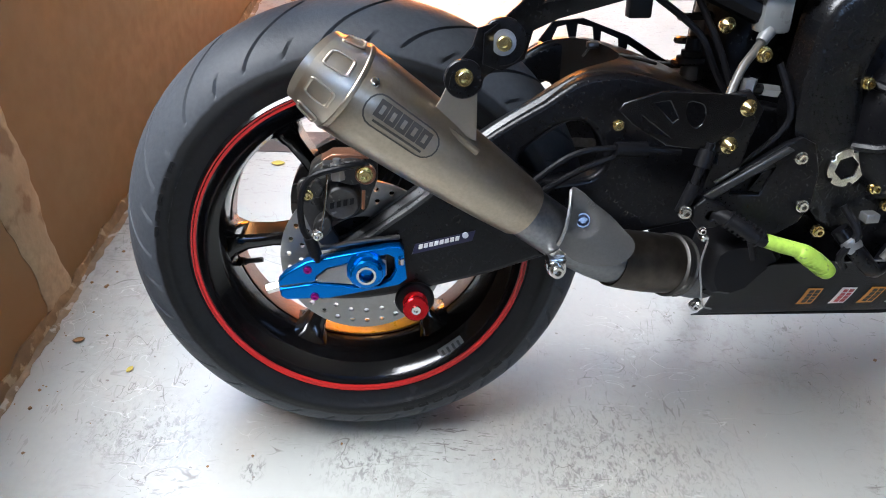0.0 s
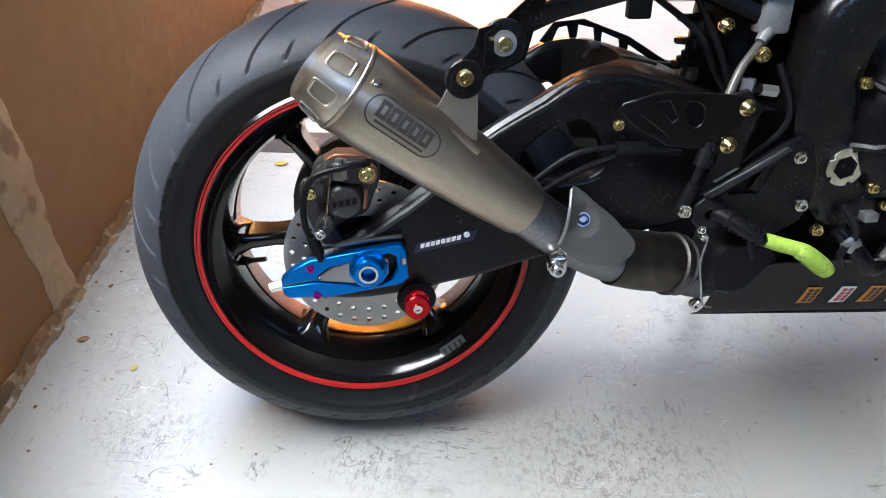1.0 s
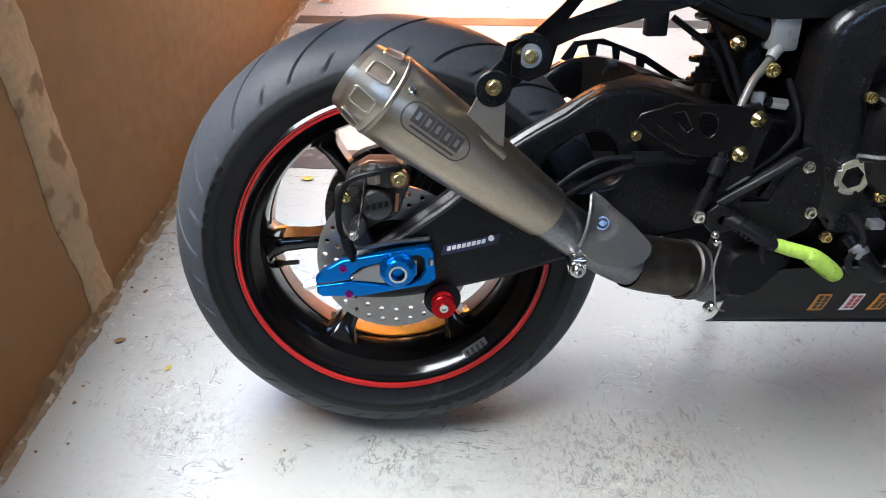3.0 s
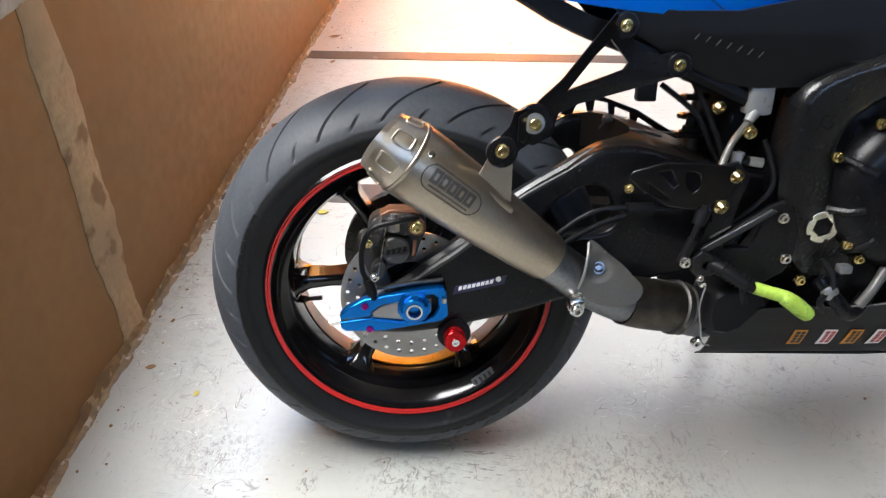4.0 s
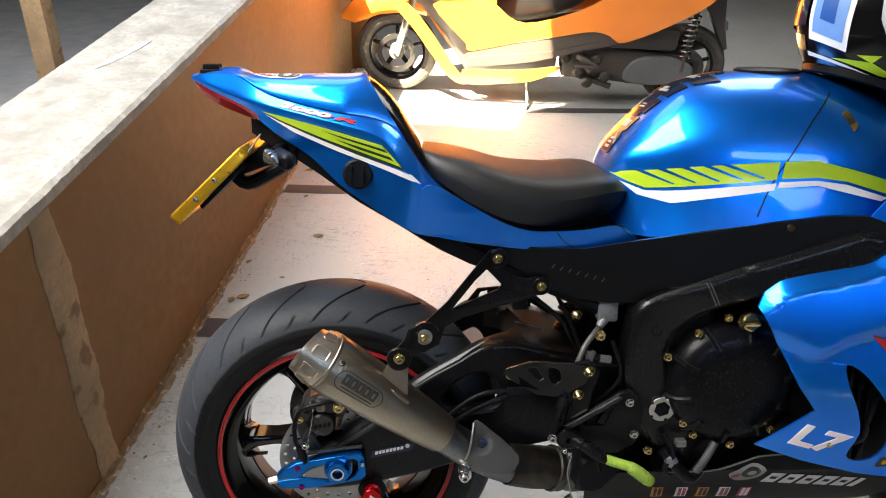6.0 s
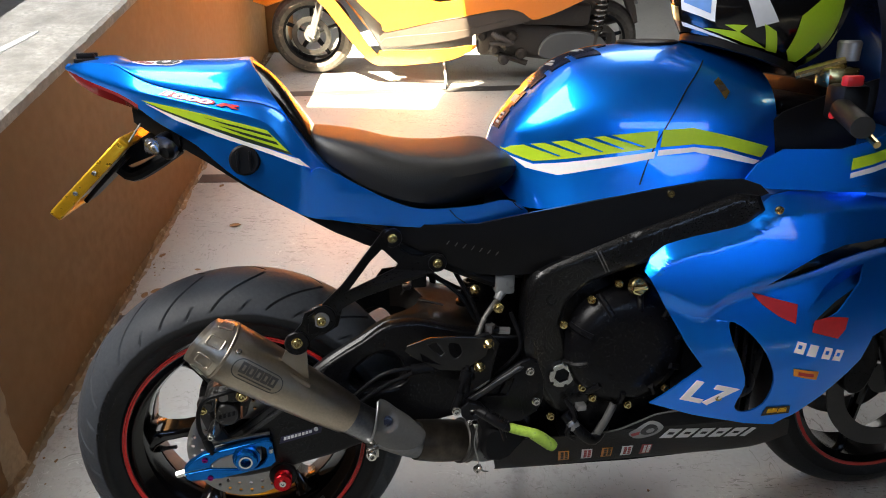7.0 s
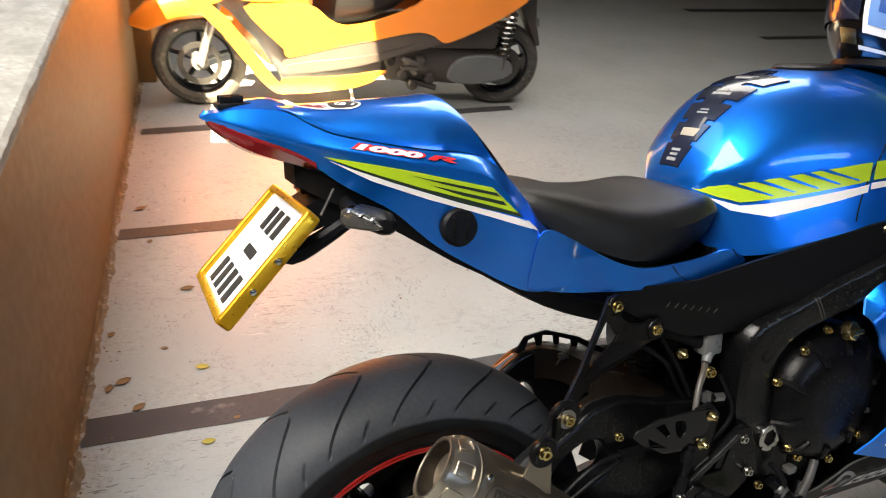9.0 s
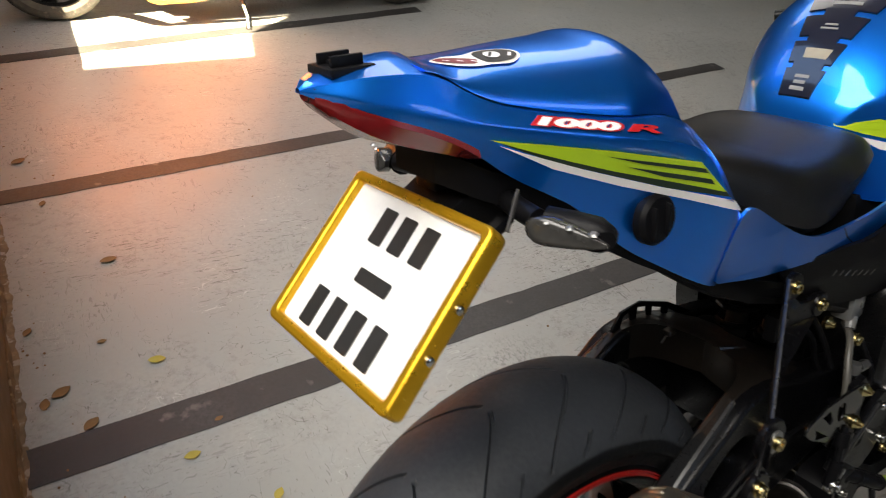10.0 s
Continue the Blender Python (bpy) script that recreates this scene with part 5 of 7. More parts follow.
bp("shield_lip", tube(edge, 0.0022, 8, n=3), ALU, "", shield)
bolt(0.262, shield_y(0.262, 0.094) - 0.001, 0.094, 0.0075, NAVY, shield, axis=(0, -0.95, 0.3), h=0.003)
bp("pipe_sleeve", tube([(0.318, -0.160, 0.018), (0.36, -0.150, 0.005), (0.405, -0.137, -0.008), (0.425, -0.131, -0.015)], [0.0375, 0.040, 0.0395, 0.0375], 28, n=4), BURNT, "heat-tinted pipe sleeve")
bp("pipe_ring", lathe([(0, 0.040), (0.002, 0.0435), (0.006, 0.0435), (0.009, 0.041), (0.016, 0.0405), (0.019, 0.0425), (0.022, 0.041)], (0.404, -0.137, -0.008), (0.9, 0.25, -0.3), 40), MATT, "steel pipe flange")
for x, z in ((0.428, 0.052), (0.436, -0.045)):
    bp("spring_hook", lathe([(0, 0.0055), (0.010, 0.0055), (0.012, 0.004)], (x, -0.176, z), ACROSS, 14), CHROME)
bp("retaining_wire", tube([(0.430, -0.190, 0.050), (0.424, -0.194, 0.020), (0.430, -0.194, -0.012), (0.438, -0.192, -0.042), (0.452, -0.188, -0.050)], 0.0014, 8, n=5), ALU, "bent steel wire")
bp("linkage_knob", join(lathe([(0, 0.018), (0.006, 0.018), (0.007, 0.013), (0.014, 0.013), (0.015, 0.009), (0.030, 0.008)], (0.434, -0.05, 0.243), (0, 0, 1), 20)), PLASTIC)

# black guard behind the rider's peg
wedge = []
for y, g in ((-0.128, 1.0), (-0.170, 1.0), (-0.184, 0.93), (-0.190, 0.80)):
    wedge.append([(0.482 + (x - 0.462) * g * 0.86, y, 0.006 + (z - 0.006) * g) for x, z in ((0.416, 0.034), (0.411, 0.010), (0.413, -0.012), (0.424, -0.030), (0.450, -0.034), (0.476, -0.026), (0.500, -0.002), (0.528, 0.022), (0.512, 0.040), (0.486, 0.046), (0.455, 0.047), (0.428, 0.043))])
guard = bp("heel_box", rings(wedge), PLASTIC, "black plastic heel wedge")
bolt(0.432, -0.182, -0.048, 0.006, CHROME, guard)

# rear set: hanger plate, heel guard, lever, peg
SET = [(0.425, 0.232), (0.452, 0.238), (0.472, 0.215), (0.462, 0.180), (0.456, 0.142), (0.43, 0.120), (0.412, 0.110), (0.420, 0.150), (0.424, 0.19)]
rearset = bp("rear_set", plate(SET, -0.186, -0.176, [], 0.002), BLACK, "black machined rear-set foot control")
FOOT = [(0.402, 0.104), (0.510, 0.174), (0.528, 0.180), (0.545, 0.172), (0.558, 0.135), (0.557, 0.095), (0.545, 0.070), (0.515, 0.052), (0.47, 0.052), (0.425, 0.082)]
bp("foot_plate", plate(FOOT, -0.187, -0.177, [[(0.4486, 0.124), (0.500, 0.1440), (0.4860, 0.1095), (0.4486, 0.1110)]], 0.0022), BLACK, "", rearset)
bp("plate_recess", plate([(0.446, 0.128), (0.504, 0.147), (0.488, 0.106), (0.446, 0.108)], -0.1790, -0.1780, bevel=0.0), CAST, "", rearset)
bp("plate_pocket", plate([(0.473, 0.1145), (0.487, 0.1105), (0.500, 0.1420), (0.486, 0.1380)], -0.1845, -0.1790, bevel=0.001), BLACK, "", rearset)
bp("set_groove", plate([(0.425, 0.1285), (0.452, 0.1450), (0.4545, 0.1430), (0.4275, 0.1265)], -0.189, -0.183, bevel=0.0008), SHIELD, "", rearset)
bp("set_rib", plate([(0.404, 0.108), (0.508, 0.171), (0.517, 0.167), (0.414, 0.100)], -0.194, -0.186, bevel=0.0028), ARM_LIT, "", rearset)
HEEL = [(0.298, 0.219), (0.303, 0.228), (0.345, 0.240), (0.400, 0.238), (0.445, 0.233), (0.452, 0.222), (0.446, 0.196), (0.425, 0.182), (0.400, 0.170), (0.359, 0.176), (0.315, 0.203)]
bp("heel_guard", plate(HEEL, -0.190, -0.186, [[(0.339, 0.227), (0.356, 0.229), (0.369, 0.208), (0.363, 0.204)], [(0.326, 0.212), (0.362, 0.186), (0.330, 0.196)], round_poly([(0.378, 0.226), (0.396, 0.223), (0.400, 0.206), (0.391, 0.197), (0.381, 0.206)], 3)], 0.0012), GLOSS, "", rearset)
for q in ((0.450, -0.188, 0.219), (0.433, -0.192, 0.176)):
    bolt(*q, 0.0085, GOLD, rearset, h=0.009, cone=True)
bolt(0.438, -0.128, 0.301, 0.0080, GOLD, h=0.008, cone=True)
bolt(0.477, -0.152, 0.271, 0.0082, GOLD, h=0.007)
bolt(0.320, -0.130, 0.184, 0.0062, GOLD)
for q in ((0.530, -0.186, 0.155), (0.541, -0.193, 0.095)):
    bolt(*q, 0.007, CHROME, rearset)
bp("brake_rod", join(tube([(0.386, -0.196, 0.094), (0.398, -0.196, 0.130)], 0.008, 12), tube([(0.396, -0.196, 0.125), (0.412, -0.19, 0.178)], 0.005, 10), tube([(0.404, -0.193, 0.150), (0.410, -0.19, 0.170)], 0.010, 12)), PLASTIC, "", rearset)
bolt(0.388, -0.204, 0.097, 0.007, CHROME, rearset)
peg = bp("foot_peg", tube([(0.428, -0.196, 0.092), (0.448, -0.215, 0.085), (0.465, -0.224, 0.074), (0.482, -0.228, 0.066)], [0.0105, 0.0095, 0.0090, 0.0085], 14, n=3), PLASTIC, "knurled black foot peg", rearset)
for k in range(7):
    c = Vector((0.440 + 0.0058 * k, -0.208 - 0.0028 * k, 0.0885 - 0.0032 * k))
    bp("knurl", lathe([(0, 0.0122), (0.0026, 0.0122)], c, (0.78, -0.38, -0.48), 10), PLASTIC, "", peg)
bp("peg_bracket", plate([(0.398, 0.104), (0.410, 0.114), (0.436, 0.104), (0.446, 0.090), (0.428, 0.076), (0.408, 0.074), (0.398, 0.086)], -0.206, -0.190, [circle(0.420, 0.092, 0.006, 12)], 0.002), BLACK, "", rearset)
bp("peg_tip", tube([(0.468, -0.222, 0.064), (0.475, -0.224, 0.040)], [0.005, 0.0042], 10), PLASTIC, "", rearset)
bolt(0.411, -0.207, 0.074, 0.0045, CHROME, rearset)
lever = bp("lever_sleeve", tube([(0.478, -0.226, 0.068), (0.500, -0.232, 0.062), (0.520, -0.236, 0.057), (0.526, -0.238, 0.054), (0.541, -0.241, 0.045), (0.555, -0.243, 0.034), (0.561, -0.243, 0.028)], [0.0085, 0.0092, 0.0092, 0.0110, 0.0112, 0.0108, 0.0100], 20, n=4), LIMERUB, "lime rubber sleeve on the brake lever")
for k in range(6):
    c = Vector((0.532 + 0.0045 * k, -0.2395 - 0.0006 * k, 0.0505 - 0.0034 * k))
    bp("ridge", lathe([(0, 0.0116), (0.002, 0.0116)], c, (0.66, -0.02, -0.75), 18), LIMERUB, "", lever)

# pivot cap on the frame
ring = []
for k in range(60):
    a = 2 * math.pi * k / 60
    r = 0.0205 if k % 12 in (0, 1) else 0.0245
    ring.append((0.592 + r * math.cos(a), 0.140 + r * math.sin(a)))
hexa = [(0.592 + 0.0150 * math.cos(math.pi / 3 * k + 0.3), 0.140 + 0.0150 * math.sin(math.pi / 3 * k + 0.3)) for k in range(6)]
cap = bp("pivot_cap", plate(ring, -0.186, -0.178, [hexa], 0.0008), CHROME, "silver notched swing-arm pivot cap")
bp("cap_socket", plate(circle(0.592, 0.140, 0.0165, 24), -0.1800, -0.1785, bevel=0.0), CAST, "", cap)
bp("frame_plug", lathe([(0, 0.012), (0.003, 0.0115), (0.003, 0.007), (0.001, 0.007)], (0.568, -0.178, 0.292), ACROSS, 24), PLASTIC)
bp("frame_screw", lathe([(0, 0.007), (0.003, 0.0065), (0.003, 0.003)], (0.763, -0.211, 0.486), ACROSS, 16), GOLD)
# joint of the spar, its groove's reflection painted as grey strips
for dx in (0.0, 0.006):
    bp("frame_joint_glint", skin([(0.6395 + dx, 0.3840), (0.6415 + dx, 0.3845), (0.6615 + dx, 0.3450), (0.6595 + dx, 0.3445)], lambda x, z: frame_y(x, z) - 0.0008, 0.0006, step=0.01), SHIELD)

# clutch cover with ribs and screws
clutch = bp("clutch_cover", lathe([(0, 0.128), (0.012, 0.128), (0.018, 0.122), (0.050, 0.118), (0.066, 0.108), (0.074, 0.090), (0.076, 0.055), (0.074, 0.0)], (0.715, -0.135, 0.190), ACROSS, 56, caps=False), CAST, "black round clutch cover")
for k in range(10):
    a = 2 * math.pi * k / 10 + 0.2
    bp("rib", tube([(0.715 + 0.121 * math.cos(a), -0.180, 0.190 + 0.121 * math.sin(a)), (0.715 + 0.106 * math.cos(a), -0.203, 0.190 + 0.106 * math.sin(a)), (0.715 + 0.085 * math.cos(a), -0.2105, 0.190 + 0.085 * math.sin(a))], 0.006, 8), CAST, "", clutch)
for x, y, z in ((0.591, -0.186, 0.243), (0.610, -0.190, 0.183), (0.630, -0.193, 0.115), (0.650, -0.196, 0.093), (0.717, -0.206, 0.077), (0.790, -0.206, 0.105), (0.640, -0.190, 0.290), (0.690, -0.190, 0.318), (0.572, -0.190, 0.058)):
    bolt(x, y, z, 0.0065, GOLD, h=0.006)
bp("oil_cap", join(lathe([(0, 0.017), (0.012, 0.0165), (0.014, 0.014)], (0.716, -0.205, 0.317), (0.1, -1, 0.3), 8), tube([(0.703, -0.222, 0.320), (0.729, -0.222, 0.320)], 0.005, 8)), GOLD, "gold oil filler cap")
bp("crankcase", box(0.60, 0.85, -0.178, -0.12, -0.02, 0.12, 0.02), CAST)
bp("cylinder_base", box(0.58, 0.70, -0.165, -0.12, 0.22, 0.33, 0.02), CAST)
bp("sump_side", box(0.80, 0.92, -0.20, -0.12, 0.02, 0.25, 0.025), CAST)
bp("drain_pipe", tube([(0.692, -0.200, 0.078), (0.676, -0.206, 0.050), (0.660, -0.206, 0.022)], 0.0075, 12, n=3), SHIELD)
bp("connector", join(box(0.616, 0.634, -0.212, -0.196, 0.076, 0.088, 0.002), lathe([(0, 0.012), (0.010, 0.011), (0.012, 0.006)], (0.612, -0.200, 0.044), ACROSS, 16)), ALU, "grey sensor connector")
bp("water_pipe", tube([(0.60, -0.19, 0.06), (0.625, -0.205, 0.03), (0.655, -0.20, 0.005), (0.68, -0.19, 0.03)], 0.011, 12, n=4), CAST)
bp("wiring", tube([(0.60, -0.186, 0.09), (0.615, -0.205, 0.06), (0.600, -0.205, 0.03), (0.62, -0.19, 0.005)], 0.005, 8, n=4), PLASTIC)
for k in range(5):
    bp("radiator_fin", box(0.862 + 0.02 * k, 0.872 + 0.02 * k, -0.235, -0.12, 0.05, 0.26, 0.002), CAST)
bp("pump", lathe([(0, 0.03), (0.02, 0.03), (0.03, 0.022), (0.034, 0.01)], (0.925, -0.215, 0.115), (0.3, -1, 0.2), 20), CAST)

# reservoir, hose, springs, cables round the shock
tank_small = bp("fluid_reservoir", box(0.474, 0.510, -0.142, -0.112, 0.292, 0.345, 0.005), material("milky_plastic", (0.17, 0.175, 0.175), 0.3, 0.0, 0.05, 60), "milky square brake fluid reservoir")
bp("reservoir_lid", box(0.470, 0.514, -0.146, -0.108, 0.345, 0.358, 0.004), PLASTIC, "", tank_small)
bp("reservoir_outlet", tube([(0.486, -0.136, 0.296), (0.476, -0.142, 0.284)], [0.009, 0.007], 12), tank_small.data.materials[0], "", tank_small)
bp("reservoir_hose", tube([(0.486, -0.130, 0.286), (0.468, -0.148, 0.276), (0.448, -0.160, 0.255), (0.432, -0.172, 0.222), (0.425, -0.176, 0.196)], 0.0052, 12, n=5), HOSE, "milky brake fluid hose")
bp("master_cylinder", join(tube([(0.428, -0.165, 0.20), (0.418, -0.180, 0.150)], 0.011, 14), tube([(0.455, -0.155, 0.246), (0.458, -0.165, 0.226)], 0.008, 12), tube([(0.458, -0.165, 0.236), (0.492, -0.165, 0.232)], [0.007, 0.006], 12)), CAST, "", None)
bp("brake_fitting", join(tube([(0.474, -0.166, 0.234), (0.494, -0.166, 0.231)], 0.0075, 6), tube([(0.458, -0.166, 0.247), (0.457, -0.166, 0.232)], 0.009, 6)), ALU)
spring = [(0.475 + 0.030 * math.cos(0.7 * k), 0.02 + 0.033 * math.sin(0.7 * k), 0.12 + 0.0034 * k) for k in range(64)]
shock = bp("rear_shock", tube([(0.460, 0.02, 0.08), (0.490, 0.02, 0.37)], 0.02, 16), MATT, "rear shock absorber")
bp("coil_spring", tube(spring, 0.0055, 8), CAST, "", shock)
bp("preload_ring", lathe([(0, 0.036), (0.008, 0.036)], (0.482, 0.02, 0.335), (0.10, 0, 1), 28), material("orange_ring", (0.55, 0.10, 0.02), 0.4), "", shock)
for pts in (((0.205, -0.135, 0.105), (0.26, -0.142, 0.150), (0.32, -0.14, 0.158), (0.40, -0.14, 0.150)), ((0.21, -0.135, 0.090), (0.27, -0.142, 0.130), (0.33, -0.14, 0.152)), ((0.40, -0.11, 0.34), (0.43, -0.13, 0.28), (0.45, -0.14, 0.23)), ((0.36, -0.10, 0.33), (0.41, -0.12, 0.29), (0.44, -0.12, 0.24), (0.47, -0.12, 0.20)), ((0.50, -0.15, 0.26), (0.515, -0.17, 0.20), (0.48, -0.165, 0.15), (0.44, -0.16, 0.11))):
    bp("cable", tube(pts, 0.0042, 8, n=5), PLASTIC)
bp("sensor_plug", tube([(0.315, -0.142, 0.157), (0.355, -0.141, 0.156)], 0.0095, 12), PLASTIC)
bp("clip_box", box(0.322, 0.350, -0.118, -0.10, 0.308, 0.345, 0.003), PLASTIC)
bp("subframe_rail", tube([(0.06, -0.09, 0.520), (0.20, -0.10, 0.430), (0.34, -0.11, 0.375), (0.48, -0.12, 0.315)], 0.016, 10, n=4), PLASTIC)
bp("undertray", rings([[(x, -w, z), (x, w, z), (x, w, z + 0.03), (x, -w, z + 0.03)] for x, w, z in ((-0.07, 0.06, 0.578), (-0.02, 0.075, 0.548), (0.05, 0.10, 0.503), (0.12, 0.112, 0.464), (0.18, 0.115, 0.428), (0.24, 0.12, 0.398), (0.30, 0.12, 0.376), (0.42, 0.12, 0.345))]), PLASTIC)
bp("tail_underside", rings([[(x, -w, z), (x, w, z), (x, w, z + 0.03), (x, -w, z + 0.03)] for x, w, z in ((-0.138, 0.030, 0.612), (-0.11, 0.05, 0.597), (-0.06, 0.068, 0.572))]), PLASTIC)
bp("side_stand", tube([(0.62, 0.13, -0.03), (0.66, 0.22, -0.17), (0.69, 0.295, -0.245)], 0.014, 12, n=3), BLACK, "black side stand")
bp("stand_foot", box(0.66, 0.72, 0.275, 0.325, -0.265, -0.255, 0.002), BLACK)

# raised bars of lettering on the tyre's side
for a0 in (-78, -73, -68, -63, -58, -50, -45, -40, 150, 155, 160, 165, 170):
    a = radians(a0)
    ca, sa = math.cos(a), math.sin(a)
    r = 0.262
    me = flat(rounded(0, 0, 0.016, 0.017, 0.002), [rounded(0, 0, 0.009, 0.010, 0.001)], 0.0016)
    me.transform(Matrix(((-sa, ca, 0, r * ca), (0, 0, -1, -0.0925), (ca, sa, 0, r * sa), (0, 0, 0, 1))))
    bp("tyre_bar", me, RUBBER, "", tyre)

# ---- decals, tail, plate, controls ----
def poly_on(outline, yfun, mat, name="decal", label="", lift=0.0012, parent=None, step=0.012):
    bm = skin(outline, lambda x, z: yfun(x, z) - lift, 0.0006, step=step)
    return bp(name, bm, mat, label, parent)


def tank_r(x, z):
    return -tank_y(x, z)


def tail_r(x, z):
    return -tail_y(x, z)


def strip_between(top, bot):
    return top + bot[::-1]


LT = [(0.499, 0.552), (0.533, 0.561), (0.582, 0.570), (0.624, 0.577), (0.667, 0.583), (0.711, 0.588), (0.744, 0.591)]
LB = [(0.499, 0.549), (0.518, 0.541), (0.545, 0.533), (0.584, 0.539), (0.670, 0.552), (0.723, 0.559), (0.741, 0.562)]
poly_on(strip_between(LT, LB), tank_r, LIME, "tank_stripe", "lime stripe with slashes", parent=tank, step=0.02)
for x0, z0, x1, z1 in ((0.531, 0.561, 0.588, 0.545), (0.562, 0.567, 0.620, 0.550), (0.596, 0.573, 0.655, 0.555), (0.628, 0.578, 0.690, 0.560), (0.655, 0.582, 0.724, 0.564)):
    poly_on([(x0 - 0.005, z0 + 0.0015), (x0 + 0.006, z0 + 0.0035), (x1, z1), (x1 - 0.004, z1 - 0.001)], tank_r, BLUE, "stripe_slash", "", 0.0019, tank)
poly_on(strip_between([(0.509, 0.539), (0.545, 0.528), (0.584, 0.533), (0.670, 0.546), (0.723, 0.553), (0.741, 0.556)], [(0.534, 0.520), (0.582, 0.512), (0.637, 0.524), (0.716, 0.540), (0.738, 0.544)]), tank_r, WHITE, "tank_stripe", "", parent=tank)
poly_on([(0.752, 0.592), (0.803, 0.595), (0.875, 0.578), (0.955, 0.556), (0.938, 0.538), (0.857, 0.561), (0.807, 0.567), (0.749, 0.563)], tank_r, LIME, "tank_stripe", "", parent=tank)
poly_on([(0.746, 0.558), (0.807, 0.562), (0.857, 0.556), (0.935, 0.533), (0.922, 0.528), (0.808, 0.554), (0.744, 0.548)], tank_r, WHITE, "tank_stripe", "", parent=tank)
SEAM = [(q.x, q.y) for q in catmull([(0.845, 0.702, 0), (0.795, 0.657, 0), (0.757, 0.598, 0), (0.732, 0.548, 0), (0.713, 0.500, 0)], 5)]
poly_on([(x + 0.0011, z) for x, z in SEAM] + [(x - 0.0011, z) for x, z in SEAM[::-1]], tank_r, PLASTIC, "tank_seam", "", 0.0009, tank)
poly_on([(0.846, 0.668), (0.858, 0.676), (0.872, 0.652), (0.862, 0.640)], tank_r, GOLD, "tank_badge", "small gold tank badge", parent=tank, lift=0.002)
poly_on([(0.852, 0.663), (0.866, 0.664), (0.866, 0.656), (0.854, 0.652)], tank_r, INK, "badge_mark", "", parent=tank, lift=0.003)


# gel pads up the back of the tank
def tank_z(x, y):
    zt, w = curve1(TANK_TOP, x), curve1(TANK_W, x)
    zm = min(0.575, zt - 0.015)
    return zm + (zt - zm) * max(1 - min(abs(y) / w, 0.99) ** 2.3, 0.0) ** (1 / 2.3)


def tank_patch(x0, x1, w0, w1, lift=0.0025, off=0.0):
    n, k = 6, 10
    top, low = [], []
    for i in range(n + 1):
        x = x0 + (x1 - x0) * i / n
        w = w0 + (w1 - w0) * i / n
        for j in range(k + 1):
            y = 0.010 + off + w * (2 * j / k - 1)
            p = Vector((x, y, tank_z(x, y)))
            dx = Vector((0.004, 0, tank_z(x + 0.004, y) - p.z))
            dy = Vector((0, 0.004, tank_z(x, y + 0.004) - p.z))
            nn = dx.cross(dy).normalized()
            top.append(p + nn * lift)
            low.append(p - nn * 0.001)
    faces = []
    m = (n + 1) * (k + 1)
    for i in range(n):
        for j in range(k):
            a = i * (k + 1) + j
            faces.append((a, a + 1, a + k + 2, a + k + 1))
    bm = solid(top, faces)
    geo = bmesh.ops.extrude_face_region(bm, geom=bm.faces[:])
    for v in geo["geom"]:
        if isinstance(v, bmesh.types.BMVert):
            v.co -= Vector((-0.4, 0, 0.9)) * 0.003
    return bm


pad = bp("tank_pad", tank_patch(0.507, 0.528, 0.022, 0.028), NAVY, "glossy navy gel tank pads", tank)
for x0, x1, w0, w1 in ((0.534, 0.556, 0.030, 0.036), (0.563, 0.590, 0.036, 0.044), (0.599, 0.630, 0.046, 0.056), (0.640, 0.680, 0.058, 0.074)):
    bp("pad_segment", tank_patch(x0, x1, w0, w1), NAVY, "", pad)
for x0, x1 in ((0.526, 0.536), (0.554, 0.565), (0.588, 0.601), (0.628, 0.642), (0.678, 0.694)):
    bp("pad_link", tank_patch(x0, x1, 0.020, 0.022), NAVY, "", pad)
GREYP = material("grey_print", (0.30, 0.30, 0.30), 0.4)
CREAM = material("cream_print", (0.40, 0.36, 0.28), 0.4)
for k in range(3):
    bp("pad_print", tank_patch(0.5105 + 0.0048 * k, 0.5130 + 0.0048 * k, 0.010 - 0.002 * (k == 1), 0.010 - 0.002 * (k == 1), 0.0030), GREYP, "", pad)
bp("pad_print", tank_patch(0.538, 0.548, 0.016, 0.019, 0.0030, -0.004), CREAM, "", pad)
for x0, x1, w, o in ((0.571, 0.573, 0.012, 0.0), (0.576, 0.578, 0.009, 0.0), (0.606, 0.611, 0.020, -0.002), (0.613, 0.617, 0.012, 0.002), (0.655, 0.660, 0.018, 0.0), (0.664, 0.666, 0.024, 0.0)):
    bp("pad_print", tank_patch(x0, x1, w, w, 0.0032, o), GREYP, "", pad)
bp("pad_segment", tank_patch(0.692, 0.708, 0.026, 0.024, 0.002), NAVY, "", pad)
bp("filler_cap", lathe([(0, 0.058), (0.006, 0.058), (0.009, 0.052), (0.010, 0.030)], (0.795, 0, 0.724), (0, 0, 1), 40), PLASTIC, "black fuel filler cap", tank)

# tail graphics
SLIT = material("dark_green_vinyl", (0.012, 0.030, 0.020), 0.35)
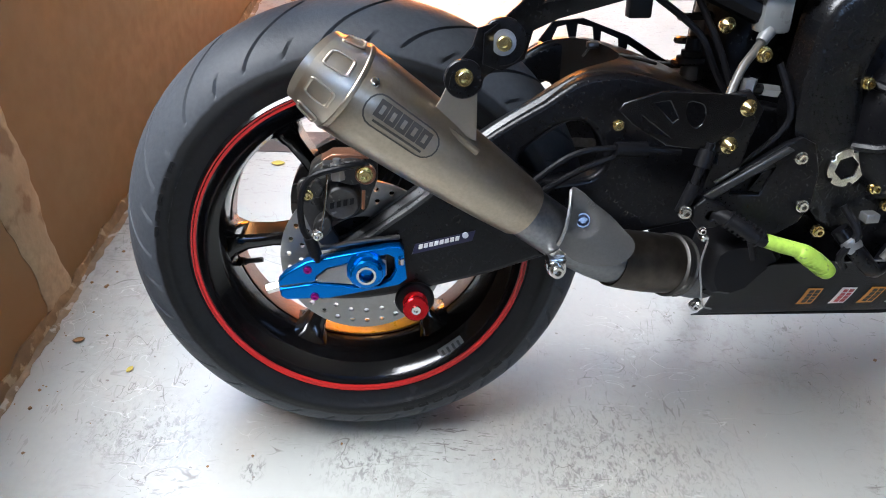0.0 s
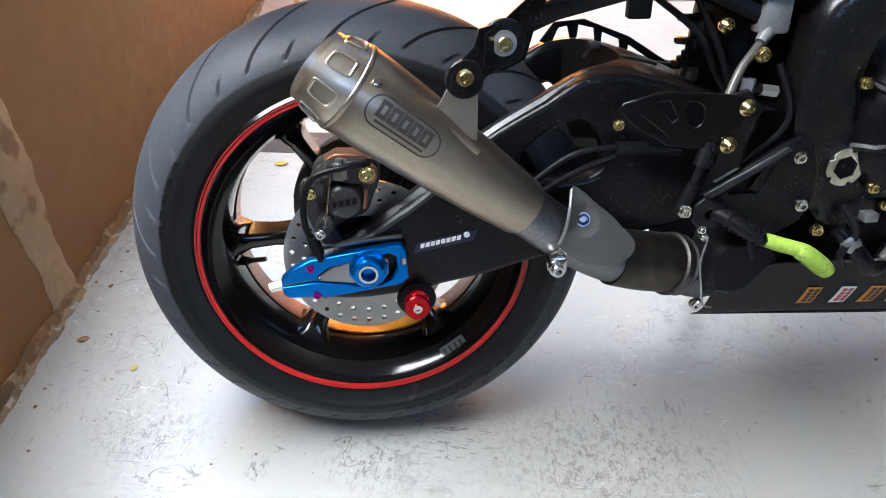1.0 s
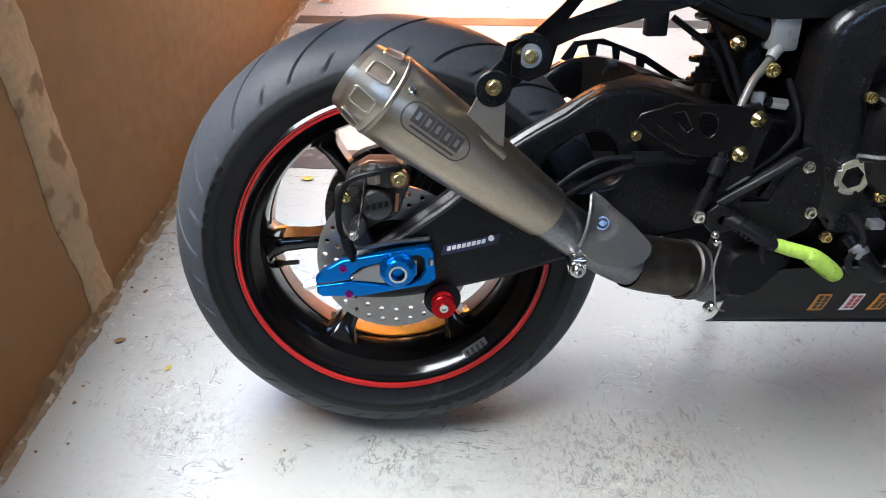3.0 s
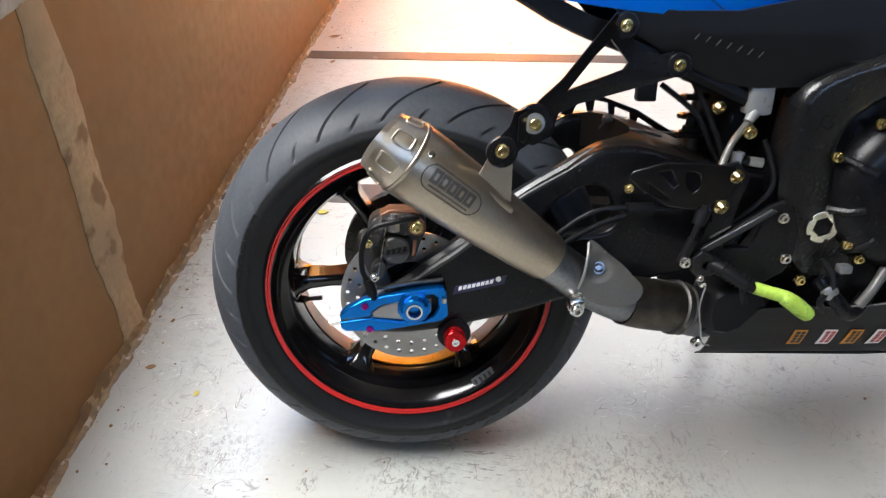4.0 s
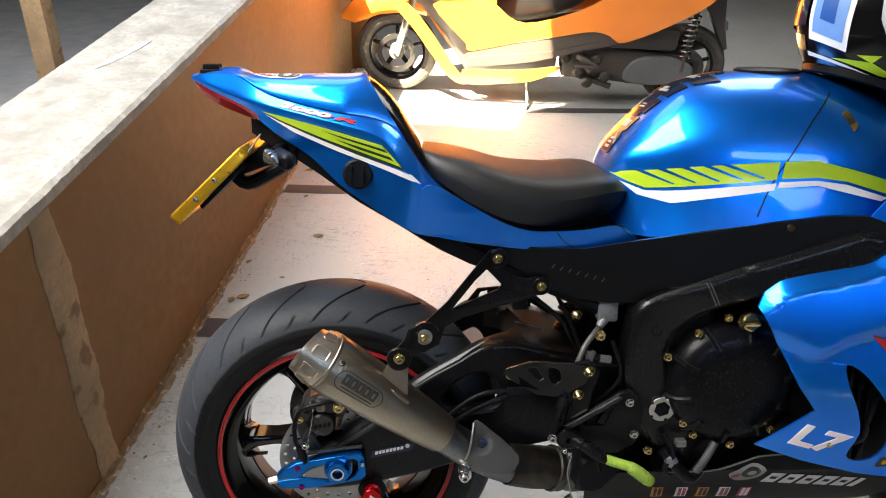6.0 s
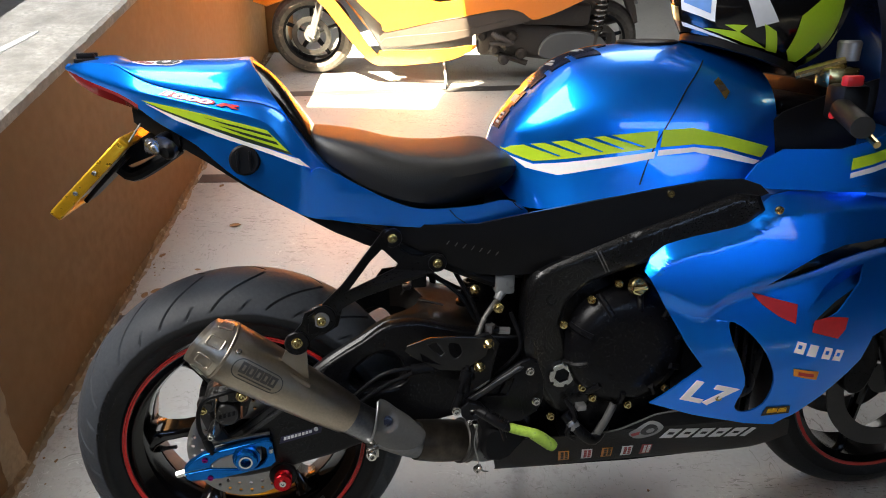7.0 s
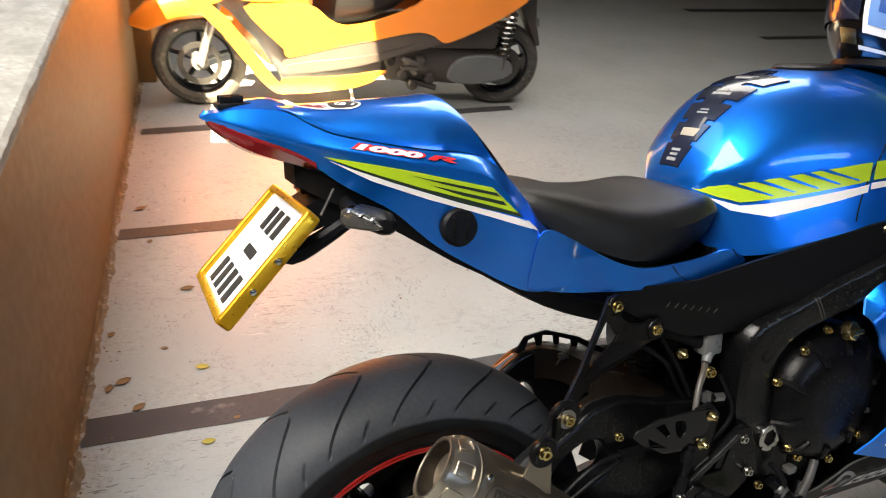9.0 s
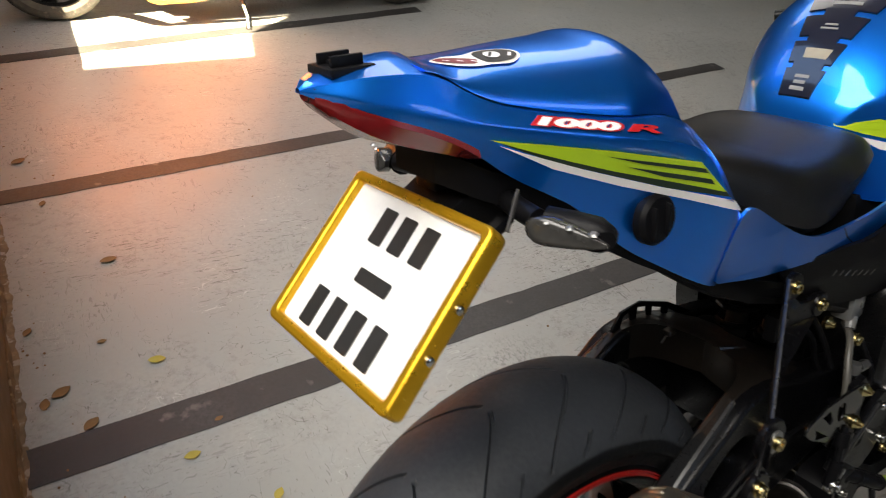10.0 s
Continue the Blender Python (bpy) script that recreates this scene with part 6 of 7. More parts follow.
for outline, mat, lift in (([(-0.104, 0.650), (-0.058, 0.628), (0.008, 0.604), (0.06, 0.585), (0.128, 0.566), (0.122, 0.573), (0.051, 0.597), (-0.002, 0.614), (-0.049, 0.631), (-0.083, 0.643)], SLIT, 0.0016),
                           ([(-0.112, 0.654), (-0.066, 0.645), (-0.007, 0.632), (0.089, 0.607), (0.107, 0.588), (0.122, 0.572), (0.051, 0.595), (-0.002, 0.612), (-0.049, 0.629), (-0.083, 0.642)], LIME, 0.0020),
                           ([(-0.010, 0.627), (0.094, 0.600), (0.099, 0.5945), (0.029, 0.614)], SLIT, 0.0026),
                           ([(0.012, 0.614), (0.103, 0.588), (0.108, 0.582), (0.051, 0.5985)], SLIT, 0.0026),
                           ([(-0.106, 0.649), (-0.058, 0.622), (0.008, 0.596), (0.08, 0.571), (0.155, 0.544), (0.138, 0.560), (0.051, 0.588), (-0.031, 0.618), (-0.083, 0.639)], WHITE, 0.0022)):
    poly_on(outline, tail_r, mat, "tail_stripe", "", lift, tail, 0.02)
m = Matrix.Translation((-0.0165, 0, 0.6543)) @ Matrix.Rotation(radians(11.2), 4, "Y") @ UPRIGHT


def lay(me, yfun, lift):
    for v in me.vertices:
        v.co.y = yfun(v.co.x, v.co.z) - lift + (0.0006 if v.co.y > 0 else -0.0006)
    return me


for text, mat, dx, back in (("1000", REDV, -0.024, 1), ("1000", WHITE, -0.024, 0), ("R", REDV, 0.0430, 2), ("R", REDV, 0.0448, 2)):
    me = letters(text, 0.0058, m @ Matrix.Translation((dx, 0, 0)) @ Matrix.Diagonal((5.1 if text != "R" else 7.4, 1.0, 1, 1)), 0.96, 0.25, bold=(0.0004, 0.0012, 0.0002)[back])
    bp("tail_lettering", lay(me, tail_r, (0.0024, 0.0018, 0.0022)[back]), mat, "red-edged white lettering", tail)
bp("back_pad", rings([[(q[0] + 0.003, q[1] * 0.97, q[2]) for q in loop] for loop in cowl_loops(PAD_TOP, 0.160, 1.2)[25:]]), GLOSS, "black front face of the seat hump")
# printed emblem on the cowl as plain shapes
def cowl_z(x, y):
    base = curve1(TAIL_TOP, x) + 0.0020
    top = max(curve1(COWL_TOP, x), base + 0.004)
    w = tail_y(x, base) * 0.955
    c = min(abs(y) / w, 1.0) ** 1.15
    return base + (top - base) * math.sqrt(max(1 - c * c, 0))


def on_cowl(outline, lift, mat, name="emblem"):
    me = flat(outline)
    bm = bmesh.new()
    bm.from_mesh(me)
    bpy.data.meshes.remove(me)
    bmesh.ops.triangulate(bm, faces=bm.faces)
    for _ in range(3):
        bmesh.ops.subdivide_edges(bm, edges=[e for e in bm.edges if e.calc_length() > 0.01], cuts=1)
        bmesh.ops.triangulate(bm, faces=bm.faces)
    for v in bm.verts:
        v.co.z = cowl_z(v.co.x, v.co.y) + lift
    return bp(name, bm, mat, "", cowl)


on_cowl(round_poly([(-0.1309, -0.0175), (-0.1180, -0.0330), (-0.1000, -0.0400), (-0.0840, -0.0420), (-0.0646, -0.0460), (-0.0500, -0.0385), (-0.0470, -0.0270), (-0.0568, -0.0150), (-0.0760, -0.0090), (-0.0950, -0.0130), (-0.1120, -0.0080)], 3), 0.0012, WHITE)
on_cowl(round_poly([(-0.0864, -0.0380), (-0.0646, -0.0430), (-0.0525, -0.0370), (-0.0510, -0.0280), (-0.0599, -0.0175), (-0.0770, -0.0125), (-0.0880, -0.0200)], 4), 0.0018, INK)
on_cowl(round_poly([(-0.1270, -0.0180), (-0.1150, -0.0300), (-0.0980, -0.0365), (-0.0920, -0.0300), (-0.1040, -0.0210), (-0.1170, -0.0135)], 4), 0.0018, material("dull_red_print", (0.20, 0.02, 0.03), 0.35))
for u in (0.0, 0.011, 0.022):
    on_cowl([(-0.1210 + u, -0.0225 - 0.45 * u), (-0.1170 + u, -0.0265 - 0.45 * u), (-0.1155 + u, -0.0250 - 0.45 * u), (-0.1195 + u, -0.0210 - 0.45 * u)], 0.0024, WHITE)
on_cowl(circle(-0.073, -0.0280, 0.0075, 20), 0.0024, WHITE)
on_cowl([(-0.078, -0.033), (-0.070, -0.025), (-0.072, -0.0235), (-0.080, -0.0315)], 0.0030, INK)
on_cowl([(-0.060, -0.038), (-0.0545, -0.032), (-0.0565, -0.0305), (-0.0625, -0.0365)], 0.0024, WHITE)

bp("side_cap", join(lathe([(0, 0.0255), (0.008, 0.0255), (0.012, 0.022), (0.012, 0.0)], (0.049, -0.114, 0.556), (0, -1, 0.1), 28), box(0.036, 0.040, -0.130, -0.122, 0.540, 0.572, 0.001), box(0.056, 0.060, -0.130, -0.122, 0.540, 0.572, 0.001)), PLASTIC, "round black cap")

lamp_rows = []
for i in range(15):
    x = -0.234 + 0.115 * i / 14
    z, w = curve1(TAIL_LOW, x), curve1(TAIL_W, x)
    d = 0.004 + 0.012 * math.sin(math.pi * min(i / 14, 1)) ** 0.7
    lamp_rows.append([(x, -w * 0.90, z + 0.008), (x, -w * 0.94, z - 0.001), (x, -w * 0.80, z - d), (x, 0, z - d * 1.35), (x, w * 0.80, z - d), (x, w * 0.94, z - 0.001), (x, w * 0.90, z + 0.008), (x, 0, z + 0.008)])
bp("tail_light", rings(lamp_rows), REDLENS, "red tail light under the tail tip")
block = bp("tail_block", box(-0.222, -0.182, -0.020, 0.020, 0.7110, 0.7180, 0.0015), PLASTIC, "black rubber block on the tail tip")
for y in (-0.012, 0.009):
    bp("block_fin", box(-0.218, -0.190, y - 0.002, y + 0.002, 0.7176, 0.7265, 0.0008), PLASTIC, "", block)
bp("block_step", box(-0.212, -0.192, -0.010, 0.007, 0.7176, 0.7215, 0.001), PLASTIC, "", block)

# number plate in its gold frame
pt, pb = Vector((-0.136, -0.011, 0.590)), Vector((-0.255, -0.024, 0.475))
py = Vector((-0.003, -0.214, 0.006)).normalized()
pz = (pt - pb).normalized()
pn = py.cross(pz).normalized()
if pn.x > 0:
    pn = -pn
PM = Matrix((-py if pn.dot((-py).cross(pz)) > 0 else py, pz, pn)).transposed().to_4x4()
PM.translation = (pt + pb) / 2
if PM.to_3x3().determinant() < 0:
    PM = PM @ Matrix.Diagonal((-1, 1, 1, 1))


def on_plate(me):
    me.transform(PM)
    return me


frame_ob = bp("plate_frame", on_plate(flat(rounded(0, 0, 0.214, 0.168, 0.008), [rounded(0, 0, 0.192, 0.148, 0.004)], 0.020, 0.003)), AMBER, "gold number plate frame")
me = flat(rounded(0, 0, 0.206, 0.160, 0.006), (), 0.003, 0.0)
bp("number_plate", on_plate(me), PLATEW, "white number plate with plain black bars", frame_ob)
bars = [(x, 0.044, 0.020, 0.036) for x in (-0.030, 0.002, 0.036)] + [(0.0, -0.004, 0.052, 0.014)] + [(x, -0.050, 0.020, 0.038) for x in (-0.058, -0.024, 0.010, 0.044)]
for x, y, w, h in bars:
    me = flat(rounded(x, y, w, h, 0.002), (), 0.0012)
    me.transform(Matrix.Translation((0, 0, 0.0022)))
    bp("plate_bar", on_plate(me), INK, "", frame_ob)
for sx in (-0.1065, 0.1065):
    for sy in (-0.03, 0.015):
        q = PM @ Vector((sx, sy, 0))
        bp("frame_screw", lathe([(0, 0.0045), (0.003, 0.004), (0.004, 0.002)], q, (PM.to_3x3() @ Vector((math.copysign(1, sx), 0, 0))), 12), CHROME, "", frame_ob)
me = flat([(-0.055, 0.05), (0.055, 0.05), (0.050, -0.02), (0.03, -0.06), (-0.03, -0.06), (-0.050, -0.02)], (), 0.008, 0.002)
me.transform(Matrix.Translation((0, 0, -0.013)))
bracket = bp("plate_bracket", on_plate(me), PLASTIC, "black number plate bracket")
bp("bracket_arm", rings([[(x, -w, z), (x, w, z), (x, w, z + h), (x, -w, z + h)] for x, w, z, h in ((-0.165, 0.03, 0.535, 0.02), (-0.140, 0.035, 0.545, 0.035), (-0.10, 0.04, 0.560, 0.04), (-0.06, 0.045, 0.560, 0.03))]), PLASTIC, "", bracket)
bp("bracket_strut", tube([(-0.172, -0.03, 0.536), (-0.150, -0.03, 0.522), (-0.110, -0.035, 0.540), (-0.065, -0.04, 0.567)], [0.011, 0.013, 0.012, 0.010], 10, n=3), PLASTIC, "", bracket)
bp("plate_light", box(-0.128, -0.104, -0.015, 0.015, 0.596, 0.610, 0.003), PLASTIC, "", bracket)
for sgn in (1, -1):
    a, b = Vector((-0.099, -0.112 * sgn, 0.587)), Vector((-0.079, -0.161 * sgn, 0.583))
    d = (b - a).normalized()
    sig = bp("turn_signal", rings([[a + d * (b - a).length * t + r * (Vector((0.72, 0, -0.15)) * math.copysign(abs(math.cos(q)) ** 0.45, math.cos(q)) + Vector((0.15, 0, 0.72)) * 1.2 * math.copysign(abs(math.sin(q)) ** 0.45, math.sin(q))) for q in [2 * math.pi * k / 16 for k in range(16)]] for t, r in ((-0.10, 0.004), (0.0, 0.0095), (0.16, 0.0135), (0.32, 0.0138), (0.75, 0.0098), (1.0, 0.0060), (1.20, 0.0022))]), CLEAR, "clear turn signal")
    bp("signal_back", tube([a + Vector((0.018, 0.004 * sgn, -0.002)), a + d * 0.04 + Vector((0.021, 0, -0.002)), b + Vector((0.012, 0, -0.002))], [0.014, 0.015, 0.009], 12, n=2), PLASTIC, "", sig)
    bp("signal_stalk", tube([(-0.075, -0.040 * sgn, 0.590), (-0.085, -0.075 * sgn, 0.590), (-0.088, -0.105 * sgn, 0.588)], 0.010, 12), PLASTIC, "", sig)
    for k in range(3):
        q = a + d * (0.015 + 0.02 * k) + Vector((-0.005, 0, 0.0098))
        bp("reflector", lathe([(0, 0.004), (0.0015, 0.0025)], q, (-0.3, 0, 1), 10), ALU, "", sig)
bp("signal_wire", tube([(-0.130, -0.115, 0.592), (-0.120, -0.110, 0.606), (-0.110, -0.105, 0.620)], 0.0018, 6), MATT)

# fairing graphics
def fair_r(x, z):
    return fair_y(x, z)


for o in ([(0.898, 0.318), (0.940, 0.305), (0.984, 0.293), (0.983, 0.257), (0.953, 0.271), (0.922, 0.293)], [(1.018, 0.262), (1.05, 0.266), (1.088, 0.260), (1.084, 0.238), (1.070, 0.222), (1.015, 0.240)]):
    poly_on(o, fair_r, REDV, "red_flash", "", 0.0018)
me = letters("L7", 0.043, Matrix.Translation((0.839, 0, 0.116)) @ Matrix.Rotation(radians(13), 4, "Y") @ UPRIGHT @ Matrix.Diagonal((1.3, 1, 1, 1)), 1.0, 0.25, bold=0.0022)
bp("fairing_lettering", lay(me, fair_r, 0.0028), WHITE, "white lettering")
for k in range(4):
    x = 0.986 + 0.025 * k + (0.006 if k > 1 else 0)
    z = 0.213 - 0.285 * (x - 0.986)
    poly_on([(x, z - 0.011), (x + 0.018, z - 0.016), (x + 0.022, z + 0.006), (x + 0.005, z + 0.011)], fair_r, WHITE, "decal_bar", "", 0.0018)
    if k != 1:
        poly_on([(x + 0.006, z - 0.003), (x + 0.013, z - 0.005), (x + 0.0145, z + 0.002), (x + 0.008, z + 0.004)], fair_r, BLUE, "decal_bar", "", 0.0024)
poly_on([(0.992, 0.169), (1.045, 0.157), (1.045, 0.139), (0.995, 0.153)], fair_r, ORANGEV, "decal", "", 0.0018)
poly_on([(1.003, 0.161), (1.036, 0.153), (1.036, 0.146), (1.004, 0.154)], fair_r, REDV, "decal_bar", "", 0.0024)
poly_on([(0.962, 0.083), (1.008, 0.083), (1.010, 0.066), (0.957, 0.062)], fair_r, INK, "decal", "", 0.0018)
for a, b in ((0.966, 0.984), (0.987, 1.002)):
    poly_on([(a, 0.079), (b, 0.080), (b + 0.001, 0.070), (a - 0.001, 0.068)], fair_r, AMBER, "decal_bar", "", 0.0024)
bolt(0.868, -0.262, 0.108, 0.006, GOLD, h=0.003)
bolt(0.935, -0.268, 0.462, 0.006, GOLD, h=0.003)
bp("duct_wall", skin([(0.90, 0.30), (1.20, 0.37), (1.20, 0.42), (1.0, 0.40)], lambda x, z: fair_y(x, z) + 0.045, 0.004), GLOSS)
bp("vent_wall", skin([(0.85, 0.28), (0.99, 0.26), (0.99, 0.05), (0.87, 0.05)], lambda x, z: fair_y(x, z) + 0.085, 0.004), CAST)
# slits of the frame cover, seams of the side cover
for k in range(7):
    x = 0.385 + 0.0145 * k
    z = 0.4005 - 0.0038 * k
    poly_on([(x - 0.003, z - 0.0035), (x - 0.0016, z - 0.0040), (x + 0.0030, z + 0.0035), (x + 0.0016, z + 0.0040)], cover_y, SHIELD, "cover_slit", "", 0.0006)
for pts in (((0.497, 0.474), (0.506, 0.463), (0.517, 0.455)), ((0.388, 0.460), (0.400, 0.446), (0.428, 0.426))):
    poly_on([(x + 0.0010, z) for x, z in pts] + [(x - 0.0010, z) for x, z in pts[::-1]], under_y, PLASTIC, "cover_seam", "", 0.0004)
# belly pan stickers
k = 0
for x, top, bot in ((0.598, ORANGEV, INK), (0.646, WHITE, REDV), (0.688, ORANGEV, INK), (0.730, WHITE, REDV), (0.771, REDV, WHITE)):
    s = (0.024, -0.070)
    o = [(x + 0.004, -0.044), (x + 0.026, -0.045), (x + 0.040, -0.092), (x + 0.018, -0.093)]
    poly_on(o, belly_y, top, "sticker", "", 0.0015)
    for u in (0.06, 0.27, 0.48, 0.69):
        for v in (0.004, 0.0125):
            a, b = x + v + 0.005 + 0.014 * u, -0.046 - 0.047 * u
            poly_on([(a, b), (a + 0.0062, b - 0.0003), (a + 0.0086, b - 0.0083), (a + 0.0024, b - 0.008)], belly_y, bot, "sticker_bar", "", 0.0022)
x = 0.800
for k in range(6):
    w = 0.030 if k != 5 else 0.014
    z = 0.014 - 0.115 * (x - 0.80)
    poly_on([(x, z - 0.034), (x + w * 0.9, z - 0.037), (x + w + 0.006, z - 0.003), (x + 0.008, z)], belly_y, WHITE, "belly_bar", "", 0.0015)
    if k != 5:
        poly_on([(x + 0.010, z - 0.020), (x + w * 0.75, z - 0.0225), (x + w * 0.8, z - 0.014), (x + 0.012, z - 0.012)], belly_y, PLASTIC, "belly_bar", "", 0.0025)
    x += w + 0.006
poly_on(round_poly([(0.728, 0.008), (0.742, 0.028), (0.768, 0.040), (0.792, 0.024), (0.784, -0.004), (0.752, -0.014)], 4), belly_y, GREYP, "belly_mark", "", 0.0015)
poly_on(circle(0.766, 0.016, 0.017, 18), belly_y, INK, "belly_mark", "", 0.0021)
poly_on(circle(0.768, 0.015, 0.008, 14), belly_y, GREYP, "belly_mark", "", 0.0027)
poly_on([(0.732, 0.006), (0.748, 0.014), (0.750, 0.002), (0.738, -0.004)], belly_y, REDV, "belly_mark", "", 0.0021)

# front end: fork, disc, caliper, bars, screen
FW = Vector((1.41, 0, -0.015))
for k in range(6):
    a = radians(60 * k + 20)
    bp("spoke", tube([FW + Vector((0.035 * math.cos(a), 0, 0.035 * math.sin(a))), FW + Vector((0.21 * math.cos(a), 0, 0.21 * math.sin(a)))], [0.014, 0.010], 10), GLOSS, "", front_wheel)
for sgn in (1, -1):
    bp("brake_disc", plate([(FW.x + q[0], FW.z + q[1]) for q in circle(0, 0, 0.160, 64)], -0.074 * sgn, -0.069 * sgn, [[(FW.x + q[0], FW.z + q[1]) for q in circle(0, 0, 0.118, 48)]], 0.0005), MATT, "", front_wheel)
    bp("fork_leg", tube([(1.19, -0.105 * sgn, 0.56), (1.33, -0.105 * sgn, 0.17), (1.40, -0.105 * sgn, -0.02)], [0.026, 0.027, 0.022], 20), CAST, "black fork leg")
    bp("front_caliper", plate(round_poly([(1.255, 0.03), (1.275, 0.11), (1.31, 0.13), (1.33, 0.07), (1.31, 0.0), (1.275, -0.01)], 3), -0.112 * sgn, -0.055 * sgn, bevel=0.006), CAST, "black front caliper")
loops = []
for k in range(13):
    a = radians(30 + 120 * k / 12)
    r = 0.312
    loops.append([FW + Vector(((r + d) * math.cos(a), y, (r + d) * math.sin(a))) for y, d in ((-0.07, -0.04), (-0.068, -0.01), (-0.04, 0.008), (0, 0.013), (0.04, 0.008), (0.068, -0.01), (0.07, -0.04), (0.066, -0.04), (0, 0.009), (-0.066, -0.04))])
bp("front_fender", rings(loops), BLUE, "blue front mudguard")
bp("handlebar", tube([(1.10, -0.12, 0.615), (1.05, -0.22, 0.628), (1.00, -0.34, 0.610)], 0.011, 14), BLACK, "black clip-on handlebar")
bp("handlebar", tube([(1.10, 0.12, 0.615), (1.05, 0.22, 0.628), (1.00, 0.34, 0.610)], 0.011, 14), BLACK, "black clip-on handlebar")
bp("grip", tube([(1.042, -0.240, 0.626), (1.002, -0.345, 0.611)], 0.018, 16), SEAT, "ribbed rubber grip")
switch = bp("switch_box", box(1.035, 1.085, -0.25, -0.20, 0.605, 0.665, 0.008), PLASTIC, "black switch box with red switch")
bp("kill_switch", box(1.028, 1.060, -0.262, -0.245, 0.664, 0.682, 0.004), REDV, "", switch)
bp("starter_button", lathe([(0, 0.007), (0.006, 0.006)], (1.033, -0.235, 0.615), (-1, -0.3, 0), 14), REDV, "", switch)
bp("brake_lever", tube([(1.085, -0.17, 0.665), (1.075, -0.22, 0.640), (1.060, -0.27, 0.600), (1.045, -0.33, 0.580)], [0.008, 0.008, 0.007, 0.006], 10, n=4), GOLD, "gold brake lever")
bp("lever_perch", join(box(1.04, 1.10, -0.20, -0.16, 0.655, 0.690, 0.006), tube([(1.01, -0.15, 0.675), (1.075, -0.19, 0.70)], 0.009, 10)), GOLD)
bp("fluid_pot", lathe([(0, 0.018), (0.03, 0.020), (0.034, 0.017)], (1.085, -0.18, 0.70), (0, 0, 1), 20), ALU)
bp("top_yoke", box(1.00, 1.13, -0.13, 0.13, 0.60, 0.63, 0.01), CAST)
bp("dash", box(1.10, 1.20, -0.10, 0.10, 0.60, 0.66, 0.01), PLASTIC)
loops = []
for i in range(11):
    t = i / 10
    loops.append([(1.14 + 0.34 * t, 0.20 * (1 - 0.45 * t * t) * math.sin(a), 0.64 - 0.10 * t + (0.27 - 0.22 * t) * math.cos(a)) for a in [radians(-100 + 200 * k / 16) for k in range(17)]])
bm = rings(loops, closed=False)
geo = bmesh.ops.extrude_face_region(bm, geom=bm.faces[:])
for v in geo["geom"]:
    if isinstance(v, bmesh.types.BMVert):
        v.co.z -= 0.003
bp("windscreen", bm, NAVY, "dark tinted windscreen")
for sgn in (1, -1):
    bm = skin([(0.935, 0.500), (0.935, 0.575), (0.98, 0.615), (1.06, 0.645), (1.18, 0.68), (1.24, 0.58), (1.20, 0.50)], lambda x, z: -0.172 - 0.10 * (x - 0.93), 0.004)
    bp("inner_fairing", bm if sgn > 0 else mirrored(bm), PLASTIC, "black inner fairing panel")
nose = []
for i in range(13):
    t = i / 12
    x = 1.12 + 0.42 * t
    w, top, low = 0.225 * (1 - t ** 2.2) + 0.02, 0.66 - 0.30 * t ** 1.6, 0.36 - 0.10 * t
    nose.append([(x, w * math.cos(a), (top + low) / 2 + (top - low) / 2 * math.sin(a)) for a in [2 * math.pi * k / 24 for k in range(24)]])
bp("nose_fairing", rings(nose), BLUE, "blue nose fairing")
poly_on([(1.06, 0.545), (1.20, 0.575), (1.20, 0.555), (1.06, 0.525)], lambda x, z: -0.262 + 0.2 * max(x - 1.1, 0), LIME, "nose_stripe", "", 0.003)
poly_on([(1.06, 0.520), (1.20, 0.550), (1.20, 0.540), (1.06, 0.511)], lambda x, z: -0.262 + 0.2 * max(x - 1.1, 0), WHITE, "nose_stripe", "", 0.003)

# ---- the helmet lying on the tank ----
helmet = tagged(new("helmet"), "black helmet with lime and white graphics resting on the tank", "helmet")
HC = Vector((0.978, -0.062, 0.815))
helmet.matrix_world = BIKE @ Matrix.Translation(HC) @ pose(0, 0, 0, 0, 18, 0)


def hel(theta, phi, lift=0.0):
    """A point of the shell: theta round from the front (-x), phi up from the rim."""
    rx, ry, rz = 0.163 + lift, 0.128 + lift, 0.150 + lift
    c = math.cos(phi)
    return Vector((-rx * c * math.cos(theta), -ry * c * math.sin(theta), rz * math.sin(phi)))


PHI0 = -0.80
def shell_patch(name, outline, mat, lift, label="", n=4):
    """A patch of the shell from an outline in degrees (round, up)."""
    me = flat([(radians(a), radians(b)) for a, b in outline])
    bm = bmesh.new()
    bm.from_mesh(me)
    bpy.data.meshes.remove(me)
    bmesh.ops.triangulate(bm, faces=bm.faces)
    for _ in range(n):
        bmesh.ops.subdivide_edges(bm, edges=[e for e in bm.edges if e.calc_length() > 0.10], cuts=1)
        bmesh.ops.triangulate(bm, faces=bm.faces)
    for v in bm.verts:
        v.co = hel(v.co.x, v.co.y, lift)
    return part(name, bm, mat, helmet, label)


loops = []
for i in range(19):
    phi = PHI0 + (math.pi / 2 - 0.02 - PHI0) * i / 18
    loops.append([hel(2 * math.pi * k / 48, phi) for k in range(48)])
part("shell", rings(loops, caps=False), GLOSS, helmet, "gloss black shell")
part("rim", lathe([(0.0, 0.098), (0.0, 0.107), (-0.012, 0.105), (-0.014, 0.096), (-0.004, 0.090)], (0, 0, -0.150 * math.sin(0.80)), (0, 0, 1), 48, caps=False), PLASTIC, helmet)
part("lining", lathe([(-0.10, 0.088), (0.05, 0.06), (0.06, 0.0)], (0, 0, 0), (0, 0, 1), 32, caps=False), SEAT, helmet)
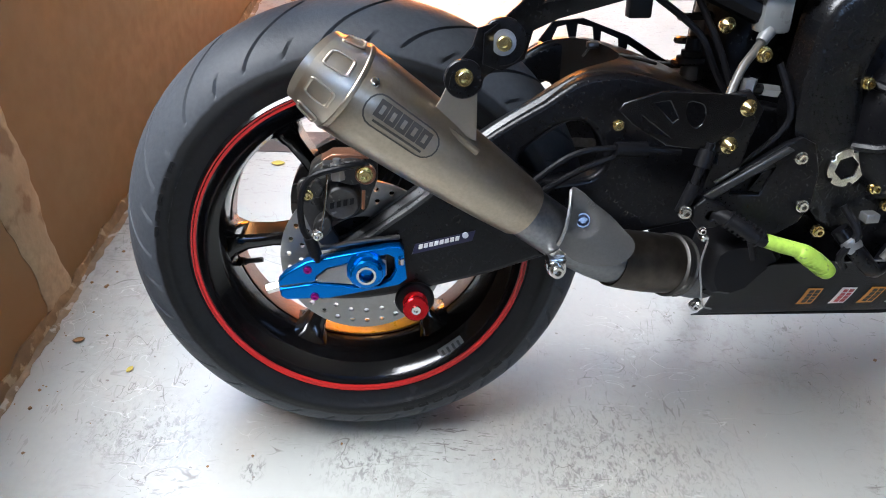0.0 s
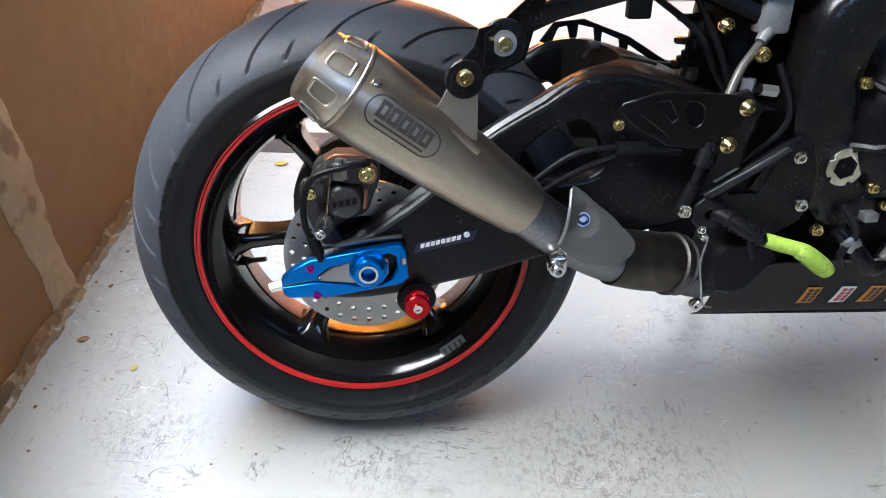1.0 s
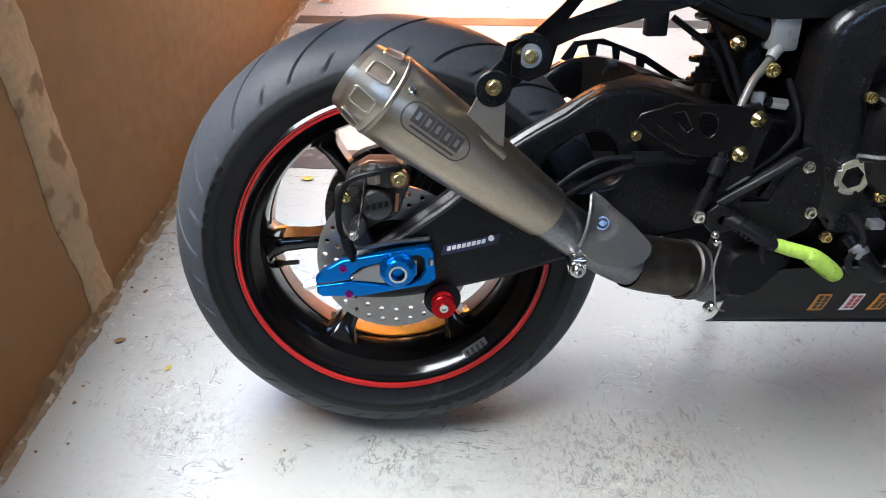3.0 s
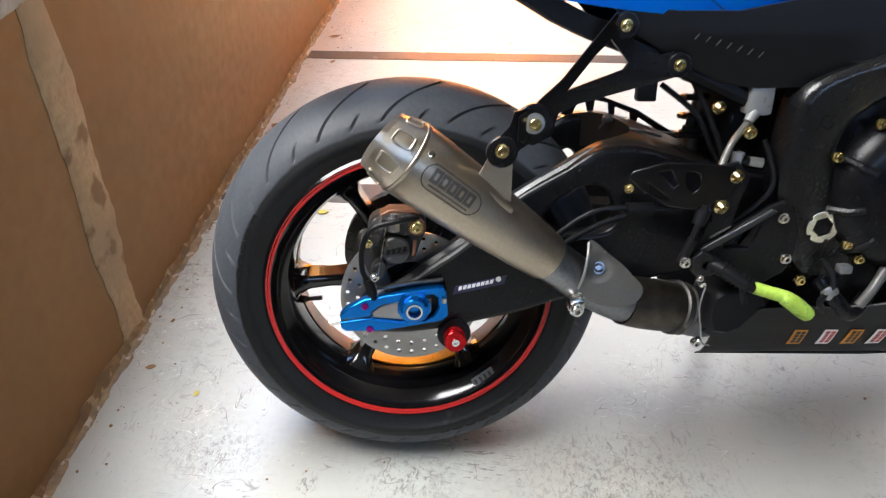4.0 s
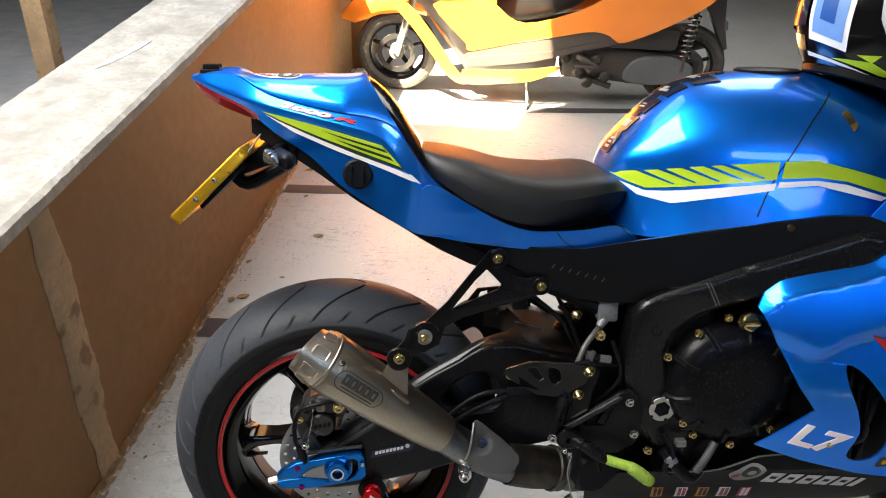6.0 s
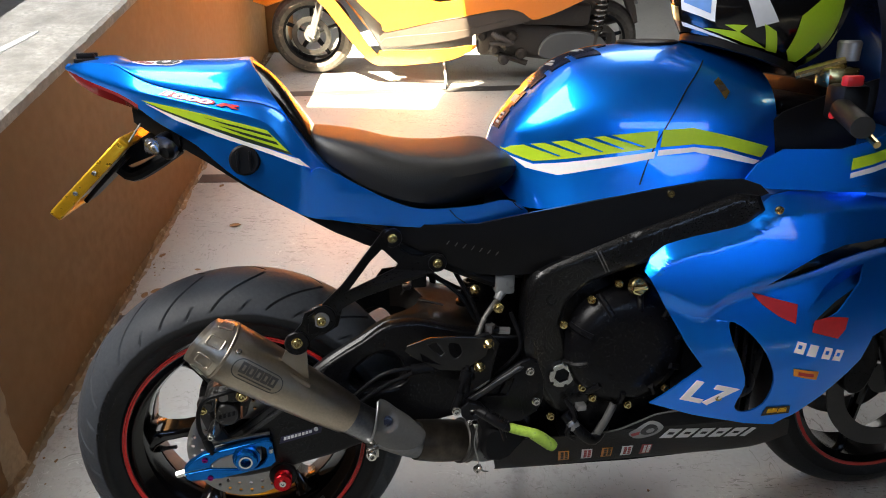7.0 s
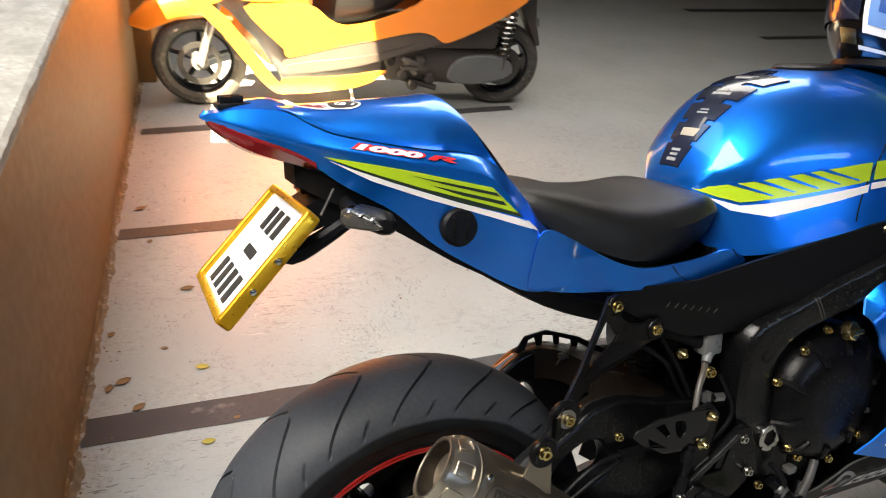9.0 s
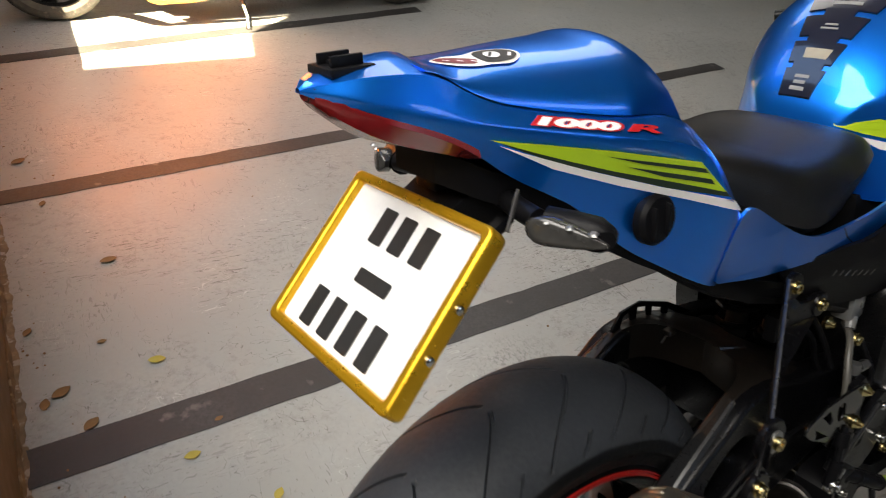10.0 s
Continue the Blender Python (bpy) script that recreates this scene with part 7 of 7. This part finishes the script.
SILVER = material("silver_vinyl", (0.62, 0.63, 0.65), 0.35)
SKYB = material("pale_blue_vinyl", (0.16, 0.32, 0.66), 0.35)
shell_patch("graphic", [(8, -30), (42, -34), (38, 8), (6, 14)], WHITE, 0.0012)
shell_patch("graphic", [(12, -25), (38, -29), (35, 3), (10, 8)], SKYB, 0.0020)
shell_patch("graphic", [(18, -17), (30, -19), (28, -2), (17, 0)], material("deep_blue_vinyl", (0.02, 0.09, 0.34), 0.35), 0.0028)
shell_patch("graphic", [(46, 22), (56, -10), (72, -30), (84, -22), (68, -8), (60, 22)], SILVER, 0.0012)
shell_patch("graphic", [(30, -40), (62, -36), (66, -30), (50, -34), (88, -42), (70, -43)], LIME, 0.0012)
shell_patch("graphic", [(76, -26), (86, -28), (98, -42), (88, -43)], LIME, 0.0012)
shell_patch("graphic", [(96, -14), (112, 14), (124, 10), (138, -26), (124, -24), (126, -42), (116, -44), (104, -38)], LIME, 0.0012)
shell_patch("graphic", [(136, -10), (150, -22), (146, -40), (132, -36), (140, -26)], LIME, 0.0012)
shell_patch("graphic", [(4, -38), (40, -42), (66, -45), (40, -44), (4, -41)], WHITE, 0.0012)
shell_patch("visor_edge", [(-14, -36), (3, -38), (3, -28), (-14, -26)], GOLD, 0.0016)
shell_patch("visor", [(-70, -20), (5, -22), (5, 22), (-70, 24)], NAVY, 0.003, "dark tinted visor")
part("visor_pivot", lathe([(0, 0.022), (0.006, 0.020)], hel(1.35, 0.0), (0, -1, 0), 20), PLASTIC, helmet)

# ---- the scooter behind ----
ORANGE = material("orange_paint", (0.80, 0.225, 0.020), 0.3, 0.0, 0.05, 600, coat=0.9)
GREY = material("grey_plastic", (0.10, 0.10, 0.10), 0.5, 0.0, 0.15, 200, 0.1)
BOARD = material("brown_grey_plastic", (0.075, 0.060, 0.050), 0.38, 0.0, 0.2, 150, 0.1)
TYREDUST = material("dusty_scooter_tyre", (0.060, 0.052, 0.044), 0.8, 0.0, 0.3, 60, 0.3, wear=0.3, wear_color=(0.12, 0.10, 0.08), big=10)
DUSTY = material("dusty_dark_plastic", (0.040, 0.031, 0.025), 0.6, 0.0, 0.2, 150, 0.2)
SX0, SX1, SY, SR = -0.37, 1.33, 4.24, 0.245
scooter = tagged(new("scooter"), "orange maxi scooter parked on its stand in the sun", "scooter")
scooter.matrix_world = Matrix.Translation((SX0, SY, FZ)) @ pose(0, 0, 0, 4, 0, 0)
WB = SX1 - SX0


def sp(name, bm, mat, label="", parent=None, smooth=35):
    return part(name, bm, mat, parent or scooter, label, smooth)


for x, nm, w in ((0.0, "front_wheel", 0.105), (WB, "rear_wheel", 0.125)):
    c = Vector((x, 0, SR))
    wh = sp(nm, lathe([(-0.05, 0.02), (-0.05, 0.045), (0.05, 0.045), (0.05, 0.02)], c, seg=24), GREY, "grey scooter wheel")
    prof = [(-w * 0.36, SR * 0.70), (-w * 0.5, SR * 0.80), (-w * 0.47, SR * 0.90), (-w * 0.32, SR * 0.97), (0, SR), (w * 0.32, SR * 0.97), (w * 0.47, SR * 0.90), (w * 0.5, SR * 0.80), (w * 0.36, SR * 0.70)]
    sp("tyre", lathe(prof, c, seg=72, caps=False), TYREDUST, "", wh)
    sp("rim", lathe([(-w * 0.37, SR * 0.70), (-w * 0.33, SR * 0.64), (w * 0.33, SR * 0.64), (w * 0.37, SR * 0.70)], c, seg=64, caps=False), CAST, "", wh)
    for k in range(5):
        a = radians(72 * k + 18)
        d = Vector((math.cos(a), 0, math.sin(a)))
        sp("spoke", tube([c + d * 0.03, c + d * SR * 0.66], [0.016, 0.011], 8), CAST, "", wh)
    sp("brake_disc", plate([(c.x + q[0], c.z + q[1]) for q in circle(0, 0, 0.115, 40)], -0.066, -0.062, [[(c.x + q[0], c.z + q[1]) for q in circle(0, 0, 0.085, 32)]], 0.0004), MATT, "", wh)
    sp("hub_nut", lathe([(0, 0.022), (0.012, 0.020), (0.016, 0.012)], (x, -0.058, SR), ACROSS, 12), CHROME, "", wh)
for s in (1, -1):
    sp("fork_leg", tube([(0.0, -0.075 * s, SR), (0.10, -0.075 * s, 0.55), (0.17, -0.06 * s, 0.80)], 0.021, 12), ALU, "silver fork leg")


def body(rows, mat, name, label=""):
    """A body shell from rows (x, half width, low z, high z)."""
    loops = []
    for x, w, lo, hi in rows:
        zm = (lo + hi) / 2
        loops.append([(x, -w * math.copysign(abs(math.cos(a)) ** 0.6, math.cos(a)), zm + (hi - lo) / 2 * math.copysign(abs(math.sin(a)) ** 0.6, math.sin(a))) for a in [2 * math.pi * k / 24 for k in range(24)]])
    return sp(name, rings(loops), mat, label)


def panel_s(outline, y, mat, name, label="", thick=0.012, bulge=0.03, n=4):
    cx = sum(q[0] for q in outline) / len(outline)
    for s in (1, -1):
        bm = skin(round_poly(outline, n), lambda x, z: y - bulge * (1 - min(abs(x - cx) / 0.8, 1)), thick, step=0.05)
        sp(name, bm if s > 0 else mirrored(bm), mat, label)


body([(-0.33, 0.03, 0.42, 0.46), (-0.25, 0.07, 0.40, 0.54), (-0.10, 0.085, 0.46, 0.60), (0.05, 0.085, 0.48, 0.61), (0.18, 0.06, 0.46, 0.58)], ORANGE, "front_fender", "orange front mudguard")
panel_s([(-0.029, 0.592), (0.15, 0.628), (0.376, 0.783), (0.393, 1.075), (0.085, 1.111), (-0.077, 0.874)], -0.20, ORANGE, "leg_shield", "orange front leg shield", n=2)
panel_s([(-0.029, 0.61), (0.028, 0.619), (0.15, 0.528), (0.312, 0.31), (0.393, 0.2), (0.49, 0.173), (0.441, 0.137), (0.368, 0.149), (0.279, 0.237), (0.117, 0.455)], -0.205, ORANGE, "shield_edge", "orange lower edge of the leg shield", n=2)
body([(0.02, 0.15, 0.62, 1.20), (0.16, 0.17, 0.52, 1.16), (0.30, 0.16, 0.36, 0.90), (0.42, 0.15, 0.16, 0.50), (0.60, 0.15, 0.16, 0.40), (0.95, 0.15, 0.18, 0.42)], GREY, "inner_body", "grey inner body and floor boards")
panel_s([(0.231, 0.579), (0.328, 0.61), (0.458, 0.619), (0.587, 0.592), (0.652, 0.537), (0.749, 0.506), (0.911, 0.543), (1.106, 0.627), (1.235, 0.714), (1.398, 0.811), (1.624, 0.929), (1.949, 1.038), (2.013, 0.911), (1.835, 0.756), (1.73, 0.652), (1.624, 0.579), (1.462, 0.492), (1.349, 0.444), (1.276, 0.426), (1.219, 0.464), (1.138, 0.483), (1.041, 0.47), (0.919, 0.441), (0.684, 0.392), (0.449, 0.331), (0.425, 0.373), (0.328, 0.464)], -0.21, ORANGE, "side_body", "orange side body sweeping up to the tail", n=2)
panel_s([(0.15, 0.634), (0.263, 0.71), (0.376, 0.774), (0.522, 0.874), (0.652, 0.801), (0.628, 0.652), (0.458, 0.627), (0.295, 0.612)], -0.19, ORANGE, "front_panel", "orange panel below the seat", n=2)
panel_s([(0.449, 0.328), (0.684, 0.386), (0.919, 0.435), (1.041, 0.464), (1.138, 0.477), (1.219, 0.459), (1.271, 0.419), (1.138, 0.379), (0.944, 0.337), (0.717, 0.288), (0.49, 0.251), (0.417, 0.277)], -0.20, BOARD, "running_board", "brown-grey foot board", n=2)
panel_s([(0.441, 0.295), (0.684, 0.328), (0.911, 0.361), (1.138, 0.419), (1.154, 0.401), (0.944, 0.328), (0.717, 0.277), (0.458, 0.248)], -0.215, BOARD, "board_ledge", "ledge along the foot board", thick=0.02, bulge=0.02, n=2)
panel_s([(0.409, 0.219), (0.587, 0.228), (0.814, 0.246), (0.968, 0.27), (0.928, 0.228), (0.814, 0.178), (0.652, 0.155), (0.441, 0.137)], -0.205, ORANGE, "lower_spoiler", "orange lower side spoiler", n=2)
body([(0.58, 0.10, 0.50, 0.66), (0.70, 0.17, 0.47, 0.74), (0.86, 0.185, 0.50, 0.80), (1.00, 0.185, 0.56, 0.86), (1.14, 0.18, 0.66, 0.92), (1.45, 0.18, 0.80, 1.00), (1.80, 0.14, 0.94, 1.06), (1.95, 0.10, 0.98, 1.06)], SEAT, "seat", "dark scooter seat")
body([(1.00, 0.12, 0.22, 0.40), (1.15, 0.14, 0.16, 0.42), (1.40, 0.15, 0.14, 0.38), (1.62, 0.13, 0.17, 0.36), (1.78, 0.08, 0.20, 0.32)], DUSTY, "transmission_case", "dusty black transmission case")
sp("case_cover", plate(round_poly([(1.34, 0.20), (1.40, 0.32), (1.60, 0.34), (1.72, 0.29), (1.70, 0.21), (1.50, 0.17)], 4), -0.175, -0.145, bevel=0.01), GREY, "grey transmission cover")
sp("air_box", box(1.22, 1.62, -0.17, -0.08, 0.37, 0.50, 0.03), DUSTY, "dark air box")
sp("engine_lump", join(box(0.98, 1.22, -0.13, 0.13, 0.17, 0.36, 0.03), tube([(1.10, -0.14, 0.30), (1.16, -0.17, 0.24)], 0.03, 10), tube([(1.05, -0.12, 0.20), (1.28, -0.14, 0.14)], 0.018, 8)), DUSTY)
spring = [(1.66 + 0.02 * t / 60 + 0.032 * math.cos(0.9 * t), -0.165 + 0.032 * math.sin(0.9 * t), 0.34 + 0.0042 * t) for t in range(60)]
sh = sp("rear_shock", tube([(1.66, -0.165, 0.26), (1.69, -0.165, 0.66)], 0.014, 10), MATT, "rear shock absorber")
sp("coil_spring", tube(spring, 0.006, 6), CHROME, "", sh)
sp("swing_bracket", box(1.60, 1.74, -0.12, -0.08, 0.22, 0.30, 0.01), CAST)
sp("rear_fender", plate([(1.697, 0.729), (1.803, 0.729), (1.859, 0.656), (1.881, 0.51), (1.924, 0.373), (1.903, 0.361), (1.851, 0.455), (1.787, 0.565), (1.714, 0.637)], -0.06, 0.06, bevel=0.006), DUSTY, "black rear mudguard flap")
sp("flap_notch", plate([(1.871, 0.532), (1.894, 0.525), (1.903, 0.481), (1.884, 0.477)], -0.064, 0.064, bevel=0.002), GREY)
sp("side_stand", tube([(0.78, -0.12, 0.18), (0.80, -0.24, 0.06), (0.79, -0.29, 0.022)], [0.012, 0.010, 0.014], 10), CHROME, "bright side stand")
sp("footrest", join(tube([(1.10, -0.15, 0.30), (1.06, -0.25, 0.34), (1.16, -0.26, 0.30)], 0.014, 10, n=3), box(1.04, 1.18, -0.275, -0.245, 0.285, 0.305, 0.006)), DUSTY, "folded pillion footrest")
for q in ((1.00, 0.30), (1.08, 0.22), (1.18, 0.30), (1.24, 0.20), (1.14, 0.16)):
    sp("engine_boss", lathe([(0, 0.035), (0.02, 0.032), (0.03, 0.018)], (q[0], -0.135, q[1]), ACROSS, 14), DUSTY)
sp("exhaust_silencer", tube([(1.20, 0.10, 0.22), (1.45, 0.15, 0.26), (1.85, 0.16, 0.36)], [0.03, 0.06, 0.055], 14, n=3), DUSTY, "dark silencer on the far side")
for k in range(9):
    sp("tail_bar", box(1.50 + 0.04 * k, 1.525 + 0.04 * k, -0.246, -0.236, 0.735 + 0.018 * k, 0.752 + 0.018 * k, 0.001), INK)

# ---- fallen leaves and grit on the floor ----
DRY = material("dry_leaf", (0.22, 0.12, 0.04), 0.7, 0.0, 0.3, 80)
YELLOWLEAF = material("yellow_leaf", (0.42, 0.34, 0.05), 0.6, 0.0, 0.2, 80)


def leaf(x, y, size, turn, mat):
    top = []
    n = 8
    bm = bmesh.new()
    mid, lf, rt = [], [], []
    for i in range(n + 1):
        t = i / n
        w = 0.30 * math.sin(math.pi * t) ** 0.8 * size
        z = 0.002 + 0.10 * size * (t - 0.5) ** 2 * 2
        lf.append(bm.verts.new(((t - 0.5) * size, w, z + 0.10 * w)))
        mid.append(bm.verts.new(((t - 0.5) * size, 0, z)))
        rt.append(bm.verts.new(((t - 0.5) * size, -w, z + 0.18 * w)))
    for i in range(n):
        for a, b in ((lf, mid), (mid, rt)):
            bm.faces.new((a[i], b[i], b[i + 1], a[i + 1]))
    geo = bmesh.ops.extrude_face_region(bm, geom=bm.faces[:])
    for v in geo["geom"]:
        if isinstance(v, bmesh.types.BMVert):
            v.co.z += 0.0008
    bmesh.ops.remove_doubles(bm, verts=bm.verts, dist=1e-5)
    ob = part("leaf", bm, mat)
    ob.matrix_world = pose(x, y, FZ + 0.0005, 0, 0, turn)
    return tagged(ob, "small curled dry leaf on the floor" if mat is DRY else "small yellow fallen leaf on the floor", "leaf", "fallen leaves")


for x, y, s, t, m in ((-0.565, 0.945, 0.022, 20, DRY), (-0.448, 0.885, 0.016, 70, YELLOWLEAF), (-0.415, 2.28, 0.045, 10, DRY), (-0.567, 1.825, 0.045, 30, DRY), (-0.366, 1.855, 0.040, -10, YELLOWLEAF), (-0.520, 1.712, 0.040, 40, DRY),
                      (-0.60, 1.80, 0.035, 80, DRY), (-0.28, 1.63, 0.020, 15, DRY), (-0.35, 1.555, 0.034, 5, YELLOWLEAF), (-0.62, 2.05, 0.03, 60, DRY), (-0.47, 1.96, 0.022, 0, DRY), (-0.60, 2.9, 0.05, 35, DRY), (-0.55, 2.62, 0.03, 75, DRY), (0.28, 1.80, 0.025, 20, YELLOWLEAF), (-0.22, 1.40, 0.03, 50, YELLOWLEAF)):
    leaf(x, y, s, t, m)
rng = random.Random(5)
bm = bmesh.new()
for _ in range(260):
    y = rng.uniform(0.5, 4.2)
    near = rng.random() < 0.62
    x = wall_x(y) + (0.02 + abs(rng.gauss(0, 0.06)) if near else rng.uniform(0.05, 2.2))
    s = rng.choice((0.001, 0.0014, 0.002, 0.0035)) * rng.uniform(0.7, 1.3)
    vs = [bm.verts.new((x + s * rng.uniform(0.6, 1.2) * math.cos(a), y + s * rng.uniform(0.6, 1.2) * math.sin(a), FZ + h)) for h in (0.0, s * rng.uniform(0.3, 0.8)) for a in (0.3, 1.8, 3.3, 4.9)]
    for f in ((0, 1, 5, 4), (1, 2, 6, 5), (2, 3, 7, 6), (3, 0, 4, 7), (4, 5, 6, 7)):
        bm.faces.new([vs[i] for i in f])
tagged(part("grit", bm, DRY), "scattered brown grit and crumbs along the wall", "grit", kind="stuff")
